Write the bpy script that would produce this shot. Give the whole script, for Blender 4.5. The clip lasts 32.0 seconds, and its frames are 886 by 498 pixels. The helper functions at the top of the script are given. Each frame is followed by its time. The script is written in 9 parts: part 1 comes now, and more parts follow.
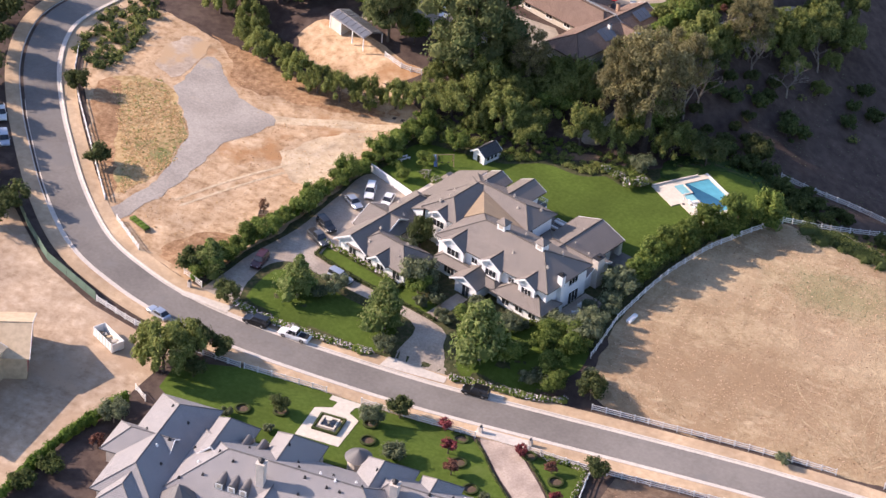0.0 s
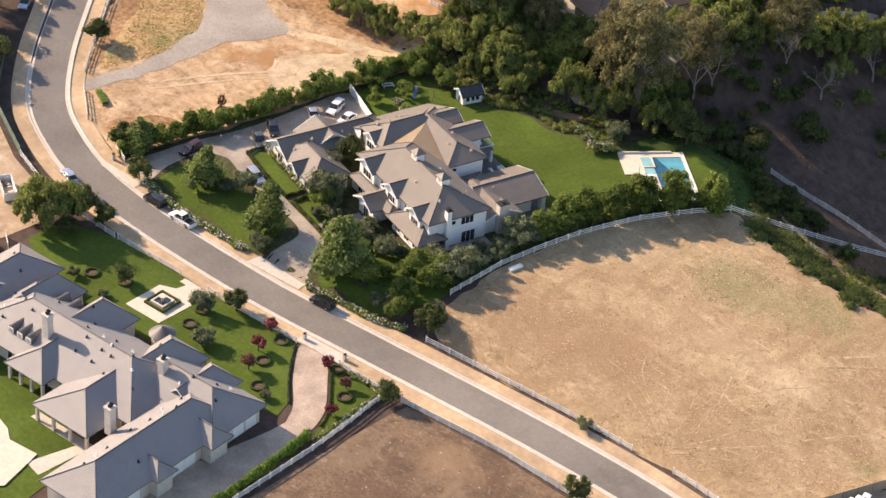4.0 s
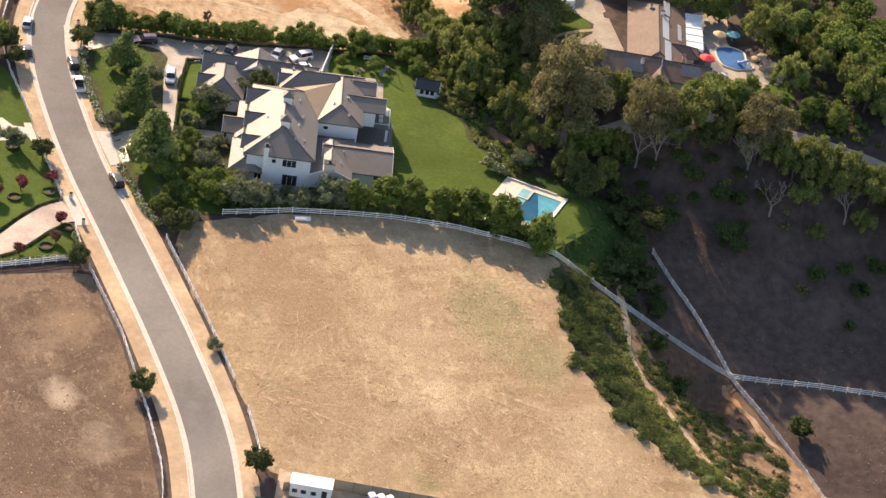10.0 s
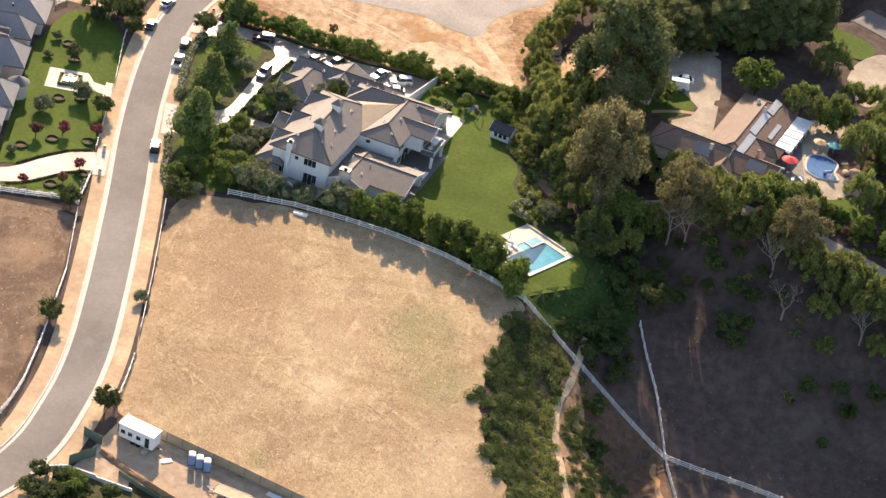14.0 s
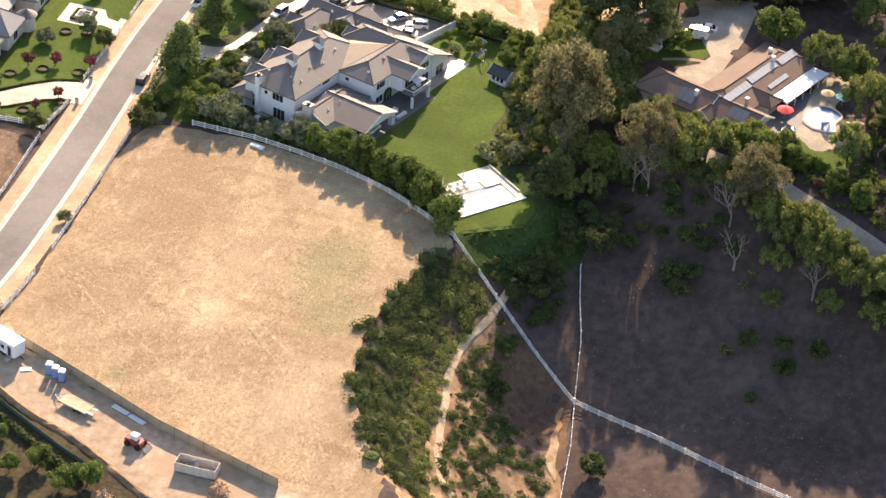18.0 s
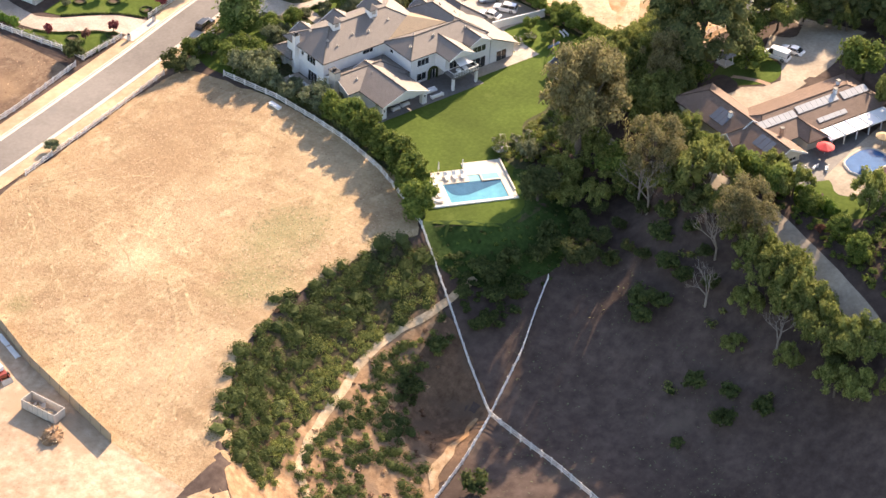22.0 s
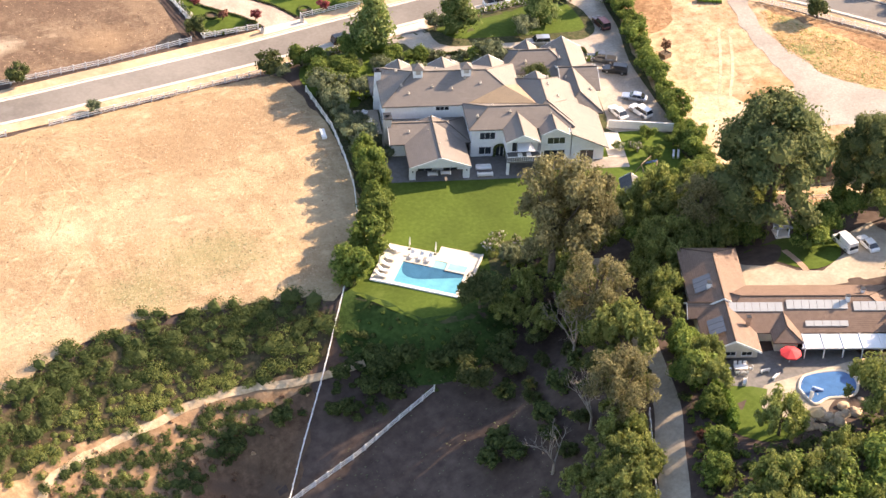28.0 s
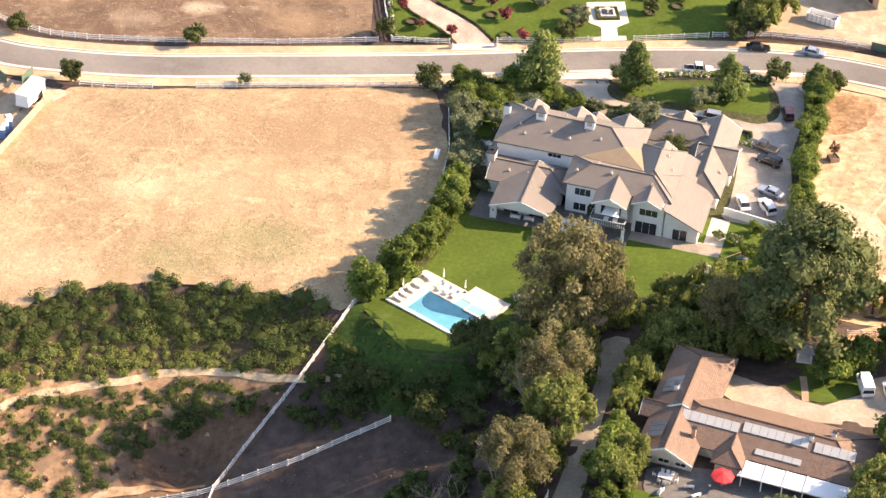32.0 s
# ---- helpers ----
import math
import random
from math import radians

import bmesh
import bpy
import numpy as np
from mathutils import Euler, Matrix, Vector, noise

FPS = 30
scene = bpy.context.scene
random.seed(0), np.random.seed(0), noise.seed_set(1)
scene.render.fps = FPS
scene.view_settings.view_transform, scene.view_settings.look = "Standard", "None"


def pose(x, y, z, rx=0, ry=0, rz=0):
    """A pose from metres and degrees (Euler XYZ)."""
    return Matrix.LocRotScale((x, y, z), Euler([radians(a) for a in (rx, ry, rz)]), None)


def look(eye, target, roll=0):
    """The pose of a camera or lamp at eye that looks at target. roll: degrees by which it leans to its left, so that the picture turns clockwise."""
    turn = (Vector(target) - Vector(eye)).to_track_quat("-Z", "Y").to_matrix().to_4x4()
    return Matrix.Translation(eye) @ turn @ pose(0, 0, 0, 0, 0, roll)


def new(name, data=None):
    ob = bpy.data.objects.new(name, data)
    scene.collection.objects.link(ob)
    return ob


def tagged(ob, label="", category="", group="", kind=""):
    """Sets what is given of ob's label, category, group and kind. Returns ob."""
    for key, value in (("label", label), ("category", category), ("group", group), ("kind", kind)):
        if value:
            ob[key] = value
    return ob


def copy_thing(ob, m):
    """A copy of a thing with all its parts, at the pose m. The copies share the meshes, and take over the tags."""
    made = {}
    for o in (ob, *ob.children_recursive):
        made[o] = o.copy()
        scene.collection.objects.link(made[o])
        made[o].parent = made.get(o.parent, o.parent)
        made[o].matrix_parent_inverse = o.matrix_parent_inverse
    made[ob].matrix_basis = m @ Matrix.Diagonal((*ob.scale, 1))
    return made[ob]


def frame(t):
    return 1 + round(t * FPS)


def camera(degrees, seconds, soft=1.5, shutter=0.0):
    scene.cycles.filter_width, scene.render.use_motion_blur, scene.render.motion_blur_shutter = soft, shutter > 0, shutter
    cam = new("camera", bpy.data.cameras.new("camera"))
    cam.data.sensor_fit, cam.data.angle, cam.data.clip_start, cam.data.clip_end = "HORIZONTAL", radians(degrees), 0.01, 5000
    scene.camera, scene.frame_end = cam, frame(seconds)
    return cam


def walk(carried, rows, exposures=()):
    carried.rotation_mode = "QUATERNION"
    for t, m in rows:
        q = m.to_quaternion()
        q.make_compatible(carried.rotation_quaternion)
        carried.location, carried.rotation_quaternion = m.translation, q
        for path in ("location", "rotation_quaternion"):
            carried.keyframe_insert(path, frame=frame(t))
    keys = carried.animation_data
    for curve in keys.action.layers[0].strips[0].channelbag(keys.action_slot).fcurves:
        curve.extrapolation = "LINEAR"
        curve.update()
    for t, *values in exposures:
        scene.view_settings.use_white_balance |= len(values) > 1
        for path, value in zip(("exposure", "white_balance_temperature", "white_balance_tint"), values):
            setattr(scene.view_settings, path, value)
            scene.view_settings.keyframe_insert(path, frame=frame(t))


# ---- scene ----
cam = camera(20.968, 32.0)
PATH = (
    (0.0, -138.43, 334.09, 250.44, 55.651, -4.232, -153.001),
    (0.5, -153.60, 326.52, 250.15, 54.544, -5.053, -151.501),
    (1.0, -168.34, 319.77, 249.47, 55.316, -4.261, -148.047),
    (1.5, -182.84, 312.29, 248.78, 55.256, -3.628, -146.092),
    (2.0, -196.57, 303.75, 248.34, 55.498, -3.932, -145.630),
    (2.5, -210.53, 296.21, 247.78, 55.248, -3.265, -143.023),
    (3.0, -224.98, 287.31, 247.26, 54.924, -3.516, -140.132),
    (3.5, -239.64, 277.28, 246.84, 54.802, -3.956, -137.545),
    (4.0, -253.58, 265.96, 246.49, 55.005, -4.333, -134.367),
    (4.5, -266.87, 254.20, 245.79, 55.722, -4.749, -132.922),
    (6.5, -317.88, 200.26, 242.15, 56.415, -4.244, -121.900),
    (7.0, -329.77, 186.37, 241.49, 55.996, -4.624, -119.166),
    (7.5, -340.76, 171.98, 240.88, 56.653, -5.243, -115.714),
    (8.0, -350.97, 156.63, 240.22, 56.740, -5.916, -113.886),
    (8.5, -360.97, 141.68, 239.40, 56.983, -6.541, -111.836),
    (9.0, -370.05, 126.24, 239.34, 56.801, -7.168, -108.156),
    (9.5, -378.70, 110.19, 239.77, 56.838, -7.372, -105.202),
    (10.0, -386.10, 93.95, 240.31, 56.546, -8.540, -103.062),
    (10.5, -392.25, 77.10, 241.47, 55.632, -9.504, -99.888),
    (11.0, -398.20, 60.21, 242.59, 56.473, -9.587, -96.535),
    (11.5, -403.51, 42.84, 243.75, 56.599, -10.091, -93.414),
    (12.0, -407.69, 25.19, 245.09, 55.742, -11.112, -90.316),
    (12.5, -410.65, 8.12, 246.37, 56.357, -11.439, -87.787),
    (13.0, -412.66, -8.96, 247.85, 56.269, -11.261, -85.020),
    (13.5, -413.71, -25.51, 249.08, 56.237, -10.459, -82.090),
    (14.0, -414.14, -41.66, 249.72, 56.672, -9.617, -81.656),
    (14.5, -413.34, -57.31, 250.09, 57.403, -8.671, -80.220),
    (16.5, -403.93, -115.74, 249.82, 56.847, -6.945, -72.776),
    (17.0, -399.69, -130.03, 249.68, 56.714, -6.559, -71.341),
    (17.5, -394.88, -144.59, 249.44, 56.359, -4.653, -69.550),
    (18.0, -388.99, -158.85, 249.16, 55.583, -3.840, -69.028),
    (18.5, -382.30, -172.46, 249.10, 55.593, -3.417, -67.173),
    (19.0, -375.08, -185.48, 249.17, 55.231, -2.867, -65.205),
    (19.5, -367.38, -198.49, 248.94, 55.324, -3.268, -62.900),
    (20.0, -358.94, -210.80, 248.35, 55.288, -2.380, -61.895),
    (20.5, -349.49, -222.93, 247.85, 55.273, -2.069, -58.649),
    (21.0, -339.29, -234.92, 247.40, 55.349, -2.196, -55.781),
    (21.5, -328.25, -246.08, 246.38, 54.728, -2.769, -53.099),
    (22.0, -316.25, -256.29, 245.49, 54.346, -2.498, -51.512),
    (22.5, -303.97, -266.00, 244.72, 54.465, -1.947, -49.293),
    (23.0, -291.48, -274.94, 244.05, 55.026, -1.617, -47.099),
    (23.5, -278.60, -283.66, 243.35, 54.790, -1.076, -45.327),
    (24.0, -265.25, -292.11, 242.57, 54.824, -1.562, -42.836),
    (24.5, -251.40, -299.83, 242.24, 54.642, -1.190, -40.422),
    (26.5, -194.20, -324.77, 243.83, 54.947, -1.501, -30.268),
    (27.0, -179.63, -330.72, 244.02, 53.425, -2.788, -27.118),
    (27.5, -164.33, -336.24, 244.31, 53.572, -3.008, -23.434),
    (28.0, -149.13, -340.88, 244.67, 53.424, -2.905, -21.117),
    (28.5, -134.34, -344.56, 244.89, 53.137, -3.043, -19.190),
    (29.0, -120.04, -347.98, 244.96, 52.318, -3.286, -15.644),
    (29.5, -104.58, -351.35, 245.18, 51.615, -3.648, -12.173),
    (30.0, -88.82, -353.84, 245.21, 52.012, -4.154, -9.262),
    (30.5, -72.20, -355.41, 245.38, 51.965, -4.171, -6.889),
    (31.0, -55.16, -356.11, 245.69, 52.066, -3.891, -4.498),
    (31.5, -39.00, -356.33, 245.61, 52.180, -4.220, -1.335),
    (32.0, -23.79, -356.74, 245.00, 53.372, -2.859, 2.349),
)
EXPOSURES = [(0.0, 0.92, 6050, 23), (1.5, 0.95, 6300, 20), (4.0, 0.94, 6950, 17), (8.0, 0.97, 7050, 16), (10.0, 0.95, 7050, 16), (14.5, 1.14, 7000, 16), (17.0, 1.28, 7050, 17), (18.2, 1.32, 7100, 17), (19.4, 1.52, 7150, 18), (22.0, 1.5, 7200, 18), (24.0, 1.6, 7250, 17), (28.0, 1.68, 7200, 18), (30.5, 1.76, 7300, 16), (32.0, 1.6, 7300, 18)]
walk(cam, [(t, pose(*place)) for t, *place in PATH], EXPOSURES)

# ---- world and sun ----
SUN_EL, SUN_AZ = 28.0, 12.5          # degrees; azimuth from +x towards +y
world = bpy.data.worlds.new("sky_world")
scene.world = world
world.use_nodes = True
_wn = world.node_tree.nodes
_sky = _wn.new("ShaderNodeTexSky")
_sky.sky_type = "NISHITA"
_sky.sun_disc = False
_sky.sun_elevation = radians(SUN_EL)
_sky.sun_rotation = radians(90 - SUN_AZ)
_sky.altitude = 200
world.node_tree.links.new(_sky.outputs[0], _wn["Background"].inputs[0])
_wn["Background"].inputs[1].default_value = 0.135
_ld = bpy.data.lights.new("sun", "SUN")
_ld.energy, _ld.angle, _ld.color = 5.0, radians(0.53), (1.0, 0.83, 0.63)
_sun = new("sun", _ld)
_e, _a = radians(SUN_EL), radians(SUN_AZ)
_sun.matrix_world = look((200 * math.cos(_e) * math.cos(_a), 200 * math.cos(_e) * math.sin(_a), 200 * math.sin(_e)), (0, 0, 0))

# ---- materials ----
def mat_new(name):
    m = bpy.data.materials.new(name)
    m.use_nodes = True
    return m, m.node_tree.nodes, m.node_tree.links, m.node_tree.nodes["Principled BSDF"]


def noise_node(nd, ln, scale, detail=6.0, rough=0.55, coords="Object", stretch=None):
    tc = nd.new("ShaderNodeTexCoord")
    n = nd.new("ShaderNodeTexNoise")
    n.inputs["Scale"].default_value, n.inputs["Detail"].default_value, n.inputs["Roughness"].default_value = scale, detail, rough
    if stretch:
        mp = nd.new("ShaderNodeMapping")
        mp.inputs["Scale"].default_value = stretch
        ln.new(tc.outputs[coords], mp.inputs[0])
        ln.new(mp.outputs[0], n.inputs["Vector"])
    else:
        ln.new(tc.outputs[coords], n.inputs["Vector"])
    return n


def ramp_node(nd, ln, fac, stops):
    r = nd.new("ShaderNodeValToRGB")
    while len(r.color_ramp.elements) < len(stops):
        r.color_ramp.elements.new(0.5)
    for el, (p, c) in zip(r.color_ramp.elements, stops):
        el.position, el.color = p, (*c, 1)
    ln.new(fac, r.inputs[0])
    return r


def mix_node(nd, ln, fac, a, b, mode="MIX"):
    m = nd.new("ShaderNodeMix")
    m.data_type, m.blend_type = "RGBA", mode
    for sock, v in ((m.inputs[0], fac), (m.inputs[6], a), (m.inputs[7], b)):
        if isinstance(v, (int, float)):
            sock.default_value = v
        elif isinstance(v, tuple):
            sock.default_value = (*v, 1)
        else:
            ln.new(v, sock)
    return m.outputs[2]


def bump_node(nd, ln, height, bs, strength=0.4, dist=0.05):
    b = nd.new("ShaderNodeBump")
    b.inputs["Strength"].default_value, b.inputs["Distance"].default_value = strength, dist
    ln.new(height, b.inputs["Height"])
    ln.new(b.outputs[0], bs.inputs["Normal"])


def plain(name, colour, rough=0.6, metal=0.0, vary=0.12, scale=3.0, bump=0.0, spec=0.3):
    """A painted or plain surface with two scales of slight variation."""
    m, nd, ln, bs = mat_new(name)
    lo = tuple(max(0, c * (1 - vary)) for c in colour)
    hi = tuple(min(1, c * (1 + vary)) for c in colour)
    n = noise_node(nd, ln, scale)
    r = ramp_node(nd, ln, n.outputs[0], [(0.3, lo), (0.7, hi)])
    n2 = noise_node(nd, ln, scale * 0.12, 3)
    r2 = ramp_node(nd, ln, n2.outputs[0], [(0.3, (0.88, 0.88, 0.88)), (0.7, (1, 1, 1))])
    ln.new(mix_node(nd, ln, 0.8, r.outputs[0], r2.outputs[0], "MULTIPLY"), bs.inputs["Base Color"])
    bs.inputs["Roughness"].default_value, bs.inputs["Metallic"].default_value = rough, metal
    bs.inputs["Specular IOR Level"].default_value = spec
    if bump:
        bump_node(nd, ln, n.outputs[0], bs, bump)
    return m


def soil(name, dark, mid, light, fine=1.1, broad=0.06, patch=None, patch_scale=0.03, patch_at=0.58, speck=None, stretch=None, rough=0.6):
    """Bare or grassy ground: broad stains, clumps, grain, with an optional second cover in patches and dark specks."""
    m, nd, ln, bs = mat_new(name)
    a = noise_node(nd, ln, fine, 8, 0.65, stretch=stretch)
    r = ramp_node(nd, ln, a.outputs[0], [(0.32, dark), (0.5, mid), (0.68, light)])
    b = noise_node(nd, ln, broad, 5, 0.6)
    rb = ramp_node(nd, ln, b.outputs[0], [(0.33, (0.70, 0.68, 0.66)), (0.62, (1.06, 1.04, 1.0))])
    col = mix_node(nd, ln, 1.0, r.outputs[0], rb.outputs[0], "MULTIPLY")
    if patch:
        p = noise_node(nd, ln, patch_scale, 6, 0.6)
        rp = ramp_node(nd, ln, p.outputs[0], [(patch_at, (0, 0, 0)), (patch_at + 0.09, (1, 1, 1))])
        col = mix_node(nd, ln, rp.outputs[0], col, patch)
    if speck:
        s = noise_node(nd, ln, 2.3, 3, 0.5)
        rs = ramp_node(nd, ln, s.outputs[0], [(0.66, (0, 0, 0)), (0.72, (1, 1, 1))])
        col = mix_node(nd, ln, rs.outputs[0], col, speck)
    ln.new(col, bs.inputs["Base Color"])
    bs.inputs["Roughness"].default_value, bs.inputs["Specular IOR Level"].default_value = 0.95, 0.1
    if rough:
        bump_node(nd, ln, a.outputs[0], bs, rough, 0.25)
    return m


def leaf_mat(name, dark, light, trans=0.25):
    """Leaves that differ from one to the next and from plant to plant."""
    m, nd, ln, bs = mat_new(name)
    g = nd.new("ShaderNodeNewGeometry")
    dark, light = [(c[0] * 1.1, c[1] * 0.96, c[2] * 1.05) for c in (dark, light)]
    r = ramp_node(nd, ln, g.outputs["Random Per Island"], [(0.0, dark), (1.0, light)])
    oi = nd.new("ShaderNodeObjectInfo")
    h = nd.new("ShaderNodeHueSaturation")
    mr = nd.new("ShaderNodeMapRange")
    mr.inputs["To Min"].default_value, mr.inputs["To Max"].default_value = 0.8, 1.2
    ln.new(oi.outputs["Random"], mr.inputs[0])
    ln.new(mr.outputs[0], h.inputs["Value"])
    ln.new(r.outputs[0], h.inputs["Color"])
    ln.new(h.outputs[0], bs.inputs["Base Color"])
    bs.inputs["Roughness"].default_value, bs.inputs["Specular IOR Level"].default_value = 0.75, 0.1
    t = nd.new("ShaderNodeBsdfTranslucent")
    ln.new(h.outputs[0], t.inputs[0])
    mx = nd.new("ShaderNodeMixShader")
    mx.inputs[0].default_value = trans
    ln.new(bs.outputs[0], mx.inputs[1])
    ln.new(t.outputs[0], mx.inputs[2])
    ln.new(mx.outputs[0], nd["Material Output"].inputs[0])
    return m


def roof_mat(name, colour, course=0.33, vary=0.07, gloss=0.3, rough=0.62):
    """Flat roof tiles: courses across the slope, tiles of differing tone."""
    m, nd, ln, bs = mat_new(name)
    tc = nd.new("ShaderNodeTexCoord")
    bk = nd.new("ShaderNodeTexBrick")
    bk.inputs["Scale"].default_value = 1.0
    bk.inputs["Brick Width"].default_value, bk.inputs["Row Height"].default_value = 0.42, course
    bk.inputs["Mortar Size"].default_value = 0.02
    bk.inputs["Color1"].default_value = (*[c * (1 - vary) for c in colour], 1)
    bk.inputs["Color2"].default_value = (*[min(1, c * (1 + vary)) for c in colour], 1)
    bk.inputs["Mortar"].default_value = (*[c * 0.45 for c in colour], 1)
    ln.new(tc.outputs["UV"], bk.inputs["Vector"])
    n = noise_node(nd, ln, 0.5, 5)
    r = ramp_node(nd, ln, n.outputs[0], [(0.3, (0.90, 0.90, 0.91)), (0.7, (1.05, 1.03, 1.01))])
    ln.new(mix_node(nd, ln, 1.0, bk.outputs["Color"], r.outputs[0], "MULTIPLY"), bs.inputs["Base Color"])
    bs.inputs["Roughness"].default_value, bs.inputs["Specular IOR Level"].default_value = rough, gloss
    bump_node(nd, ln, bk.outputs["Fac"], bs, -0.35, 0.03)
    return m


def field_mat(name, stops, drifts, spots):
    """Open dry ground: grain, drifts of other tones, and worn or overgrown spots (centre, half-widths, colour, strength)."""
    m, nd, ln, bs = mat_new(name)
    a = noise_node(nd, ln, 1.7, 9, 0.78)
    col = ramp_node(nd, ln, a.outputs[0], stops).outputs[0]
    for scale, stretch, at, colour, amount in drifts:
        n = noise_node(nd, ln, scale, 6, 0.66, stretch=stretch)
        n.inputs["Distortion"].default_value = 0.7
        r = ramp_node(nd, ln, n.outputs[0], [(at - 0.05, (0, 0, 0)), (at + 0.09, (amount,) * 3)])
        col = mix_node(nd, ln, r.outputs[0], col, colour)
    for x, y, rx, ry, colour, amount in spots:
        tc, mp, le, ad = nd.new("ShaderNodeTexCoord"), nd.new("ShaderNodeMapping"), nd.new("ShaderNodeVectorMath"), nd.new("ShaderNodeMath")
        mp.vector_type = "TEXTURE"
        mp.inputs["Location"].default_value, mp.inputs["Scale"].default_value = (x, y, 0), (rx, ry, 1000)
        le.operation, ad.operation = "LENGTH", "MULTIPLY_ADD"
        ln.new(tc.outputs["Object"], mp.inputs[0])
        ln.new(mp.outputs[0], le.inputs[0])
        n = noise_node(nd, ln, 0.22, 7, 0.7)
        ln.new(n.outputs[0], ad.inputs[0])
        ad.inputs[1].default_value = 1.9
        ln.new(le.outputs["Value"], ad.inputs[2])
        mr = nd.new("ShaderNodeMapRange")
        mr.inputs["From Min"].default_value, mr.inputs["From Max"].default_value = 1.2, 2.0
        mr.inputs["To Min"].default_value, mr.inputs["To Max"].default_value = amount, 0.0
        ln.new(ad.outputs[0], mr.inputs[0])
        col = mix_node(nd, ln, mr.outputs[0], col, colour)
    ln.new(col, bs.inputs["Base Color"])
    bs.inputs["Roughness"].default_value, bs.inputs["Specular IOR Level"].default_value = 0.95, 0.08
    bump_node(nd, ln, a.outputs[0], bs, 0.62, 0.3)
    return m


M = {}
BROWN, GREEN, PALE = (0.30, 0.20, 0.115), (0.25, 0.23, 0.11), (0.62, 0.49, 0.32)
M["field"] = field_mat("dry_field_grass", ((0.30, (0.26, 0.182, 0.102)), (0.46, (0.39, 0.283, 0.165)), (0.60, (0.475, 0.357, 0.217)), (0.74, (0.60, 0.48, 0.32))),
                       ((0.04, None, 0.50, (0.31, 0.205, 0.12), 0.65), (0.12, (1, 0.5, 1), 0.54, (0.28, 0.185, 0.105), 0.6), (0.3, (0.5, 1.2, 1), 0.60, (0.60, 0.47, 0.30), 0.5), (0.9, (0.6, 1.3, 1), 0.60, (0.62, 0.50, 0.33), 0.35), (0.25, (1, 0.7, 1), 0.57, (0.26, 0.178, 0.10), 0.55), (0.45, None, 0.60, (0.20, 0.14, 0.08), 0.45)),
                       ((-52, 4, 15, 12, BROWN, 0.7), (-83, 8, 11, 10, BROWN, 0.65), (-40, 11, 9, 7, BROWN, 0.45), (-57, -28, 15, 8, GREEN, 0.6), (-71, -34, 10, 7, GREEN, 0.6), (-101, -7, 4, 3, GREEN, 0.6),
                        (-79, -13, 7, 5, PALE, 0.45), (-96, -38, 15, 11, PALE, 0.3), (-64, -12, 20, 9, PALE, 0.2), (-36, -20, 9, 12, PALE, 0.2)))
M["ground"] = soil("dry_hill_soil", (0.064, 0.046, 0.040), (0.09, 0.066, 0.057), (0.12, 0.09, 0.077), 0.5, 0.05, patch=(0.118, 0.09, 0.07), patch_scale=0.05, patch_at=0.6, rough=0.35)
M["westlot"] = field_mat("cleared_lot_soil", ((0.30, (0.085, 0.055, 0.038)), (0.46, (0.165, 0.11, 0.074)), (0.60, (0.235, 0.165, 0.112)), (0.74, (0.35, 0.265, 0.19))), ((0.035, None, 0.5, (0.12, 0.078, 0.054), 0.75), (0.10, (1, 0.6, 1), 0.52, (0.27, 0.19, 0.125), 0.55), (0.22, None, 0.56, (0.10, 0.066, 0.046), 0.6), (0.6, (0.6, 1.2, 1), 0.6, (0.38, 0.29, 0.2), 0.5)),
                         ((-76, 49.5, 4.5, 3.5, (0.50, 0.40, 0.29), 0.75), (-62, 62, 14, 9, (0.11, 0.07, 0.05), 0.6), (-56, 46, 9, 6, (0.30, 0.2, 0.12), 0.6), (-92, 56, 12, 9, (0.12, 0.078, 0.055), 0.6), (-88, 44, 6, 4, (0.40, 0.31, 0.22), 0.5), (-70, 72, 9, 6, (0.38, 0.29, 0.2), 0.5)))
M["lot"] = soil("graded_lot_soil", (0.31, 0.20, 0.115), (0.49, 0.345, 0.215), (0.60, 0.455, 0.315), 0.55, 0.07, patch=(0.36, 0.20, 0.095), patch_scale=0.05, patch_at=0.56, speck=(0.2, 0.135, 0.07))
M["weeds"] = soil("dry_golden_weeds", (0.27, 0.175, 0.08), (0.44, 0.31, 0.155), (0.53, 0.40, 0.23), 1.0, 0.07, patch=(0.2, 0.19, 0.08), patch_scale=0.12, patch_at=0.55, speck=(0.18, 0.12, 0.06))
M["track"] = soil("pale_wheel_track", (0.46, 0.35, 0.23), (0.56, 0.44, 0.30), (0.64, 0.52, 0.38), 0.9, 0.1)
M["trail"] = soil("pale_trail_dust", (0.42, 0.31, 0.19), (0.55, 0.42, 0.28), (0.66, 0.53, 0.38), 0.9, 0.1)
M["dirt"] = soil("orange_bare_dirt", (0.21, 0.128, 0.076), (0.33, 0.208, 0.122), (0.45, 0.308, 0.19), 0.7, 0.08, patch=(0.21, 0.14, 0.09), patch_scale=0.09, patch_at=0.5)
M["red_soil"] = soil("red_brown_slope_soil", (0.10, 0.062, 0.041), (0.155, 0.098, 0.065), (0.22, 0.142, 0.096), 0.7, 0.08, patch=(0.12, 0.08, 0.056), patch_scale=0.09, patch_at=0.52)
M["rust"] = soil("rusty_dry_weeds", (0.2, 0.115, 0.06), (0.34, 0.205, 0.115), (0.47, 0.32, 0.19), 0.9, 0.09, speck=(0.15, 0.09, 0.05))
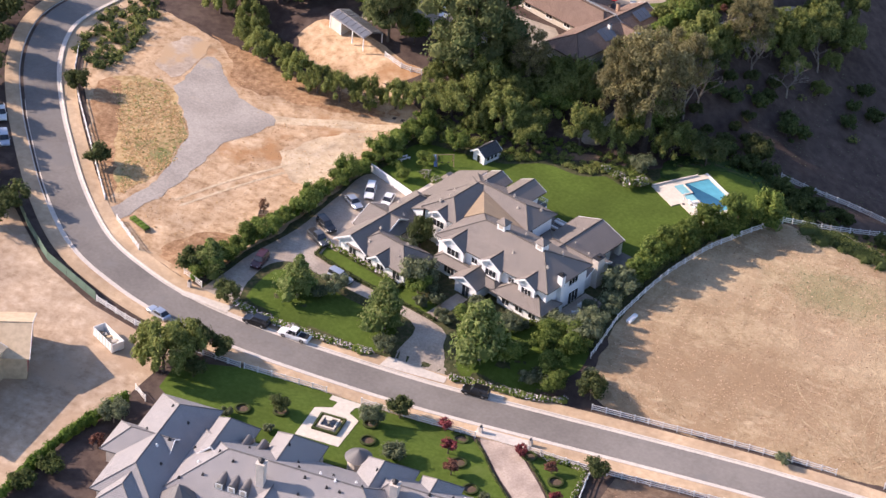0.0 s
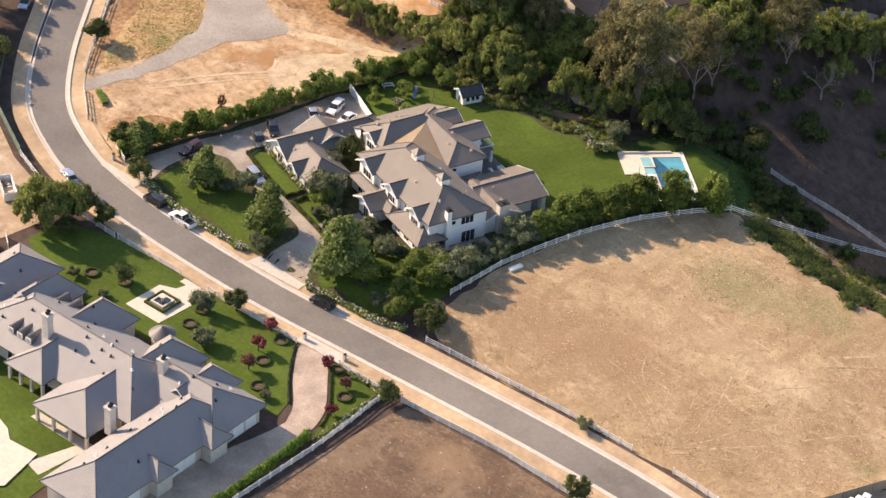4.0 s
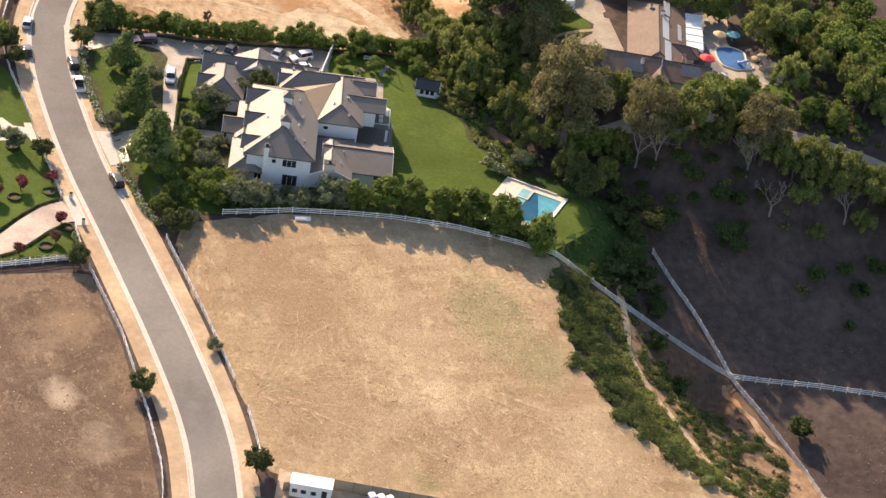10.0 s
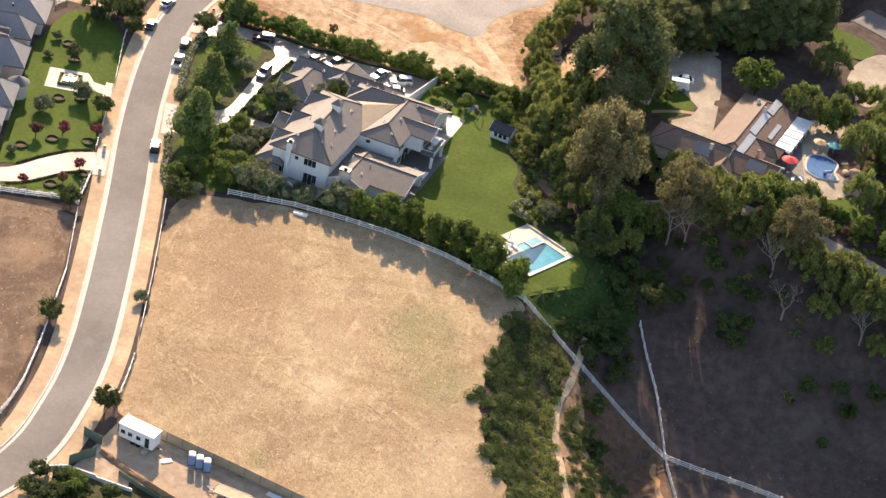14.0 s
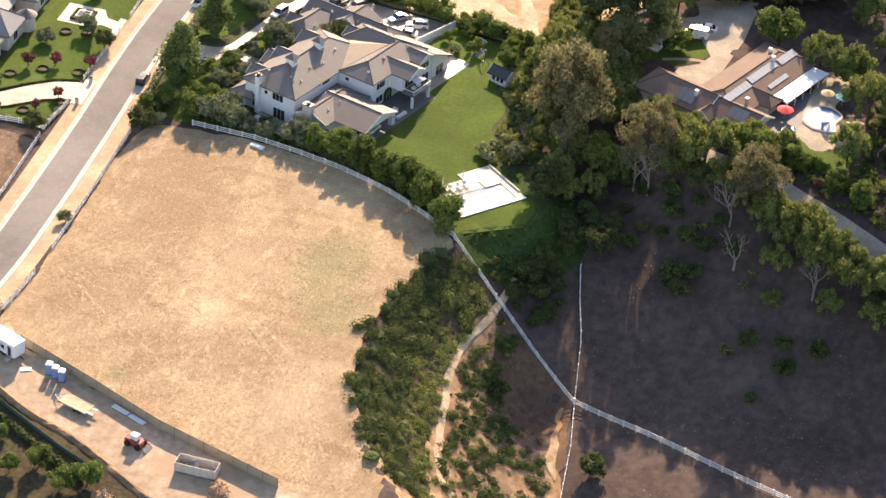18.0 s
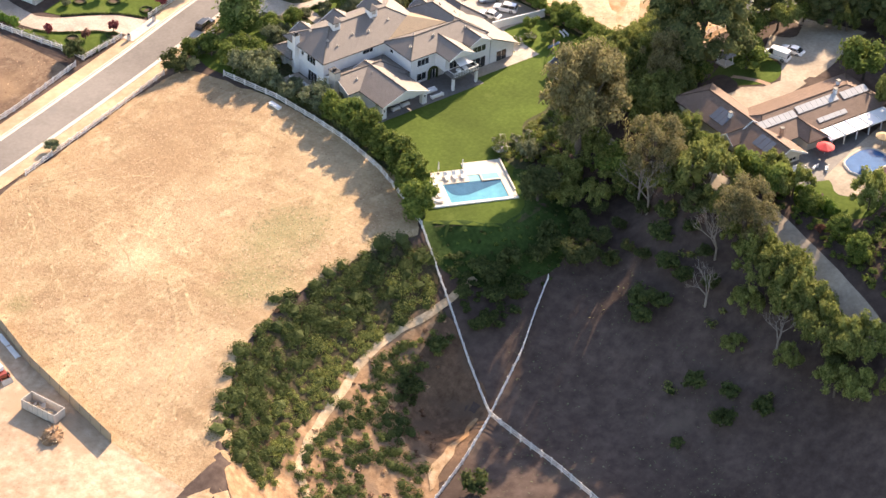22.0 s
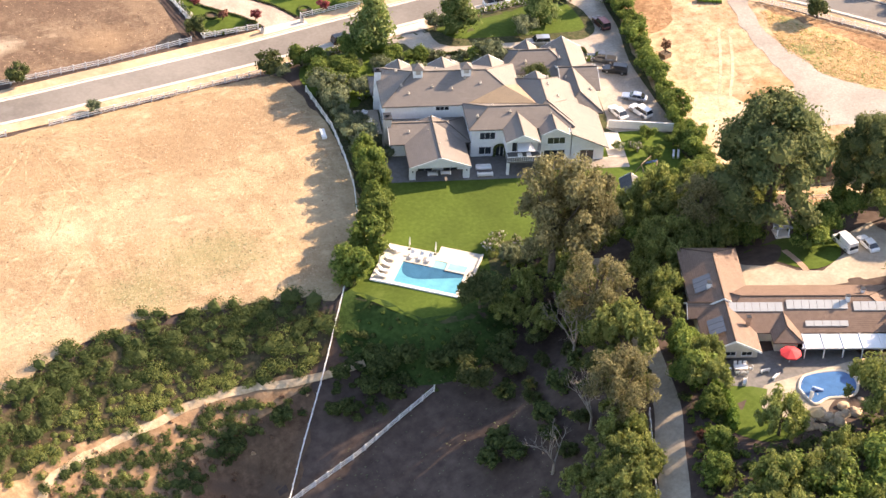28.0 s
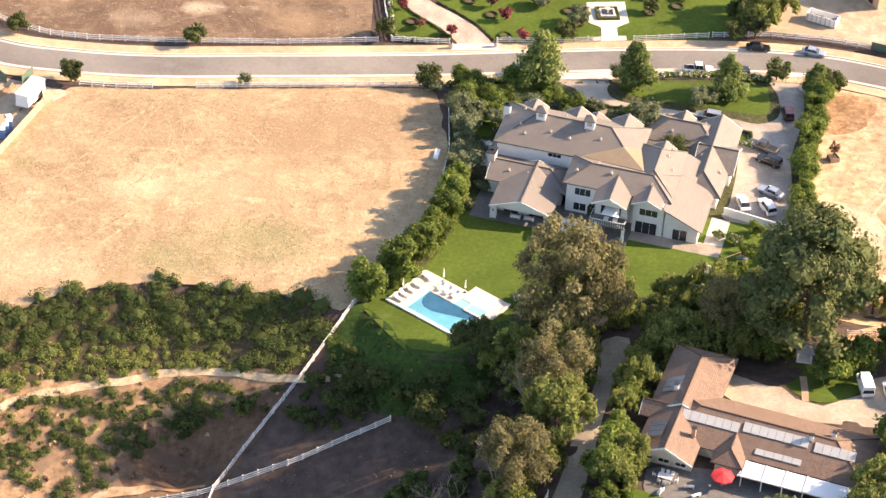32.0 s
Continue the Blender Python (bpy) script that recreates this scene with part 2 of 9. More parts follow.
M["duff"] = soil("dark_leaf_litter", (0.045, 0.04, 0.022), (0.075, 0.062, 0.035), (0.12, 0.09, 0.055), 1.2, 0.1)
M["straw"] = soil("flattened_straw", (0.27, 0.19, 0.11), (0.44, 0.33, 0.20), (0.56, 0.44, 0.28), 1.1, 0.15)
M["verge"] = soil("decomposed_granite", (0.44, 0.32, 0.205), (0.50, 0.37, 0.245), (0.555, 0.42, 0.285), 0.9, 0.09)
M["gravel"] = soil("grey_gravel", (0.29, 0.26, 0.235), (0.355, 0.32, 0.285), (0.42, 0.38, 0.335), 2.2, 0.06, patch=(0.40, 0.33, 0.25), patch_scale=0.09, patch_at=0.6, rough=0.15)
M["thin_gravel"] = soil("gravel_over_dirt", (0.33, 0.26, 0.2), (0.42, 0.34, 0.27), (0.48, 0.40, 0.32), 1.1, 0.08, patch=(0.43, 0.30, 0.18), patch_scale=0.1, patch_at=0.5, rough=0.2)
M["yard"] = soil("construction_dust", (0.36, 0.26, 0.175), (0.475, 0.36, 0.255), (0.57, 0.45, 0.34), 0.6, 0.05, patch=(0.40, 0.285, 0.19), patch_scale=0.08, patch_at=0.53, speck=(0.3, 0.21, 0.14))
M["bed"] = soil("planting_bed", (0.035, 0.05, 0.02), (0.07, 0.075, 0.035), (0.12, 0.10, 0.06), 1.3, 0.15)
M["court"] = soil("ranch_concrete", (0.34, 0.29, 0.23), (0.40, 0.345, 0.275), (0.46, 0.40, 0.32), 1.5, 0.12, rough=0.12)
M["lawn"] = soil("mown_lawn", (0.064, 0.099, 0.016), (0.078, 0.119, 0.020), (0.098, 0.141, 0.028), 1.2, 0.05, patch=(0.105, 0.137, 0.032), patch_scale=0.07, patch_at=0.62, rough=0.12)
M["slope"] = soil("ivy_slope", (0.026, 0.05, 0.012), (0.04, 0.074, 0.018), (0.062, 0.102, 0.028), 1.3, 0.15)
M["asphalt"] = soil("asphalt", (0.19, 0.174, 0.16), (0.207, 0.19, 0.175), (0.226, 0.208, 0.192), 1.6, 0.05, patch=(0.185, 0.17, 0.156), patch_scale=0.12, patch_at=0.56, rough=0.04)
for _k in ("asphalt", "gravel"):
    _b = M[_k].node_tree.nodes["Principled BSDF"]
    _b.inputs["Roughness"].default_value, _b.inputs["Specular IOR Level"].default_value = 0.85, 0.16
M["concrete"] = plain("pale_concrete", (0.56, 0.50, 0.43), 0.85, vary=0.12, scale=1.5)
M["paving"] = soil("drive_pavers", (0.29, 0.245, 0.20), (0.365, 0.31, 0.255), (0.44, 0.38, 0.315), 2.5, 0.2, rough=0.12)
M["pink_paving"] = soil("pinkish_drive_pavers", (0.36, 0.28, 0.225), (0.44, 0.35, 0.285), (0.51, 0.415, 0.345), 2.5, 0.2, rough=0.12)
for _k, _r, _s in (("paving", 0.5, 0.45), ("pink_paving", 0.6, 0.3)):
    _b = M[_k].node_tree.nodes["Principled BSDF"]
    _b.inputs["Roughness"].default_value, _b.inputs["Specular IOR Level"].default_value = _r, _s
M["deck"] = plain("limestone_deck", (0.62, 0.55, 0.45), 0.8, vary=0.1, scale=1.2)
M["roof"] = roof_mat("grey_brown_roof_tile", (0.212, 0.184, 0.16), gloss=0.24, rough=0.55)
M["roof_tan"] = roof_mat("tan_roof_tile", (0.30, 0.225, 0.145), gloss=0.3, rough=0.6)
M["roof_n"] = roof_mat("slate_roof_tile", (0.285, 0.268, 0.262), vary=0.05, gloss=0.36, rough=0.54)
M["slate"] = plain("dark_slate_paving", (0.15, 0.14, 0.13), 0.7, vary=0.2, scale=1.4)
M["pool_pale"] = None
M["solar_dark"] = plain("dark_solar_panel", (0.13, 0.135, 0.15), 0.25, vary=0.08, spec=0.6)
M["roof_dark"] = roof_mat("charcoal_shingle", (0.075, 0.075, 0.08), 0.2)
M["roof_r"] = roof_mat("terracotta_brown_shake", (0.215, 0.15, 0.115), 0.35, 0.12, 0.08)
M["white"] = plain("white_stucco", (0.78, 0.77, 0.75), 0.8, vary=0.05, scale=2.0)
M["stone"] = plain("beige_limestone_wall", (0.60, 0.53, 0.46), 0.85, vary=0.1, scale=1.5)
M["cream"] = plain("cream_ranch_wall", (0.62, 0.56, 0.47), 0.8, vary=0.08, scale=1.5)
M["trim"] = plain("white_trim", (0.8, 0.79, 0.77), 0.5, vary=0.03)
M["fence"] = plain("white_vinyl_fence", (0.78, 0.76, 0.73), 0.45, vary=0.04)
M["dark"] = plain("dark_metal", (0.03, 0.03, 0.032), 0.45, vary=0.2)
M["wood"] = plain("weathered_wood", (0.27, 0.19, 0.13), 0.8, vary=0.25, scale=4)
M["bark"] = plain("brown_bark", (0.105, 0.082, 0.064), 0.9, vary=0.3, scale=5)
M["pale_bark"] = plain("pale_grey_bark", (0.25, 0.215, 0.18), 0.9, vary=0.25, scale=4)
M["cushion"] = plain("white_cushion", (0.8, 0.78, 0.75), 0.8, vary=0.03)
M["red"] = plain("red_canvas", (0.62, 0.045, 0.05), 0.7, vary=0.1)
M["teal"] = plain("teal_canvas", (0.10, 0.36, 0.40), 0.7, vary=0.1)
M["tan_canvas"] = plain("tan_canvas", (0.55, 0.38, 0.2), 0.7, vary=0.1)
M["rubber"] = plain("tyre_rubber", (0.02, 0.02, 0.02), 0.8)
M["rim"] = plain("alloy_rim", (0.5, 0.5, 0.5), 0.3, metal=0.9)
M["rock"] = plain("tan_boulder", (0.50, 0.37, 0.25), 0.9, vary=0.25, scale=1.2, bump=0.5)
M["green_screen"] = plain("green_screen_cloth", (0.10, 0.15, 0.115), 0.85, vary=0.2, scale=0.8)
M["tan_screen"] = plain("tan_screen_cloth", (0.36, 0.29, 0.2), 0.85, vary=0.2, scale=0.8)
M["plywood"] = plain("raw_plywood", (0.52, 0.40, 0.26), 0.8, vary=0.15, scale=1.0)
M["steel"] = plain("painted_steel", (0.45, 0.40, 0.34), 0.6, vary=0.15)
M["toilet_blue"] = plain("blue_plastic", (0.20, 0.30, 0.52), 0.45, vary=0.08)
# pale base colour carries the sky's reflection off the panels
M["solar"] = plain("sky_sheen_solar_panel", (0.46, 0.45, 0.42), 0.25, vary=0.06, spec=0.8)
M["pot"] = plain("dark_hedge_soil", (0.10, 0.07, 0.045), 0.9, vary=0.3, scale=4)
M["brick"] = soil("brick_path", (0.40, 0.26, 0.18), (0.48, 0.33, 0.24), (0.55, 0.40, 0.30), 3.0, 0.3)


def glass_mat(name, colour):
    m, nd, ln, bs = mat_new(name)
    n = noise_node(nd, ln, 0.8, 2)
    r = ramp_node(nd, ln, n.outputs[0], [(0.35, colour), (0.65, tuple(c * 1.8 for c in colour))])
    ln.new(r.outputs[0], bs.inputs["Base Color"])
    bs.inputs["Roughness"].default_value, bs.inputs["Specular IOR Level"].default_value = 0.06, 0.7
    return m


M["glass"] = glass_mat("dark_window_glass", (0.018, 0.02, 0.024))


def water_mat(name, colour):
    m, nd, ln, bs = mat_new(name)
    n = noise_node(nd, ln, 0.55, 4)
    r = ramp_node(nd, ln, n.outputs[0], [(0.3, tuple(c * 0.85 for c in colour)), (0.7, tuple(min(1, c * 1.15) for c in colour))])
    ln.new(r.outputs[0], bs.inputs["Base Color"])
    bs.inputs["Roughness"].default_value, bs.inputs["IOR"].default_value = 0.04, 1.33
    w = noise_node(nd, ln, 2.2, 3)
    bump_node(nd, ln, w.outputs[0], bs, 0.5, 0.09)
    return m


M["pool"] = water_mat("turquoise_pool_water", (0.10, 0.33, 0.42))
# darker copy of the pool water, for the shadow painted on it
M["pool_shadow"] = water_mat("shadow_pool_water", (0.03, 0.11, 0.19))
M["pool_blue"] = water_mat("deep_blue_pool_water", (0.05, 0.13, 0.28))
M["pool_pale"] = water_mat("bright_turquoise_water", (0.16, 0.55, 0.62))
M["spa"] = water_mat("pale_spa_water", (0.22, 0.45, 0.48))


def paint(name, colour, metal=0.3, rough=0.28):
    m, nd, ln, bs = mat_new(name)
    n = noise_node(nd, ln, 2.0, 3)
    r = ramp_node(nd, ln, n.outputs[0], [(0.3, tuple(c * 0.93 for c in colour)), (0.7, colour)])
    ln.new(r.outputs[0], bs.inputs["Base Color"])
    bs.inputs["Metallic"].default_value, bs.inputs["Roughness"].default_value = metal, rough
    bs.inputs["Coat Weight"].default_value = 0.6
    return m


PAINT = {"white": paint("white_car_paint", (0.75, 0.75, 0.74), 0.0), "silver": paint("silver_car_paint", (0.45, 0.48, 0.53), 0.6),
         "black": paint("black_car_paint", (0.012, 0.012, 0.014), 0.2), "grey": paint("dark_grey_car_paint", (0.09, 0.095, 0.10), 0.5),
         "maroon": paint("dark_maroon_paint", (0.06, 0.015, 0.018), 0.3), "red": paint("red_machine_paint", (0.35, 0.06, 0.04), 0.1)}
LEAF = {
    "street": leaf_mat("dark_street_leaves", (0.045, 0.075, 0.022), (0.125, 0.155, 0.055), 0.4),
    "maple": leaf_mat("fresh_green_leaves", (0.08, 0.145, 0.034), (0.25, 0.32, 0.105), 0.42),
    "fence": leaf_mat("hedge_tree_leaves", (0.065, 0.122, 0.024), (0.2, 0.275, 0.062), 0.42),
    "hedge": leaf_mat("bright_hedge_leaves", (0.06, 0.13, 0.018), (0.17, 0.275, 0.048), 0.42),
    "pepper": leaf_mat("pepper_tree_leaves", (0.095, 0.145, 0.036), (0.275, 0.33, 0.095), 0.45),
    "euc": leaf_mat("eucalyptus_leaves", (0.105, 0.116, 0.05), (0.27, 0.275, 0.125), 0.48),
    "pine": leaf_mat("pine_needles", (0.065, 0.105, 0.038), (0.195, 0.235, 0.085), 0.4),
    "olive": leaf_mat("olive_leaves", (0.078, 0.112, 0.055), (0.20, 0.25, 0.125), 0.35),
    "red": leaf_mat("crimson_leaves", (0.12, 0.032, 0.032), (0.28, 0.09, 0.085)),
    "brown": leaf_mat("bronze_leaves", (0.09, 0.045, 0.03), (0.2, 0.11, 0.07)),
    "brush": leaf_mat("chaparral_leaves", (0.038, 0.066, 0.02), (0.11, 0.15, 0.046), 0.4),
    "sage": leaf_mat("yellow_green_brush_leaves", (0.10, 0.142, 0.038), (0.26, 0.31, 0.088), 0.4),
    "gold": leaf_mat("golden_weed_blades", (0.36, 0.25, 0.10), (0.60, 0.46, 0.22), 0.25),
    "dry": leaf_mat("dry_brush_leaves", (0.14, 0.09, 0.05), (0.28, 0.19, 0.11)),
    "flower": leaf_mat("white_rose_petals", (0.60, 0.58, 0.54), (0.82, 0.80, 0.76), 0.1),
    "straw": leaf_mat("straw_blades", (0.34, 0.25, 0.12), (0.62, 0.49, 0.29), 0.2),
}


# ---- helpers for building ----
def mesh_of(name, bm, mat=None):
    me = bpy.data.meshes.new(name)
    bmesh.ops.recalc_face_normals(bm, faces=bm.faces)
    bm.to_mesh(me)
    bm.free()
    if mat:
        me.materials.append(mat)
    return me


def part(name, bm, material, parent, label=""):
    """Links a bmesh (or a finished mesh) as one mesh object under a thing or a part."""
    me = bm if isinstance(bm, bpy.types.Mesh) else mesh_of(name, bm, material)
    ob = new(name, me)
    ob.parent = parent
    return tagged(ob, label)


def thing(name, m, label, category, group="", kind=""):
    ob = new(name)
    ob.empty_display_size = 0.5
    ob.matrix_world = m
    return tagged(ob, label, category, group, kind)


def box(bm, x0, x1, y0, y1, z0, z1, bevel=0.0):
    r = bmesh.ops.create_cube(bm, size=1.0, matrix=Matrix.LocRotScale(((x0 + x1) / 2, (y0 + y1) / 2, (z0 + z1) / 2), None, (x1 - x0, y1 - y0, z1 - z0)))
    if bevel:
        es = {e for v in r["verts"] for e in v.link_edges}
        bmesh.ops.bevel(bm, geom=list(es), offset=bevel, segments=1, affect="EDGES")
    return bm


def bx(x0, x1, y0, y1, z0, z1, bevel=0.0):
    return box(bmesh.new(), x0, x1, y0, y1, z0, z1, bevel)


def cyl(bm, x, y, z0, z1, r0, r1=None, seg=10):
    bmesh.ops.create_cone(bm, cap_ends=True, segments=seg, radius1=r0, radius2=r0 if r1 is None else r1, depth=z1 - z0, matrix=Matrix.Translation((x, y, (z0 + z1) / 2)))
    return bm


def tube(bm, a, b, r0, r1, seg=6):
    """A tapered limb from a to b."""
    a, b = Vector(a), Vector(b)
    d = b - a
    m = Matrix.Translation((a + b) / 2) @ d.to_track_quat("Z", "Y").to_matrix().to_4x4()
    bmesh.ops.create_cone(bm, cap_ends=True, segments=seg, radius1=r0, radius2=r1, depth=d.length, matrix=m)
    return bm


def ss(a, b, x):
    t = np.clip((x - a) / (b - a), 0, 1)
    return t * t * (3 - 2 * t)


def spline(pts, step=2.0):
    """A smooth line through a few corner points, in even steps."""
    p = np.array([pts[0], *pts, pts[-1]], float)
    out = []
    for a, b, c, d in zip(p, p[1:], p[2:], p[3:]):
        n = max(2, int(np.linalg.norm(c - b) / step))
        for t in np.linspace(0, 1, n, endpoint=False):
            out.append(0.5 * (2 * b + (c - a) * t + (2 * a - 5 * b + 4 * c - d) * t * t + (3 * b - a - 3 * c + d) * t ** 3))
    return np.array([*out, p[-1]])


# ---- terrain ----
ROAD = spline([(-190, 105), (-150, 62), (-126, 37), (-112, 29.5), (-97, 27.3), (-82, 27.3), (-62, 29.5), (-45, 31.9), (-28, 34.5), (-10, 37.5), (8, 39.8),
               (27, 41.2), (43, 40.6), (55, 37.8), (67, 32.6), (80, 21.8), (92, 9.2), (100.5, -0.6), (108.6, -11.5), (114, -22), (116.2, -31), (115, -43), (112, -60), (107, -80), (101, -97)], 2.0)


def lin(x, xs, ys):
    return np.interp(x, xs, ys)


def road_z(x):
    return lin(x, (-190, -126, -97, -62, -30, -5, 20, 45, 79, 104, 130), (-4, -1.9, -1.3, -1.0, -1.3, -1.2, -0.5, 0.2, 1.2, 2.2, 3.6))


def rim_y(x):
    return lin(x, (-140, -110, -98, -86, -72, -57, -47, -38, -30, -20, -10, 0, 10, 20, 30, 60, 100), (-78, -62, -51, -44, -41, -41.5, -43, -45.5, -55.5, -57.5, -48, -42, -40, -36, -35, -42, -62))


def height(x, y):
    x, y = np.asarray(x, float), np.asarray(y, float)
    bench = lin(x, (-260, -140, -105, -80, -30, 30, 45, 62, 90, 150), (-9, -3.2, -1.5, -0.3, 0.75, 0.75, 0.35, 0.9, 1.8, 4))
    north = lin(x, (-260, -120, -40, 0, 30, 60, 100, 160), (-5, -1.6, -0.5, -0.1, 0.3, 0.9, 2, 5))
    creek_y = lin(x, (-160, -90, -60, -30, 0, 20, 50, 100), (-108, -87, -77, -73, -62, -56, -55, -75))
    floor = lin(x, (-160, -90, -60, -30, 0, 20, 50, 100), (-22, -17, -14.2, -5, 0.5, 4.2, 6.2, 7))
    south = lin(x, (-220, -120, -75, -48, -38, -30, -22, -14, -10, -6, 0, 60, 140), (-8, -15, -14.8, -13.8, -10, -6, -1.5, 3.2, 5.6, 7.2, 8.4, 8.8, 10))
    rim = rim_y(x)
    t = np.clip((rim - y) / np.maximum(rim - creek_y, 1), 0, 1)
    low = bench + (floor - bench) * (t ** 0.85) ** 1.15 * (1.5 - 0.5 * t)
    up = ss(0, 1, (creek_y - y) / 17)
    z = np.where(y > rim, bench, np.where(y > creek_y, low, floor + (south - floor) * up))
    z = z - 4.0 * (1 - ss(0.5, 9.5, np.hypot(x + 64.5, y + 69.0)))      # hollow beside the fence
    d = np.full(x.shape, 1e9)
    side = np.zeros(x.shape)
    for a, b in zip(ROAD[::2], ROAD[2::2]):
        e = b - a
        s = np.clip(((x - a[0]) * e[0] + (y - a[1]) * e[1]) / (e @ e), 0, 1)
        dx, dy = x - a[0] - s * e[0], y - a[1] - s * e[1]
        dd = np.hypot(dx, dy)
        closer = dd < d
        d = np.where(closer, dd, d)
        side = np.where(closer, e[0] * dy - e[1] * dx, side)
    z = np.where((side > 0) & (y > -40), north, z)
    return road_z(x) + (z - road_z(x)) * ss(7.0, 13.0, d)


def ground_z(x, y):
    return float(height(np.array([x]), np.array([y]))[0])


def strip(line, w0, w1, dz, name, mat, label, category, kind="structure", close=None):
    """A band along a line, between two sideways distances, laid on the ground."""
    p = np.array(line)
    t = np.gradient(p, axis=0)
    n = np.stack([-t[:, 1], t[:, 0]], 1) / np.linalg.norm(t, axis=1)[:, None]
    k = max(1, int(abs(w1 - w0) / 1.8))
    cols = [p + n * (w0 + (w1 - w0) * j / k) for j in range(k + 1)]
    xy = np.stack(cols, 1)
    z = height(xy[..., 0], xy[..., 1]) + dz
    v = np.concatenate([xy, z[..., None]], -1).reshape(-1, 3)
    f = [(i * (k + 1) + j, i * (k + 1) + j + 1, (i + 1) * (k + 1) + j + 1, (i + 1) * (k + 1) + j) for i in range(len(p) - 1) for j in range(k)]
    me = bpy.data.meshes.new(name)
    me.from_pydata(v.tolist(), [], f)
    me.materials.append(mat)
    return tagged(new(name, me), label, category, "", kind)


def drape(poly, dz, name, mat, label, category, kind="structure", step=2.0, flat=None, smooth=True, jag=0.0):
    """A patch of ground cover with the given outline, laid on the ground (or level at flat)."""
    line = spline([*poly, poly[0]], 1.5)[:-1] if smooth else np.array(poly, float)
    if jag:
        line = np.array([(x + jag * noise.noise((x * 0.35, y * 0.35, 3.1)), y + jag * noise.noise((x * 0.35, y * 0.35, 9.7))) for x, y in line])
    bm = bmesh.new()
    vs = [bm.verts.new((x, y, 0)) for x, y in line]
    es = [bm.edges.new((a, b)) for a, b in zip(vs, vs[1:] + vs[:1])]
    bmesh.ops.triangle_fill(bm, edges=es, use_beauty=True, use_dissolve=False)
    if flat is None:
        lo, hi = line.min(0), line.max(0)
        for ax in (0, 1):
            for c in np.arange(math.floor(lo[ax] / step) * step + step, hi[ax], step):
                co, no = [0, 0, 0], [0, 0, 0]
                co[ax], no[ax] = c, 1
                bmesh.ops.bisect_plane(bm, geom=bm.verts[:] + bm.edges[:] + bm.faces[:], plane_co=co, plane_no=no)
    xy = np.array([v.co[:2] for v in bm.verts])
    z = height(xy[:, 0], xy[:, 1]) + dz if flat is None else np.full(len(xy), flat)
    for v, h in zip(bm.verts, z):
        v.co.z = h
    for f in bm.faces:
        if f.normal.z < 0:
            f.normal_flip()
    me = bpy.data.meshes.new(name)
    bm.to_mesh(me)
    bm.free()
    me.materials.append(mat)
    for p in me.polygons:
        p.use_smooth = flat is None
    return tagged(new(name, me), label, category, "", kind)


def make_ground():
    near = np.arange(-200, 200.1, 2.0)
    far = np.array([210, 230, 270, 340, 460, 700, 1200, 2500])
    ax = np.concatenate([-far[::-1], near, far])
    gx, gy = np.meshgrid(ax, ax, indexing="ij")
    cx, cy = np.clip(gx, -200, 200), np.clip(gy, -200, 200)
    gz = height(cx.ravel(), cy.ravel()).reshape(gx.shape)
    rough = np.array([[0.25 * noise.noise((x * 0.09, y * 0.09, 0)) if y < -58 else 0 for y in ax] for x in ax])
    gz = gz + rough
    k = ss(150.0, 320.0, np.maximum(np.abs(gx), np.abs(gy)))
    gz = gz * (1 - k) - 5.0 * k
    n = len(ax)
    v = np.stack([gx, gy, gz], -1).reshape(-1, 3)
    i = np.arange((n - 1) * (n - 1))
    a = (i // (n - 1)) * n + i % (n - 1)
    f = np.stack([a, a + n, a + n + 1, a + 1], 1)
    me = bpy.data.meshes.new("ground")
    me.from_pydata(v.tolist(), [], f.tolist())
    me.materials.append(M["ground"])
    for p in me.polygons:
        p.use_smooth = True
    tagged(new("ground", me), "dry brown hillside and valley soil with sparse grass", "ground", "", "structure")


make_ground()
FIELD_POLY = [(-27, 14), (-30, 23.4), (-40, 24.6), (-62, 21.4), (-82, 19.2), (-95, 18.6), (-100.5, 12), (-106, -5), (-111, -22), (-115.5, -43), (-117, -58), (-115, -68), (-108, -66), (-103, -59.5), (-97, -51), (-86, -44.6), (-72, -41), (-57, -42), (-46, -43.6), (-39.4, -44.6), (-31.5, -33), (-28, -22), (-26.2, -8), (-25.6, 3)]
drape(FIELD_POLY, 0.05, "field", M["field"], "broad dry straw-coloured grass field", "field", jag=0.8)
strip(ROAD, -3.3, 3.3, 0.10, "road", M["asphalt"], "winding two-lane grey asphalt street", "road")


# ---- street, verges, drives, lawns ----
def profile(line, rows, name, mat, label, category, kind="structure"):
    """A band with a stepped cross-section: rows of (sideways distance, height over the ground)."""
    p = np.array(line)
    t = np.gradient(p, axis=0)
    n = np.stack([-t[:, 1], t[:, 0]], 1) / np.linalg.norm(t, axis=1)[:, None]
    k = len(rows)
    zc = road_z(p[:, 0])
    v = np.concatenate([np.concatenate([p + n * w, (zc + dz)[:, None]], 1)[:, None] for w, dz in rows], 1).reshape(-1, 3)
    f = [(i * k + j, i * k + j + 1, (i + 1) * k + j + 1, (i + 1) * k + j) for i in range(len(p) - 1) for j in range(k - 1)]
    me = bpy.data.meshes.new(name)
    me.from_pydata(v.tolist(), [], f)
    me.materials.append(mat)
    return tagged(new(name, me), label, category, "", kind)


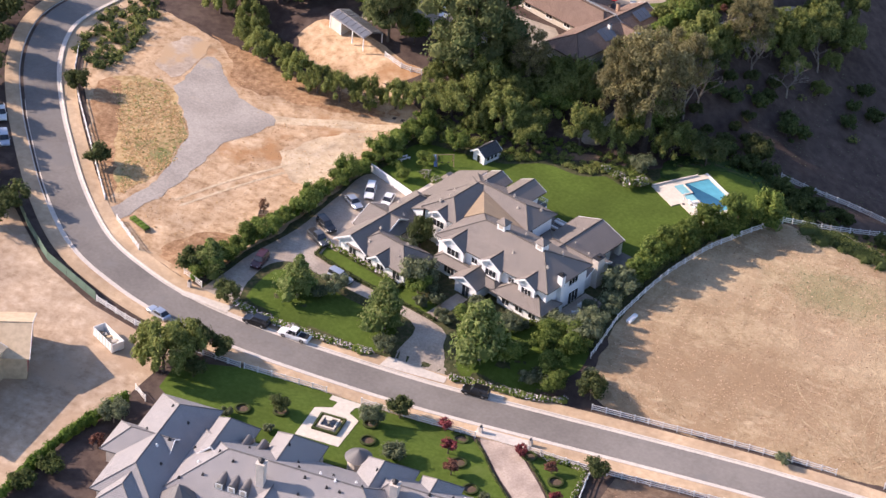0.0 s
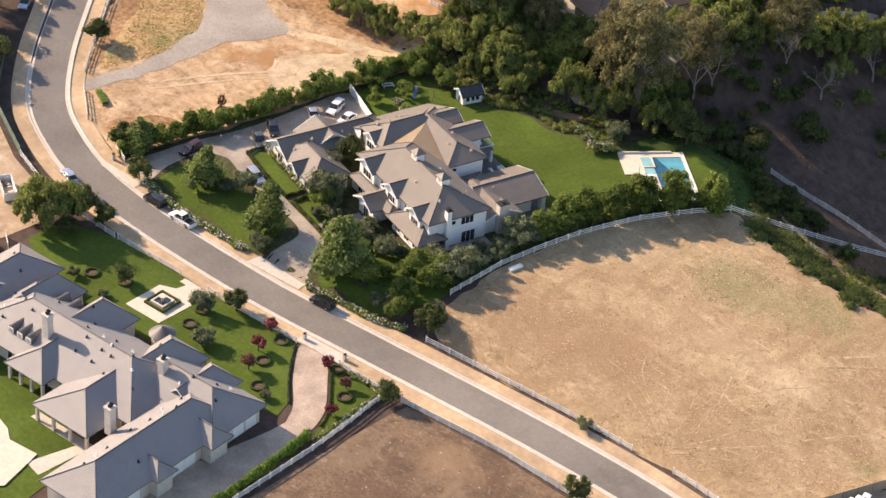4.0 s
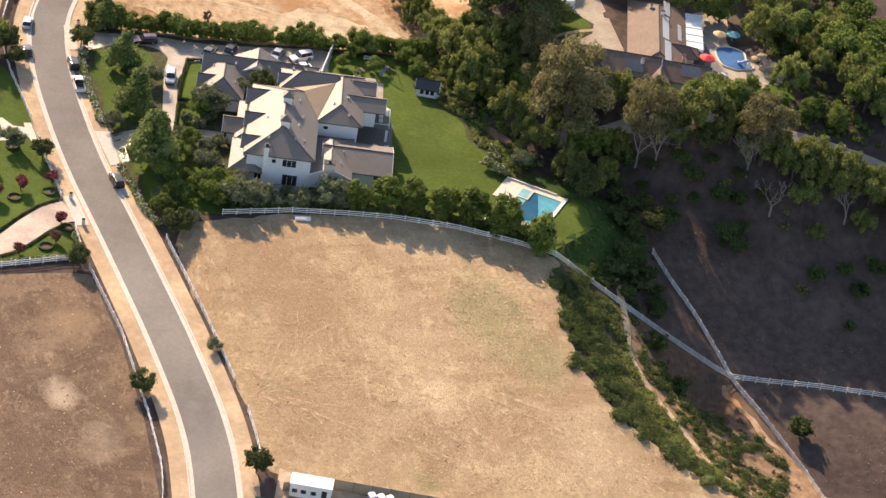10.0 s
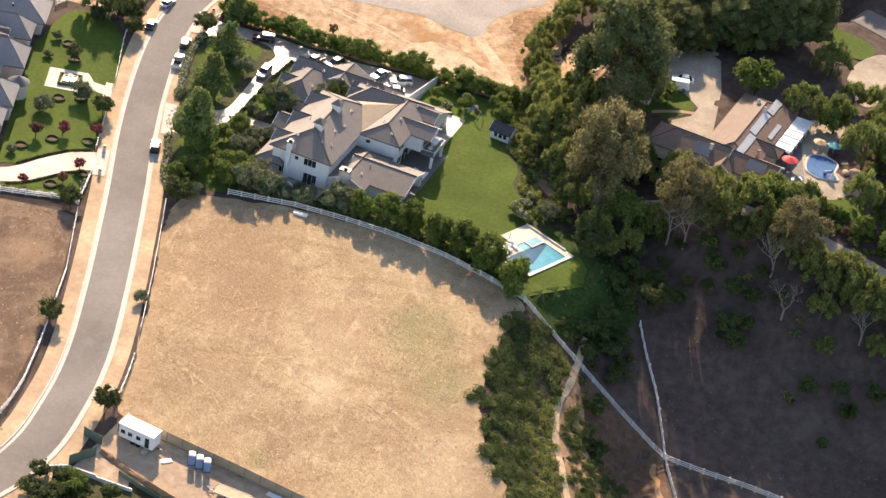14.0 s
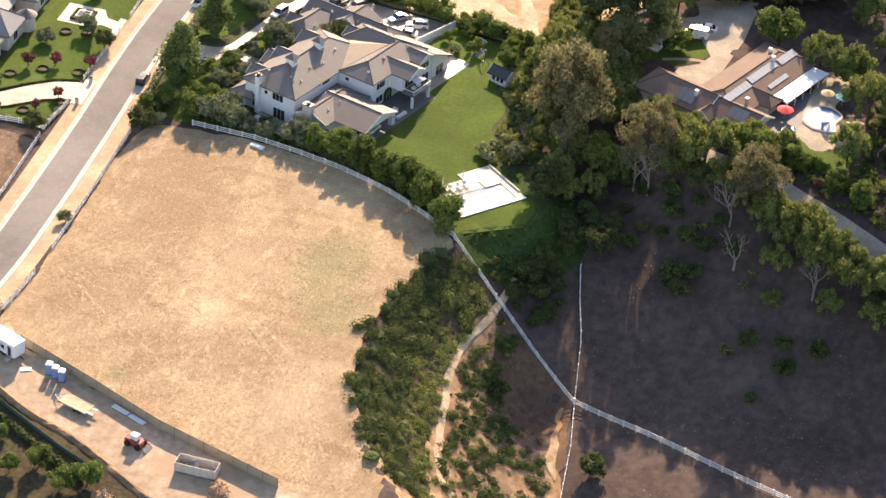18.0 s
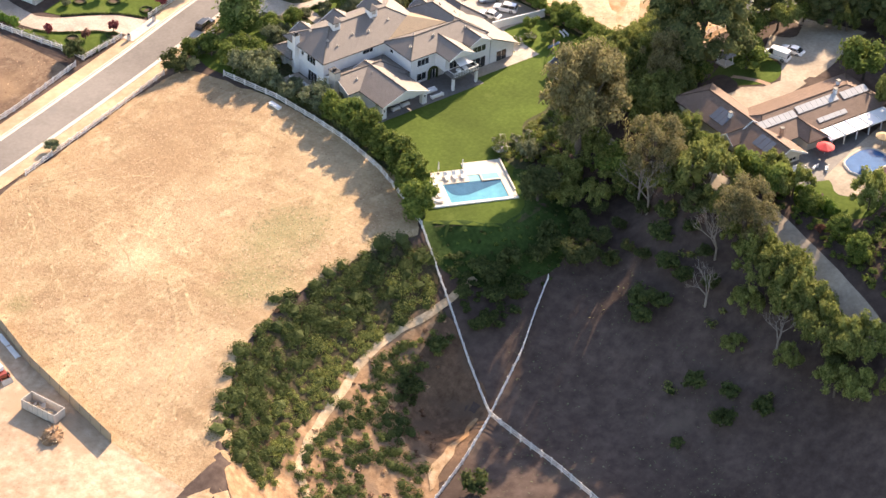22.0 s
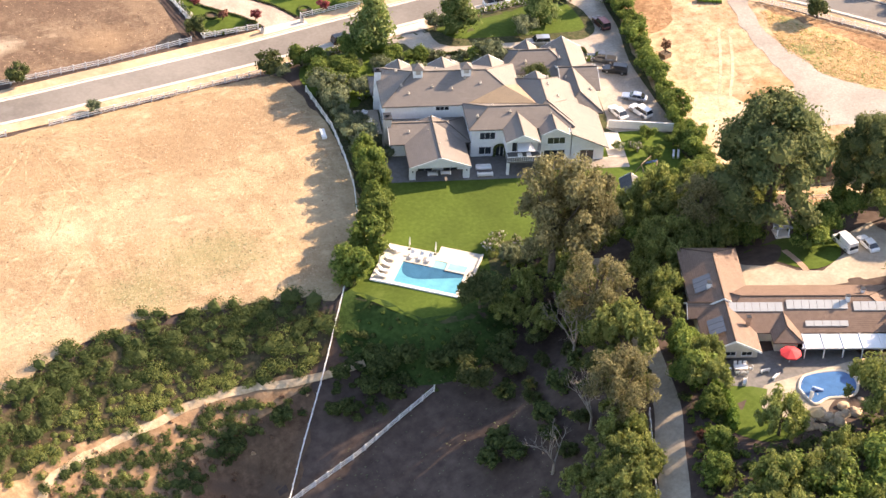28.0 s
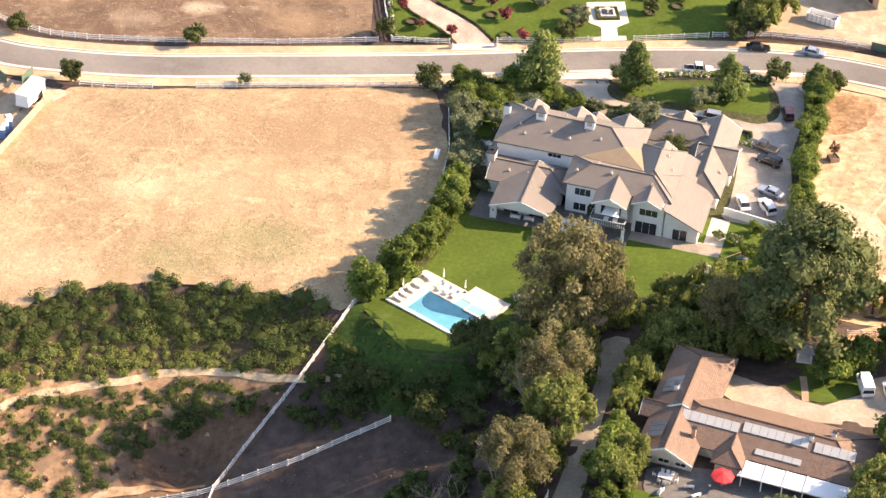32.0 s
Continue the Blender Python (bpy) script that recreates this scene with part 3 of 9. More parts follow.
for s, nm in ((1, "kerb_north"), (-1, "kerb_south")):
    profile(ROAD, [(s * 3.3, 0.11), (s * 3.95, 0.09), (s * 4.0, 0.25), (s * 4.25, 0.25), (s * 4.3, 0.05)], nm, M["concrete"], "pale concrete gutter and raised kerb along the street", "kerb")
    strip(ROAD[8:], s * 4.2, s * 7.0, 0.16, "verge_north" if s > 0 else "verge_south", M["verge"], "tan decomposed-granite path beside the street", "path")

drape([(43.5, 36.8), (35.6, 35.0), (36.4, 28), (36.0, 21), (32, 17.8), (26.0, 19.2), (15, 20.9), (6, 22.6), (3.8, 26), (4.2, 32.6), (-5.4, 32.0), (-2.2, 26), (0.3, 21.6), (14, 18.3), (24, 16.4), (27.5, 12),
       (27, 2), (25, -9), (24, -13.5), (35, -16.2), (36.5, -5), (37.5, 8), (40.5, 20), (41.5, 28)], 0.06, "driveway", M["paving"], "beige paved motor court and looping driveway of the white house", "driveway")
drape([(-31.5, -37), (-28, -44), (-24, -48), (-18, -46), (-12, -41.6), (-8.5, -39.2), (-4, -40.5), (0, -38), (8, -38), (15, -33.5), (22, -32.5), (32, -31), (33.5, -22), (33.5, -17), (24, -14), (10, -14), (-4, -15), (-15, -11), (-21, -12), (-23.5, -20), (-26.5, -30)], 0.07, "back_lawn", M["lawn"], "smooth mown green back lawn", "lawn", jag=0.3)
drape([(34.6, 31.5), (34.6, 24), (33, 21), (27, 21.4), (16, 23.2), (8, 25), (6.5, 28), (7, 31.8), (18, 32.8), (27, 33.8)], 0.07, "front_lawn_island", M["lawn"], "mown front lawn island inside the drive", "lawn")
drape([(29.5, 13.6), (29.8, 10.4), (22, 12.4), (14.4, 14.4), (14.7, 17.5), (22, 16)], 0.08, "lawn_panel_east", M["lawn"], "clipped rectangular lawn panel beside the garage", "lawn", smooth=False)
drape([(12.6, 17.6), (12.2, 13.4), (2.4, 16.2), (2.6, 19.8)], 0.08, "lawn_panel_west", M["lawn"], "clipped rectangular lawn panel by the entry walk", "lawn", smooth=False)
drape([(-1.5, 19.5), (-4.5, 25), (-8, 30), (-20, 28), (-25, 22), (-25, 14), (-20, 8), (-17, 9), (-12, 13), (-5, 15)], 0.065, "side_lawn", M["lawn"], "shady mown lawn at the side of the house", "lawn", jag=0.4)
drape([(-38.2, -44.6), (-32.9, -51.9), (-29.6, -56.2), (-25.6, -56.6), (-20.8, -54.4), (-13.5, -46.5), (-12, -41), (-24, -34), (-32, -33.5), (-35.4, -39.5)], 0.085, "pool_surround_lawn", M["lawn"], "mown grass round the pool deck", "lawn", smooth=False)
drape([(-37.6, -43.6), (-32.4, -50.9), (-29.2, -55.2), (-25, -55.6), (-20.4, -53.4), (-14, -46), (-12, -56), (-20, -64), (-30, -67), (-40, -60), (-43, -52), (-40, -46)], 0.10, "ivy_slope", M["slope"], "dark green planted slope under the pool lawn", "slope", jag=0.8)
drape([(-25.4, 15.5), (-24, 26), (-15, 31), (-5, 31.4), (8, 32.6), (20, 34), (34, 34.8), (43, 33), (42.5, 22), (40, 6), (38, -8), (36, -28), (35, -37), (22, -37), (10, -41), (0, -43), (-10, -47.5), (-17, -55), (-21, -57.6), (-28, -57), (-38, -46.2), (-36, -40), (-31, -30), (-27.4, -17), (-26, -6)], 0.045, "garden_beds", M["bed"], "mulched and planted garden beds round the white house", "garden bed", smooth=False)
# neighbour's garden
drape([(28.5, 64.4), (33.4, 62), (34.2, 55.8), (30, 52), (24, 48.6), (9.5, 46.6), (-16.8, 43.9), (-18.6, 45.4), (-22.6, 49.6), (-25.8, 52.8), (-29.4, 56), (-31, 60), (-16, 62), (0, 64), (14, 66)], 0.07, "neighbour_front_lawn", M["lawn"], "mown front lawn of the slate-roofed house", "lawn", smooth=False)
drape([(-17.9, 42.6), (-19.2, 45), (-23.1, 49.2), (-26.2, 52.3), (-30, 55.5), (-32.4, 58.8), (-33, 63), (-31, 84), (-31, 102), (-43, 100), (-41, 84), (-38.4, 66), (-37.2, 58.5), (-36.2, 55.4), (-34.6, 52.6), (-31.6, 49.5), (-28.4, 46.5), (-25.2, 42.9), (-24.4, 41.2)], 0.10, "neighbour_driveway", M["pink_paving"], "pinkish paved winding driveway of the slate-roofed house", "driveway")
drape([(-26.4, 42.8), (-37.2, 42.3), (-39.6, 60), (-37.8, 57.6), (-36.8, 55), (-35, 52.4), (-32, 49.2), (-28.8, 46.2)], 0.07, "neighbour_corner_lawn", M["lawn"], "small corner lawn beside the winding drive", "lawn", smooth=False)
drape([(16, 85.5), (10, 83.6), (-1, 84.6), (-16, 86), (-19.5, 90), (-22, 103), (-10, 122), (20, 118), (24, 96)], 0.07, "neighbour_back_lawn", M["lawn"], "mown back lawn of the slate-roofed house", "lawn", smooth=False)
drape([(36, 52), (36.5, 69), (39.3, 85), (39, 110), (110, 110), (110, 40), (84, 32), (70, 43), (55.8, 48.7), (43, 51)], 0.05, "construction_yard", M["yard"], "pale dusty construction yard", "yard", smooth=False)
drape([(-42, 41), (-62, 38), (-83, 36.6), (-102, 36.6), (-117, 42), (-130, 56), (-140, 90), (-44, 90), (-42.5, 62)], 0.05, "west_lot", M["westlot"], "brown cleared lot with patchy dry weeds", "lot", smooth=False)
# empty lot east of the hedge
drape([(45, 33), (41.5, 20), (38.8, 6), (37.8, -6), (36, -18), (34.5, -30), (34, -38), (46, -44), (60, -42), (78, -40), (92, -44), (112, -45), (105, -22), (92, -4), (72, 20), (60, 29)], 0.05, "empty_lot", M["lot"], "graded bare dirt lot with weeds and wheel ruts", "lot", jag=0.8)
drape([(94.9, -17.7), (88.3, -21.6), (83.3, -20.8), (78.2, -15.6), (71.8, -8.2), (70.4, -3.3), (68.7, 6.2), (70.3, 15.8), (73.1, 16.4), (82.5, 5.2), (92, -6.5)], 0.065, "golden_weeds", M["weeds"], "golden and green dry weeds along the lot fence", "weeds", jag=1.4)
drape([(93.2, -6.6), (96, -14), (92.6, -16.7), (81.6, 2), (73, 15.5), (72.6, 18.7), (83, 6.7)], 0.08, "rusty_weeds", M["rust"], "rust-brown dried weeds beside the lot fence", "weeds", jag=1.0)
drape([(88, -44), (80, -38), (75.5, -31), (69.5, -29.5), (61.3, -30.5), (51.3, -33), (43, -36), (40.3, -39), (58, -39.5), (74, -41)], 0.08, "rusty_weeds", M["rust"], "rust-brown dried weeds below the corral trees", "weeds", jag=1.4)
drape([(56, 27), (51.2, 19.1), (44.7, 16.5), (42, 20), (43.8, 28), (50, 30.5)], 0.08, "rusty_weeds", M["rust"], "rust-brown dried weeds at the lot corner", "weeds", jag=1.6)
drape([(70.7, 22.2), (68.2, 13.8), (68.1, 5.8), (70.2, -4.3), (72.2, -9.6), (79, -16.8), (82.7, -21.3), (83.3, -28.1), (84, -35.1), (80.6, -34.8), (75.1, -29.6), (68.9, -25.2), (63.9, -24.4), (60, -22.9), (60.1, -19.3), (62, -13.7), (63.9, -9.7), (64.1, -3.7), (63.6, 4.9), (64, 12.3), (65.1, 18.5), (66.8, 24.3)], 0.09, "gravel_pad", M["gravel"], "grey gravel pad and curved gravel drive", "gravel", jag=1.0)
drape([(90.5, -26.5), (92.5, -32.5), (91.6, -40), (86.6, -40.9), (84.6, -35.6), (84, -28.1), (85.6, -24.6)], 0.085, "gravel_patch", M["thin_gravel"], "thin grey gravel spread over dirt at the back of the lot", "gravel", jag=1.4)
drape([(53.2, -13.4), (49, -23.8), (42.5, -29.8), (40.3, -19.7), (41.9, -9), (47.8, -5.7)], 0.065, "pale_dirt", M["track"], "pale graded dirt in the lot", "dirt", jag=1.6)
drape([(62.8, -20.7), (56.9, -23), (50.4, -26.6), (42.7, -30.4), (33.5, -35.5), (34.2, -38), (43.5, -33), (51, -29.5), (57.6, -25.4), (62.8, -23)], 0.08, "dirt_track", M["track"], "pale wheel track across the dirt lot", "track", jag=0.5)
RUTS = ([(61.3, 12.8), (58.1, 5), (54.5, -2.5), (50.5, -9.5), (47.7, -17.3), (45.5, -25)], [(59.6, 13.9), (55.9, 5.6), (52.3, -1.8), (48.8, -8.3), (45.8, -16)])
for k, ln_ in enumerate(RUTS):
    strip(spline(ln_, 1.2), -0.3, 0.3, 0.085, "wheel_rut", M["track"], "pale wheel rut across the dirt lot", "track")
# field: flattened wheel marks
for ln_ in ([(-79, -20), (-82.8, -25), (-87.3, -31), (-94.9, -37.5), (-101.4, -41.4), (-109, -46)], [(-77, -22), (-80.5, -26.5), (-85, -32.5), (-91.3, -37.5), (-98.9, -42.6), (-106, -47.5)]):
    p_ = spline(ln_, 1.0)
    p_ = p_ + np.array([(0.25 * noise.noise((x * 0.3, y * 0.3, 1.7)), 0.25 * noise.noise((x * 0.3, y * 0.3, 5.2))) for x, y in p_])
    strip(p_, -0.25, 0.25, 0.062, "wheel_mark", M["straw"], "flattened straw wheel mark in the dry field", "track")
_rg = random.Random(4)
for k in range(16):
    a_ = math.radians(-20 - 7.5 * k + _rg.uniform(-3, 3))
    r_ = _rg.uniform(14, 34)
    c_ = _rg.uniform(-0.5, 0.5)
    p_ = spline([(-78 + _rg.uniform(-1, 1) + r_ * f * math.cos(a_ + c_ * f), 17.5 + r_ * f * math.sin(a_ + c_ * f)) for f in (0.08, 0.3, 0.55, 0.8, 1.0)], 1.0)
    p_ = p_ + np.array([(0.3 * noise.noise((x * 0.4, y * 0.4, k)), 0.3 * noise.noise((x * 0.4, y * 0.4, k + 5.2))) for x, y in p_])
    w_ = _rg.uniform(0.07, 0.17)
    strip(p_, -w_, w_, 0.062, "wheel_mark", M["straw"], "faint curved wheel mark spreading from the field gate", "track")
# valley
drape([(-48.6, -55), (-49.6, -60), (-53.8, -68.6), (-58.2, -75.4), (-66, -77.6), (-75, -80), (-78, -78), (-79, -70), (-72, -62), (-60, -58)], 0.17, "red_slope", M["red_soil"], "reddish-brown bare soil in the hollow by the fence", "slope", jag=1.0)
drape([(-97, -58), (-88, -55), (-78, -55), (-68, -54), (-58, -54), (-49, -55.8), (-49.6, -58), (-60, -60.5), (-70, -64.5), (-75.5, -72), (-73, -76.5), (-78, -80.5), (-85, -83), (-104, -86), (-118, -86), (-116, -72), (-106, -60)], 0.22, "bare_slope", M["dirt"], "bare orange dirt slope round the trail", "slope", jag=1.0)
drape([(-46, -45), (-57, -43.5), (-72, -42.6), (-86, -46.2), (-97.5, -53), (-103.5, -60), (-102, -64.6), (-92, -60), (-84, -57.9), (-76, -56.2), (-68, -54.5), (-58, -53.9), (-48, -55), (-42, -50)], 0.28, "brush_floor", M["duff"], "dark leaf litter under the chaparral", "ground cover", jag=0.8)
_tr = spline([(-40, -57.6), (-44.9, -57.5), (-51, -56.7), (-59.5, -55.1), (-68.2, -55.7), (-76.6, -57.9), (-85, -60), (-90, -62), (-94.5, -65), (-101, -73), (-112, -83)], 1.2)
_tr = _tr + np.array([(0.5 * noise.noise((x * 0.25, y * 0.25, 1.7)), 0.5 * noise.noise((x * 0.25, y * 0.25, 5.2))) for x, y in _tr])
strip(_tr, -0.68, 0.68, 0.34, "valley_trail", M["trail"], "pale narrow foot trail through the brush", "trail")
drape([(-79.4, -79.8), (-76.6, -77.6), (-72.6, -76.2), (-66.5, -75), (-61.9, -74.2), (-60.6, -75), (-68.6, -76.5), (-75.8, -79.2)], 0.34, "pale_scar", M["lot"], "pale scraped dirt beside the valley fence", "dirt", jag=0.9)
drape([(5.2, -42.0), (3.0, -42.6), (0.2, -44.6), (-1.2, -46.6), (0.6, -47.0), (3.2, -45.2), (5.6, -43.2)], 0.12, "bare_bank", M["dirt"], "bare tan earth patch on the shrub bank", "dirt", jag=0.5)
# ranch side
drape([(-18, -123), (-13.6, -113.2), (-12.1, -109.6), (-9.4, -102), (-6.6, -95.6), (-5, -90), (-3.3, -81), (-1.6, -72), (0, -64), (1.2, -57), (2, -50), (6.3, -49.6), (5.5, -57), (3.9, -64), (2.2, -72), (0.5, -81), (-1.1, -90), (-2.5, -96.5), (-5.5, -104), (-7.9, -110.8), (-9.2, -114), (-13.5, -124)], 0.12, "ranch_lane", M["court"], "pale concrete lane along the trees", "lane")
drape([(22, -62), (25.5, -60.5), (31, -71), (35, -72.5), (41, -69), (44, -63), (52, -60), (62, -60), (62, -76), (45, -77), (24, -76), (19, -70)], 0.08, "ranch_court", M["court"], "pale concrete court of the ranch house", "court", smooth=False)
drape([(27, -60), (43, -58), (41, -68), (36, -71.5), (31.5, -70)], 0.09, "ranch_lawn", M["lawn"], "small mown lawn beside the ranch court", "lawn")
drape([(12, -96), (28, -95), (40, -96), (40, -105), (30, -104), (14, -106), (9, -100)], 0.08, "ranch_patio", M["court"], "pale patio round the ranch pool", "patio")
# slate in place of lighter paving: tree shade put into the terrace colour
drape([(7.4, -89.5), (13, -88.4), (28, -90.5), (28.5, -96), (12, -96.6), (7.0, -95)], 0.075, "ranch_terrace", M["slate"], "grey-brown paved terrace behind the ranch house, darkened for tree shade", "terrace")
drape([(8, -95), (12, -97), (9, -101), (14, -107), (6, -108), (0, -100), (4, -94)], 0.09, "ranch_back_lawn", M["lawn"], "small green lawn below the ranch patio", "lawn")
drape([(71.8, -51.4), (68.2, -57), (56, -55), (48, -51.5), (41, -50.5), (47, -44.5), (58, -43), (66, -45)], 0.09, "corral_floor", M["lot"], "bare earth floor of the corral", "corral", jag=0.5)
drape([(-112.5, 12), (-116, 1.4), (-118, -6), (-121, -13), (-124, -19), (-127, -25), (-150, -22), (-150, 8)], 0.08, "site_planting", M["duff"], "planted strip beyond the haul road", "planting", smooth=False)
drape([(-96, 16.5), (-101, 11), (-106, -5), (-111, -22), (-115.5, -43), (-116, -60), (-150, -60), (-155, 40), (-129, 32), (-113, 21.5)], 0.06, "site_track", M["yard"], "pale dusty haul road behind the screen fence", "yard", smooth=False)
# street corner and drive beyond the ranch
drape([(103, -99), (98.2, -95.5), (93, -103.5), (86, -113.6), (78, -122), (70, -134), (80, -138), (92, -120), (100, -108)], 0.12, "far_street", M["asphalt"], "pale asphalt street beyond the ranch", "road")
drape([(87, -99), (84.3, -106.1), (80, -110.9), (73.6, -108.7), (74.4, -102.6), (79.7, -97.2)], 0.1, "far_lawn", M["lawn"], "mown lawn at the far street corner", "lawn")
drape([(63, -104.5), (71.5, -107), (78, -113), (72, -118), (66.6, -115), (58, -112.4), (52, -110), (53, -106.6), (58, -105.6)], 0.12, "far_drive", M["court"], "pale concrete drive behind the ranch", "driveway")
drape([(-113.4, 23), (-114.6, 17.3), (-116, 10), (-124, 4), (-134, 14), (-128, 26), (-119, 28.6)], 0.14, "corner_planting", M["bed"], "planted corner below the yard gate", "planting", jag=0.6)


# ---- houses: roofs, walls, windows ----
def shell(polys, drop, uvs=True):
    """A roof of given slopes (lists of corners) with thickness: drop metres down."""
    bm = bmesh.new()
    uv = bm.loops.layers.uv.new("UVMap")
    key, top, low = {}, [], []
    for poly in polys:
        ids = []
        for c in poly:
            k = tuple(round(a, 3) for a in c)
            if k not in key:
                key[k] = len(top)
                top.append(bm.verts.new(c))
                low.append(bm.verts.new((c[0], c[1], c[2] - drop)))
            ids.append(key[k])
        f = bm.faces.new([top[i] for i in ids])
        bm.faces.new([low[i] for i in reversed(ids)])
        f.normal_update()
        n = f.normal
        along = Vector((-n.y, n.x, 0))
        along = along.normalized() if along.length > 1e-4 else Vector((1, 0, 0))
        down = along.cross(n)
        for l in f.loops:
            l[uv].uv = (l.vert.co.dot(along), l.vert.co.dot(down))
    tops = set(top)
    for e in [e for e in bm.edges if e.verts[0] in tops and e.verts[1] in tops and len(e.link_faces) == 1]:
        i, j = top.index(e.verts[0]), top.index(e.verts[1])
        bm.faces.new((top[i], top[j], low[j], low[i]))
    return bm


ROOFS = []


def roof(parent, x0, x1, y0, y1, ze, zr, axis="x", ends="gg", mat=None, wall=None, over=0.45, name="roof", ridge_cut=None):
    """A pitched roof over a box; ends 'g' gable or 'h' hip at the low and the high end of its ridge."""
    if axis == "y":
        sw = lambda p: (p[1], p[0], p[2])
        a0, a1, b0, b1 = y0, y1, x0, x1
    else:
        sw = lambda p: p
        a0, a1, b0, b1 = x0, x1, y0, y1
    m, half = (b0 + b1) / 2, (b1 - b0) / 2
    ROOFS.append((parent, a0, a1, b0, b1, ze, zr, axis, ends))
    r0, r1 = a0 + (half * 0.95 if ends[0] == "h" else 0), a1 - (half * 0.95 if ends[1] == "h" else 0)
    A, B, C, D = (a0, b0, ze), (a1, b0, ze), (a1, b1, ze), (a0, b1, ze)
    R, S = (r0, m, zr), (r1, m, zr)
    polys = [[A, B, S, R], [C, D, R, S]]
    if ends[0] == "h":
        polys.append([D, A, R])
    if ends[1] == "h":
        polys.append([B, C, S])
    polys = [[sw(p) for p in poly] for poly in polys]
    if axis == "y":
        polys = [poly[::-1] for poly in polys]
    ob = part(name, shell(polys, 0.2), mat, parent)
    # ridge cap
    bm = bmesh.new()
    tube(bm, sw(R), sw(S), 0.13, 0.13, 6)
    for i, e in enumerate(ends):
        if e == "h":
            for c in ((D, A) if i == 0 else (B, C)):
                tube(bm, sw((c[0], c[1], c[2] + 0.02)), sw(R if i == 0 else S), 0.10, 0.10, 5)
    part("ridge_cap", bm, mat, ob)
    # gable walls and barge boards
    for i, e in enumerate(ends):
        if e == "g" and wall:
            inset = over if i == 0 else -over
            a = (a0 if i == 0 else a1) + inset
            bm = bmesh.new()
            k = over * (zr - ze) / half
            t = 0.12 if i == 0 else -0.12
            tri = [(b0 + over, ze - 0.3), (b1 - over, ze - 0.3), (b1 - over, ze + k - 0.22), (m, zr - 0.22), (b0 + over, ze + k - 0.22)]
            f = [bm.verts.new(sw((a, b, z))) for b, z in tri]
            g = [bm.verts.new(sw((a + t, b, z))) for b, z in tri]
            bm.faces.new(f)
            bm.faces.new(g[::-1])
            for q in range(5):
                bm.faces.new((f[q], f[(q + 1) % 5], g[(q + 1) % 5], g[q]))
            part("gable_wall", bm, wall, parent)
            edge = a0 - 0.03 if i == 0 else a1 + 0.03
            bm = bmesh.new()
            for bb in (b0, b1):
                v = [bm.verts.new(sw((edge + s, b, z))) for s in (-0.04, 0.04) for b, z in ((bb, ze + 0.03), (m, zr + 0.03), (m, zr - 0.30), (bb, ze - 0.30))]
                for q in ((0, 1, 2, 3), (7, 6, 5, 4), (0, 4, 5, 1), (1, 5, 6, 2), (2, 6, 7, 3), (3, 7, 4, 0)):
                    bm.faces.new([v[x] for x in q])
            part("barge_board", bm, M["trim"], ob)
    return ob


def roof_top(parent, x, y):
    """Height of the topmost roof of a house over a point of its plan."""
    best = 0.0
    for p, a0, a1, b0, b1, ze, zr, axis, ends in ROOFS:
        a, b = (y, x) if axis == "y" else (x, y)
        if p == parent and a0 < a < a1 and b0 < b < b1:
            half = (b1 - b0) / 2
            k = min(b - b0, b1 - b) / half
            if ends[0] == "h":
                k = min(k, (a - a0) / (half * 0.95))
            if ends[1] == "h":
                k = min(k, (a1 - a) / (half * 0.95))
            best = max(best, ze + (zr - ze) * k)
    return best


def wall_box(parent, x0, x1, y0, y1, z0, z1, mat, name="wall"):
    return part(name, bx(x0, x1, y0, y1, z0, z1), mat, parent)


def window(parent, x, y, z, w, h, face, panes=2, kind="window", frame="trim", sill=True):
    """A window on a wall; face: the way it looks ('+x', '-x', '+y', '-y'); x, y lie on the wall, z at its sill."""
    ax = 1 if face[1] == "x" else 0
    sgn = 1 if face[0] == "+" else -1

    def slab(bm, a0, a1, z0, z1, d0, d1):
        lo, hi = sorted((sgn * d0, sgn * d1))
        if ax == 0:
            box(bm, x + a0, x + a1, y + lo, y + hi, z + z0, z + z1)
        else:
            box(bm, x + lo, x + hi, y + a0, y + a1, z + z0, z + z1)
        return bm

    bm = bmesh.new()
    for a0, a1, z0, z1 in ((-w / 2 - 0.1, -w / 2, -0.1, h + 0.1), (w / 2, w / 2 + 0.1, -0.1, h + 0.1), (-w / 2, w / 2, h, h + 0.1), (-w / 2, w / 2, -0.1, 0)):
        slab(bm, a0, a1, z0, z1, -0.05, 0.07)
    ob = part(kind, bm, M[frame], parent)
    pw = w / panes
    for i in range(panes):
        part("pane", slab(bmesh.new(), -w / 2 + i * pw + 0.03, -w / 2 + (i + 1) * pw - 0.03, 0.0, h, -0.03, 0.02), M["glass"], ob)
    if panes > 1:
        for i in range(1, panes):
            part("mullion", slab(bmesh.new(), -w / 2 + i * pw - 0.03, -w / 2 + i * pw + 0.03, 0, h, -0.04, 0.05), M[frame], ob)
    if sill and kind == "window":
        part("sill", slab(bmesh.new(), -w / 2 - 0.15, w / 2 + 0.15, -0.18, -0.1, -0.04, 0.12), M[frame], ob)
    return ob


G = 0.7
E2, E1 = 7.05, 3.75
house = thing("house", pose(0, 0, 0, 0, 0, -13.2), "large two-storey white stucco house with grey-brown tile roofs", "house")
W_, R_ = M["white"], M["roof"]
# two-storey body and wings
wall_box(house, -15.7, 9.2, -6.0, 6.0, G - 0.6, E2 - 0.1, W_)
wall_box(house, -1.0, 17.0, -14.4, -6.0, G - 0.6, E2 - 0.1, W_)
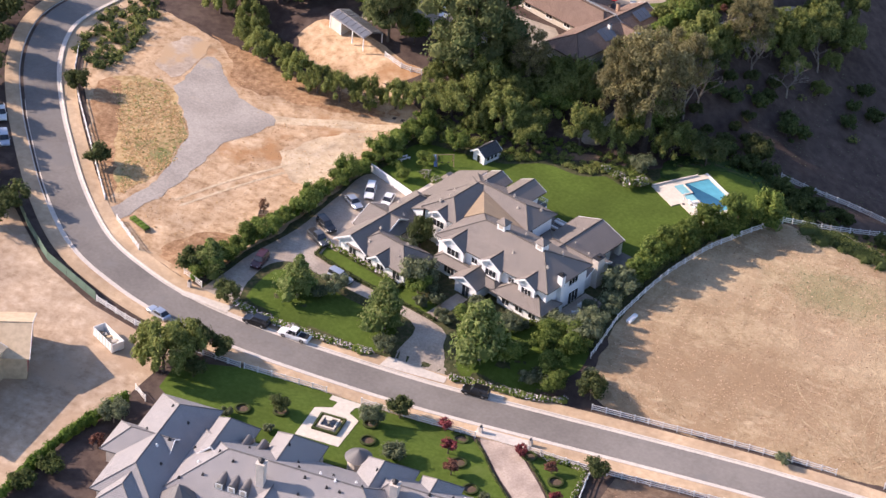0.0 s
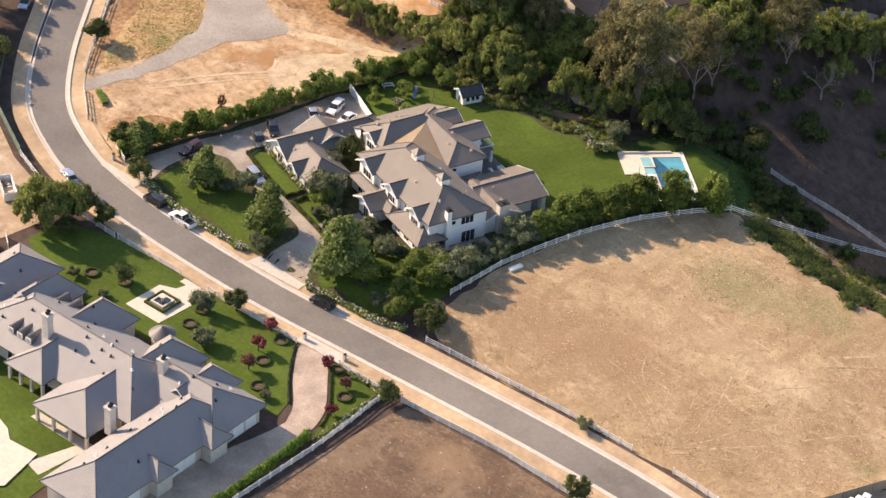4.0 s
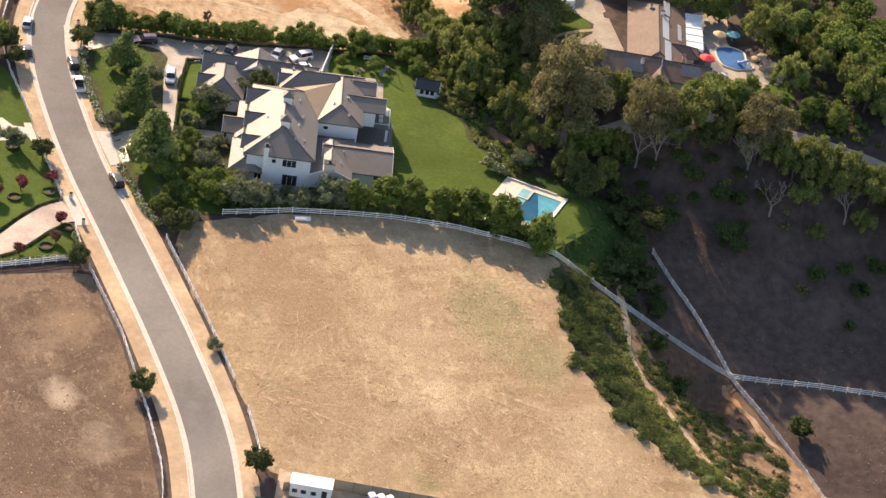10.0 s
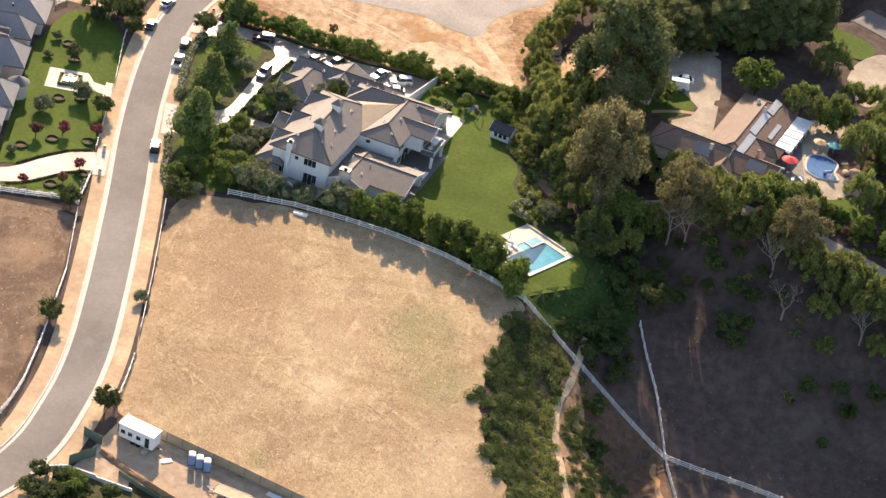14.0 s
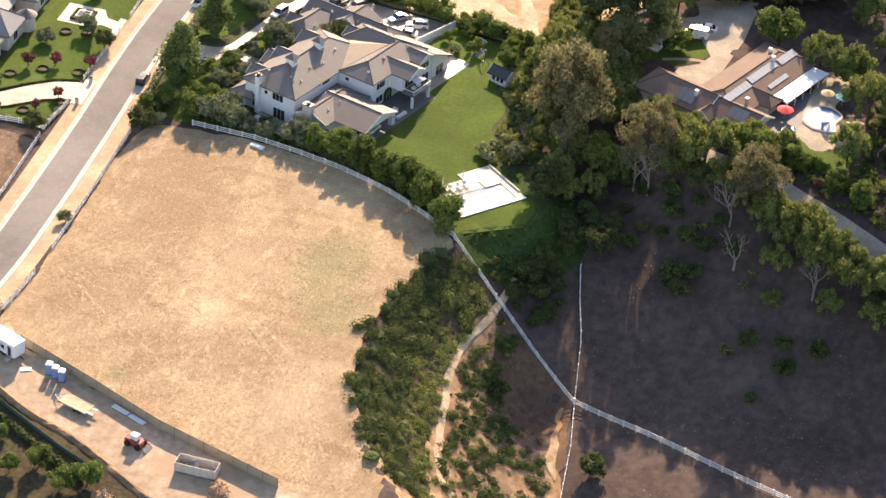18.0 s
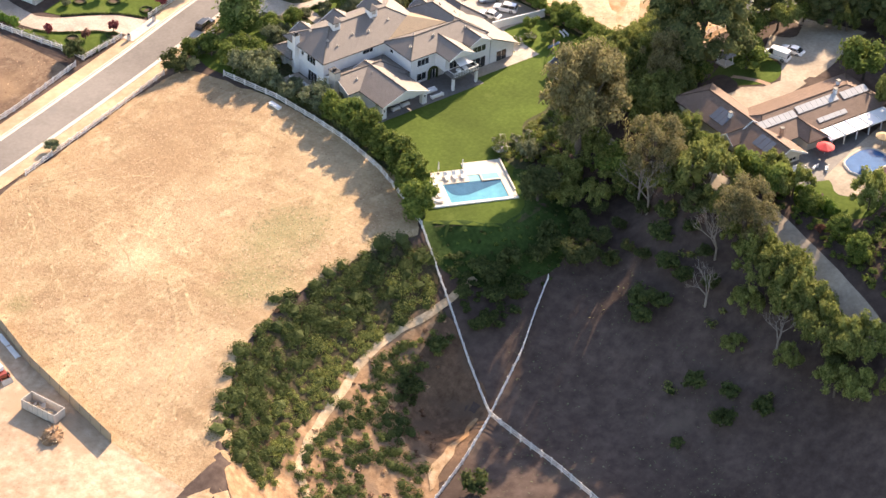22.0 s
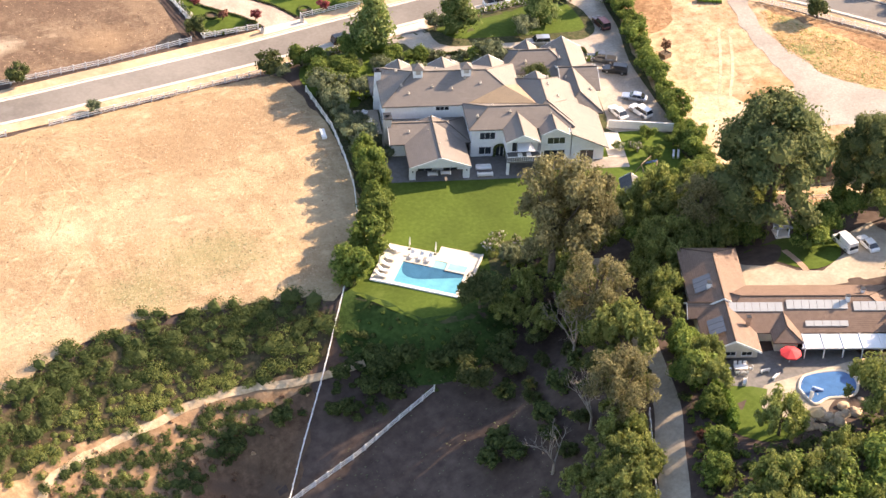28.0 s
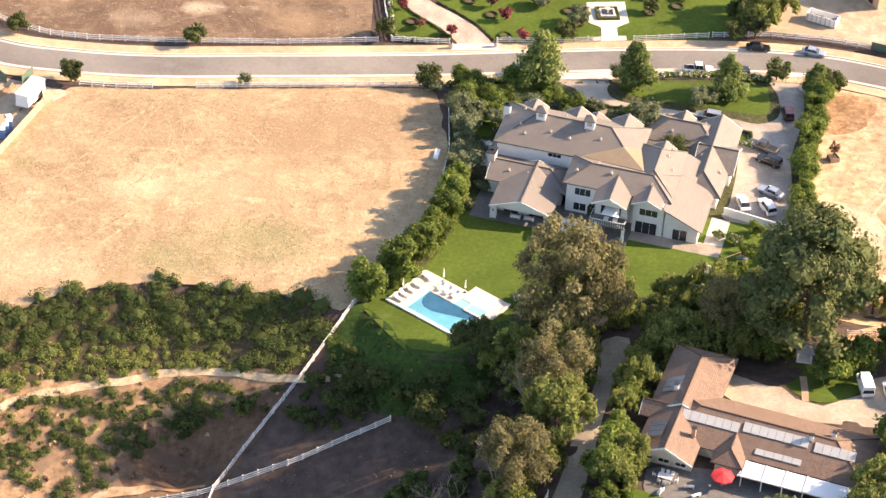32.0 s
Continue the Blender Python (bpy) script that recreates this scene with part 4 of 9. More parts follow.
wall_box(house, 4.9, 10.5, -17.6, -14.4, G + 2.9, E2 - 0.1, W_)
wall_box(house, 11.4, 16.8, -16.6, -14.4, G - 0.6, E2 - 0.1, W_)
wall_box(house, 9.4, 17.0, -6.0, 0.9, G - 0.6, E2 - 0.1, W_)
roof(house, -16.4, 9.8, -6.7, 6.7, E2, 10.2, "x", "hh", R_, W_)
roof(house, -1.7, 17.6, -15.1, -6.2, E2, 9.1, "x", "hh", R_, W_)
roof(house, 4.4, 10.6, -19.5, -11.4, E2, 8.55, "y", "gg", R_, W_)
roof(house, 11.0, 16.4, -17.5, -11.6, E2, 8.35, "y", "gg", R_, W_)
roof(house, 9.0, 17.5, -13.5, 1.5, E2, 9.35, "y", "hh", R_, W_)
roof(house, 11.0, 15.4, -4.0, 2.0, E2 - 0.05, E2 + 1.25, "y", "gg", R_, W_)
wall_box(house, 11.5, 14.9, 0.5, 1.5, G - 0.6, E2, W_)
# front gables
for u, w, v1 in ((5.2, 6.0, 7.6), (-3.6, 5.4, 7.4), (-11.8, 4.8, 7.4)):
    roof(house, u - w / 2, u + w / 2, 0.5, v1, E2 - 0.1, E2 + w * 0.27, "y", "gg", R_, W_)
    wall_box(house, u - w / 2 + 0.6, u + w / 2 - 0.6, 5.0, 6.75, G - 0.6, E2, W_)
# low front roofs and entry
wall_box(house, -16.4, -6.5, 6.0, 8.0, G - 0.6, E1 - 0.1, W_)
roof(house, -17.2, -5.5, 2.8, 9.2, E1 - 0.1, 5.2, "x", "hh", R_, W_)
wall_box(house, -3.6, 1.4, 6.0, 10.4, G - 0.6, E1 - 0.1, W_)
roof(house, -4.3, 2.1, 5.0, 11.4, E1, 5.4, "y", "gg", R_, W_)
roof(house, -6.5, 8.5, 5.6, 8.9, E1, 4.5, "x", "hh", R_, W_)
wall_box(house, 1.4, 8.5, 6.0, 7.9, G - 0.6, E1, W_)
# garage wing
wall_box(house, 8.6, 20.0, 8.9, 16.3, G - 0.6, E1 - 0.1, W_)
roof(house, 8.0, 22.0, 8.2, 17.0, E1, 6.2, "x", "hh", R_, W_)
wall_box(house, 17.6, 24.3, -5.2, 16.2, G - 0.6, E1 - 0.1, W_)
roof(house, 17.0, 25.0, -6.0, 17.2, E1, 6.2, "y", "hg", R_, W_)
roof(house, 18.5, 25.9, 1.8, 11.0, E1, 6.1, "x", "gg", R_, W_)
wall_box(house, 24.3, 25.3, 2.5, 10.3, G - 0.6, E1 - 0.1, W_)
roof(house, 12.0, 16.4, 11.5, 17.7, E1, 5.3, "y", "gg", R_, W_)
# east lean-to roof
wall_box(house, 17.0, 23.0, -16.6, -5.2, G - 0.6, E1 - 0.1, W_)
part("roof", shell([[(16.7, -17.4, 7.05), (23.8, -17.4, E1), (23.8, -5.0, E1), (16.7, -5.0, 7.05)]], 0.2), R_, house)
bm = bmesh.new()
_v = [bm.verts.new(c) for c in ((17.0, -16.6, E1 - 0.2), (23.0, -16.6, E1 - 0.2), (17.0, -16.6, 6.6), (17.0, -16.45, E1 - 0.2), (23.0, -16.45, E1 - 0.2), (17.0, -16.45, 6.6))]
for q in ((0, 1, 2), (5, 4, 3), (0, 3, 4, 1), (1, 4, 5, 2), (2, 5, 3, 0)):
    bm.faces.new([_v[i] for i in q])
part("gable_wall", bm, W_, house)
part("roof", shell([[(16.7, -4.99, 7.05), (20.3, -4.99, 5.38), (20.3, 1.7, 5.38), (16.7, 1.7, 7.05)]], 0.2), R_, house)
bm = bmesh.new()
_v = [bm.verts.new(c) for c in ((17.0, 1.55, 3.4), (20.0, 1.55, 3.4), (20.0, 1.55, 5.3), (17.0, 1.55, 6.7), (17.0, 1.4, 3.4), (20.0, 1.4, 3.4), (20.0, 1.4, 5.3), (17.0, 1.4, 6.7))]
for q in ((3, 2, 1, 0), (4, 5, 6, 7), (0, 1, 5, 4), (1, 2, 6, 5), (2, 3, 7, 6), (3, 0, 4, 7)):
    bm.faces.new([_v[i] for i in q])
part("gable_wall", bm, W_, house)
# tan saddle that sheds water between the main roof and the back block
part("saddle", shell([[(6.5, -3.25, 8.78), (-0.6, -6.45, 7.2), (11.5, -9.3, 8.6)], [(6.5, -3.25, 8.78), (11.5, -9.3, 8.6), (9.4, -1.0, 7.42)]], 0.12), M["roof_tan"], house, "tan tiled saddle between two roofs")
# pool wing
wall_box(house, -15.2, -2.0, -13.4, -6.0, G - 0.6, E1 - 0.1, W_)
wall_box(house, -12.4, -2.6, -18.2, -13.4, G - 0.6, E1 - 0.1, W_)
roof(house, -15.7, -1.0, -14.0, -5.6, E1, 5.6, "x", "gh", R_, W_)
roof(house, -13.1, -2.0, -21.5, -8.0, E1, 5.75, "y", "gg", R_, W_)


# ---- plants ----
def rnd_dirs(rng, n):
    d = rng.normal(size=(n, 3))
    return d / np.linalg.norm(d, axis=1)[:, None]


def leaf_quads(rng, centres, normals, size, hang=0.0, loose=0.5):
    """Pointed leaf clumps (diamonds) at the centres, facing about along the normals; hang draws their long axis down."""
    n = len(centres)
    nn = normals + loose * rng.normal(size=(n, 3))
    nn /= np.linalg.norm(nn, axis=1)[:, None]
    a = np.cross(nn, rnd_dirs(rng, n))
    a /= np.linalg.norm(a, axis=1)[:, None]
    if hang:
        a = a * (1 - hang) + np.array((0.0, 0.0, -hang))
        a -= nn * (a * nn).sum(1)[:, None] * 0.8
        a /= np.linalg.norm(a, axis=1)[:, None]
    b = np.cross(nn, a)
    b /= np.linalg.norm(b, axis=1)[:, None]
    s = size * rng.uniform(0.6, 1.35, (n, 1))
    bend = nn * s * rng.uniform(-0.35, 0.1, (n, 1))
    w = 0.55 - 0.17 * hang
    return np.stack([centres + a * s, centres + b * s * w + bend, centres - a * s, centres - b * s * w + bend], 1)


def quad_mesh(name, quads, mats, cores=None, core_mat=0, leaf_index=0, index=None):
    """One mesh of loose quads, with solid cores (verts, faces) inside."""
    v = quads.reshape(-1, 3)
    f = np.arange(len(v)).reshape(-1, 4).tolist()
    vs = v.tolist()
    nq = len(f)
    if cores:
        for cv, cf in cores:
            o = len(vs)
            vs += cv
            f += [[i + o for i in t] for t in cf]
    me = bpy.data.meshes.new(name)
    me.from_pydata(vs, [], f)
    for m in mats:
        me.materials.append(m)
    if index is not None:
        me.polygons.foreach_set("material_index", np.concatenate([index, np.full(len(f) - nq, core_mat)]).astype(np.int32))
    return me


_bm = bmesh.new()
bmesh.ops.create_icosphere(_bm, subdivisions=2, radius=1.0)
ICO_V = np.array([v.co[:] for v in _bm.verts])
ICO_F = [[v.index for v in f.verts] for f in _bm.faces]
_bm.free()


_bm = bmesh.new()
bmesh.ops.create_icosphere(_bm, subdivisions=1, radius=1.0)
LOW_V = np.array([v.co[:] for v in _bm.verts])
LOW_F = [[v.index for v in f.verts] for f in _bm.faces]
_bm.free()


def core(rng, c, r, low=False):
    v, f = (LOW_V, LOW_F) if low else (ICO_V, ICO_F)
    k = 1 + 0.22 * rng.normal(size=(len(v), 1))
    return (np.array(c) + v * np.array(r) * k).tolist(), f


def crown_lobes(rng, kind, h, r):
    """Lobes (centre, radii) of a crown of height h and radius r."""
    out = []
    if kind == "pine":
        # many rounded clumps over an egg-shaped crown, thinner and higher towards the top
        for i in range(84):
            z = 0.32 + 0.68 * rng.uniform(0.0, 1.0) ** 0.9
            w = r * (1.0 if z < 0.55 else math.sqrt(max(0.02, 1 - ((z - 0.55) / 0.47) ** 2)))
            a, d = rng.uniform(0, 6.28), w * rng.uniform(0.2, 1.0) ** 0.6
            q = r * rng.uniform(0.18, 0.32)
            out.append(((d * math.cos(a), d * math.sin(a), z * h - q * 0.6), (q, q, q * rng.uniform(0.65, 0.95))))
    elif kind == "tall":
        # rounded open crown of many uneven lobes on a bare lower trunk
        for i in range(64):
            z = rng.uniform(0.42, 1.0)
            w = r * math.sqrt(max(0.03, 1 - ((z - 0.68) / 0.36) ** 2))
            a, d = rng.uniform(0, 6.28), w * math.sqrt(rng.uniform(0.04, 1.0))
            q = r * rng.uniform(0.14, 0.27)
            out.append(((d * math.cos(a), d * math.sin(a), z * h), (q, q, q * rng.uniform(1.0, 1.6))))
    elif kind == "cone":
        for z in np.linspace(0.2, 0.92, 7):
            w = r * (1.08 - 0.85 * z)
            for a in rng.uniform(0, 6.28, 4):
                d = w * rng.uniform(0.2, 0.7)
                q = max(0.35, w * rng.uniform(0.42, 0.6))
                out.append(((d * math.cos(a), d * math.sin(a), z * h), (q, q, q)))
    elif kind == "bushy":
        # leafy almost to the ground
        for i in range(34):
            z = rng.uniform(0.1, 0.92)
            w = r * math.sqrt(max(0.05, 1 - ((z - 0.42) / 0.6) ** 2))
            a, d = rng.uniform(0, 6.28), w * math.sqrt(rng.uniform(0.05, 0.75))
            q = r * rng.uniform(0.22, 0.38)
            out.append(((d * math.cos(a), d * math.sin(a), z * h), (q, q, q)))
    elif kind == "weep":
        # drooping tassels: slim lobes, tall ones in the middle
        for i in range(44):
            a, d = rng.uniform(0, 6.28), r * math.sqrt(rng.uniform(0.0, 0.9))
            z = h * (0.84 - 0.44 * (d / r) ** 2) * rng.uniform(0.66, 1.1)
            q = r * rng.uniform(0.12, 0.24)
            out.append(((d * math.cos(a), d * math.sin(a), z), (q, q, q * rng.uniform(1.3, 2.1))))
    else:
        for i in range(24):
            a, d = rng.uniform(0, 6.28), r * math.sqrt(rng.uniform(0, 0.68))
            z = h * (0.57 + rng.uniform(-0.3, 0.28) * (1 - d / r * 0.45))
            q = r * rng.uniform(0.22, 0.44)
            out.append(((d * math.cos(a), d * math.sin(a), z), (q, q, q * 0.9)))
    return out


PLANT = {}


def plant_meshes(species, variant):
    """Trunk and crown meshes of one variant of a species, one metre-true size; built once."""
    if (species, variant) in PLANT:
        return PLANT[species, variant]
    form, h, r, n, size, leaf, bark = SPECIES[species]
    rng = np.random.default_rng(hash_of(species) + variant * 17)
    lobes = crown_lobes(rng, form, h, r)
    cs, ns = [], []
    for c, q in lobes:
        d = rnd_dirs(rng, max(8, n // len(lobes)))
        d[:, 2] = np.where(d[:, 2] < -0.4, -d[:, 2], d[:, 2])
        cs.append(np.array(c) + d * np.array(q) * rng.uniform(0.62, 1.32, (len(d), 1)))
        ns.append(d)
    cs, ns = np.concatenate(cs), np.concatenate(ns)
    quads = leaf_quads(rng, cs, ns, size, {"weep": 0.6, "tall": 0.6}.get(form, 0.0), 0.4)
    mats = [LEAF[leaf]]
    index = np.zeros(len(quads))
    if species == "rose_tree":
        mats.append(LEAF["flower"])
        index = (rng.uniform(size=len(quads)) < 0.2).astype(float)
    cores = [core(rng, c, np.array(q) * {"tall": 0.38, "pine": 0.78}.get(form, 0.7), True) for c, q in lobes]
    crown = quad_mesh("crown", quads, mats, cores, 0, 0, index)
    bm = bmesh.new()
    th = h * (0.55 if form != "tall" else 0.8)
    lean = rng.uniform(-0.05, 0.05, 2) * h
    tube(bm, (0, 0, -0.4), (lean[0] * 0.4, lean[1] * 0.4, th * 0.5), h * 0.028 + 0.05, h * 0.02 + 0.03, 7)
    tube(bm, (lean[0] * 0.4, lean[1] * 0.4, th * 0.48), (lean[0], lean[1], th), h * 0.02 + 0.03, h * 0.01 + 0.02, 7)
    for c, q in lobes[::2][:7]:
        tube(bm, (lean[0] * 0.4, lean[1] * 0.4, th * rng.uniform(0.45, 0.8)), c, h * 0.011 + 0.02, 0.02, 5)
    PLANT[species, variant] = (mesh_of("trunk", bm, M[bark]), crown)
    return PLANT[species, variant]


def hash_of(s):
    return sum(ord(c) * (i + 3) for i, c in enumerate(s))


# form, height, radius, leaf clumps, clump size, leaves, bark
SPECIES = {
    "street": ("round", 4.6, 2.35, 1600, 0.24, "street", "bark"),
    "maple": ("cone", 8.6, 4.3, 3360, 0.27, "maple", "pale_bark"),
    "fence": ("round", 5.4, 3.0, 2300, 0.25, "fence", "bark"),
    "bushy": ("bushy", 6.0, 2.75, 3400, 0.24, "fence", "bark"),
    "pepper": ("weep", 8.5, 4.2, 4500, 0.28, "pepper", "bark"),
    "euc": ("tall", 20.0, 5.7, 9500, 0.28, "euc", "bark"),
    "pine": ("pine", 15.5, 6.0, 11500, 0.24, "pine", "bark"),
    "olive": ("round", 4.8, 2.9, 1920, 0.22, "olive", "pale_bark"),
    "red": ("round", 2.6, 1.1, 672, 0.16, "red", "bark"),
    "bronze": ("round", 2.8, 1.2, 672, 0.16, "brown", "bark"),
    "gully": ("round", 5.6, 3.1, 2200, 0.25, "street", "bark"),
    "sparse": ("round", 3.8, 1.3, 260, 0.17, "dry", "bark"),
    "shrub": ("round", 2.2, 1.5, 800, 0.19, "brush", "bark"),
    "grey": ("round", 2.4, 1.8, 960, 0.18, "olive", "bark"),
    "rose_tree": ("round", 2.2, 1.5, 1120, 0.14, "fence", "bark"),
}
WORDS = {
    "street": ("tree", "dense dark-green round-headed street tree", "street trees"),
    "maple": ("tree", "tall fresh-green broadleaf tree on the front lawn", "front lawn trees"),
    "fence": ("tree", "bushy green tree planted along the field fence", "trees along the fence"),
    "bushy": ("tree", "full bushy green tree planted along the field fence", "trees along the fence"),
    "pepper": ("tree", "spreading light-green pepper tree with drooping crown", "pepper trees"),
    "euc": ("tree", "tall olive-brown eucalyptus with thin open crown", "eucalyptus trees"),
    "pine": ("tree", "large dark-green pine with layered branches", "pine trees"),
    "olive": ("tree", "grey-green olive tree with a loose crown", "olive trees"),
    "red": ("tree", "small crimson-leaved ornamental tree on a lawn", "red ornamental trees"),
    "bronze": ("tree", "small bronze-leaved ornamental tree on a lawn", "bronze ornamental trees"),
    "gully": ("tree", "dark-green bushy tree in the shaded gully", "gully trees"),
    "sparse": ("tree", "sparse brown young tree", "young trees"),
    "shrub": ("shrub", "rounded dark-green wild shrub on dry slope", "wild shrubs"),
    "grey": ("shrub", "rounded grey-green garden shrub", "garden shrubs"),
    "rose_tree": ("shrub", "white-flowering rose shrub by the lawn", "rose shrubs"),
}
_count = [0]


def tree(species, x, y, scale=1.0, z=None, label="", wide=1.0):
    _count[0] += 1
    k = _count[0]
    t, c = plant_meshes(species, k % 3)
    m = Matrix.LocRotScale((x, y, ground_z(x, y) if z is None else z), Euler((0, 0, k * 2.4)), (scale * wide, scale * wide, scale))
    cat, words, grp = WORDS[species]
    ob = thing(cat, m, label or words, cat, grp)
    part("trunk", t, None, ob)
    part("crown", c, None, ob)
    return ob


def hedge_mesh(name, line, width, tall, leaf, dens=14, size=0.2, flowers=0.0, seed=1, lumps=0.25):
    """A clipped or loose hedge along a line, on the ground: solid core and leaves."""
    rng = np.random.default_rng(seed)
    p = spline(line, min(1.0, max(0.4, width * 0.55)))
    cores, cs, ns = [], [], []
    for a in p:
        z = ground_z(*a)
        k = 1 + lumps * rng.uniform(-1, 1)
        r = np.array((width * 0.5 * k, width * 0.5 * k, tall * 0.55 * k))
        c = np.array((a[0], a[1], z + tall * 0.45))
        cores.append(core(rng, c, r * 0.8))
        d = rnd_dirs(rng, max(8, int(dens * width * tall)))
        d[:, 2] = np.abs(d[:, 2])
        cs.append(c + d * r * rng.uniform(0.8, 1.15, (len(d), 1)))
        ns.append(d)
    quads = leaf_quads(rng, np.concatenate(cs), np.concatenate(ns), size)
    index = (rng.uniform(size=len(quads)) < flowers).astype(float)
    return quad_mesh(name, quads, [LEAF[leaf], LEAF["flower"]], cores, 0, 0, index)


def hedge(line, width, tall, leaf, label, **kw):
    return tagged(new("hedge", hedge_mesh("hedge", line, width, tall, leaf, **kw)), label, "hedge", "hedges")


# street trees
for x, y, s in ((-75.5, 36.2, 0.9), (-97, 20.5, 1.05), (-39.5, 42.6, 0.95), (-30, 24.5, 1.1), (-4.3, 45.9, 1.0), (-110, 36.4, 0.95), (36.6, 34.6, 1.0), (46.5, 30.0, 1.2), (80.0, 10.9, 1.15), (97.8, -8.8, 1.05),
                (33.5, 49.8, 1.35), (29.5, 48.5, 1.0), (84, 32, 1.2), (-125, 44, 0.9)):
    tree("street", x, y, s)
tree("gully", 15.3, 1.2, 1.3, label="dark narrow tree in the small court between the roofs", wide=0.62)
tree("olive", -64.5, 22.4, 0.5, label="small thin shrub by the field fence")
tree("olive", -28.5, 21.5, 0.55, label="young thin tree beside the field")
# front garden
for x, y, s in ((26.5, 27.2, 1.0), (9.0, 27.0, 1.18), (-9.2, 25.8, 1.42), (43.4, 29.0, 0.85)):
    tree("maple", x, y, s)
for x, y, s in ((21.6, 22.6, 0.85), (9.8, 12.6, 1.25), (6.4, 31.6, 0.75), (21.6, 2.6, 0.8), (-10.4, 16.2, 0.85), (-22.4, 8.2, 1.0), (-23.0, 0.5, 0.75), (-22.8, 12.4, 1.2), (16.2, 6.2, 0.9), (-22.6, -5.6, 1.1), (-16.5, 11.5, 0.8)):
    tree("olive", x, y, s, label="grey-green olive tree beside the white house")
for x, y, s in ((-19.8, 18.4, 0.95), (-18.6, 13.2, 0.8), (-21.8, 22.2, 0.8), (-15.5, 20.5, 0.6)):
    tree("fence", x, y, s)
for x, y, s in ((-23.6, -10.6, 1.0), (-24.4, -15.6, 1.12), (-25.2, -20.4, 1.1), (-26.6, -26.2, 1.16), (-28.9, -31.6, 1.2), (-32.3, -36.8, 1.28), (-37.0, -42.0, 1.3)):
    tree("bushy", x, y, s)
hedge([(-24.6, -12), (-25.6, -18), (-27, -25), (-30, -33), (-34, -39.4), (-37.6, -43.4)], 1.5, 1.6, "street", "dark untrimmed shrubs under the trees by the field fence", seed=36)
hedge([(-23.8, 13), (-23.4, 6), (-23.5, 0), (-23.6, -9)], 1.4, 1.3, "street", "dark untrimmed shrubs inside the field fence", seed=37, lumps=0.45)

# windows and doors of the white house (local axes)
for u, w, n in ((-11.8, 2.2, 3), (-3.6, 2.4, 3), (5.2, 2.8, 3)):
    window(house, u, 6.76, G + 3.9, w, 1.35, "+y", n)
for u in (-7.8, 0.8):
    window(house, u, 6.0, G + 4.1, 1.3, 1.1, "+y", 2)
for u, w in ((-14.5, 1.6), (-11.5, 1.6), (-8.4, 1.6)):
    window(house, u, 8.0, G + 0.7, w, 1.5, "+y", 2)
window(house, -1.1, 10.4, G + 0.05, 1.6, 2.2, "+y", 2, "door")
window(house, 4.9, 7.9, G + 0.7, 2.4, 1.5, "+y", 3)
window(house, 13.2, 1.5, G + 3.9, 2.6, 1.4, "+y", 3)
# west end
window(house, -15.7, -2.0, G + 4.1, 2.6, 1.5, "-x", 3)
window(house, -15.7, 0.9, G + 4.6, 0.8, 0.8, "-x", 1)
window(house, -15.7, -2.4, G + 0.1, 2.8, 2.3, "-x", 3, "french_door")
window(house, -15.7, 3.6, G + 0.8, 1.3, 1.4, "-x", 2)
# back, upper and lower
window(house, -5.2, -6.0, G + 4.9, 2.4, 0.75, "-y", 3)
window(house, -1.0, -8.2, G + 4.6, 0.9, 0.7, "-x", 1)
window(house, 1.9, -14.4, G + 3.9, 2.8, 1.4, "-y", 3)
window(house, 1.6, -14.4, G + 0.7, 2.2, 1.5, "-y", 2)
window(house, 7.7, -17.6, G + 3.2, 3.6, 1.9, "-y", 4, "french_door")
window(house, 14.1, -16.6, G + 3.9, 3.2, 1.3, "-y", 3)
window(house, 13.9, -16.6, G + 0.1, 3.8, 2.4, "-y", 3, "french_door")
window(house, 19.9, -16.6, G + 0.1, 2.5, 2.2, "-y", 2, "french_door")
window(house, -9.8, -18.2, G + 0.1, 2.6, 2.3, "-y", 2, "french_door")
window(house, -5.2, -18.2, G + 0.1, 2.6, 2.3, "-y", 2, "french_door")
window(house, -15.2, -11.0, G + 0.8, 1.4, 1.2, "-x", 2)
# garage side
for v in (-3.0, 0.4):
    window(house, 24.3, v, G + 0.7, 1.3, 1.4, "+x", 2)
for u in (10.4, 14.2, 17.2, 21.0):
    window(house, u, 16.3, G + 0.8, 1.7, 1.5, "+y", 2)
for v in (12.4, 15.0):
    part("garage_door", bx(24.26, 24.4, v - 1.35, v + 1.35, G, G + 2.3), M["trim"], house)
# chimneys and roof lanterns
for u, v, zt, w, d in ((-16.15, 2.5, 9.1, 1.1, 0.9), (-15.7, -9.5, 6.9, 1.3, 2.0)):
    bm = bx(u - w / 2, u + w / 2, v - d / 2, v + d / 2, G, zt)
    ch = part("chimney", bm, M["white"] if v > 0 else M["stone"], house)
    part("cap", box(bx(u - w / 2 - 0.12, u + w / 2 + 0.12, v - d / 2 - 0.12, v + d / 2 + 0.12, zt, zt + 0.15), u - 0.3, u + 0.3, v - 0.25, v + 0.25, zt + 0.15, zt + 0.55), M["dark"], ch)
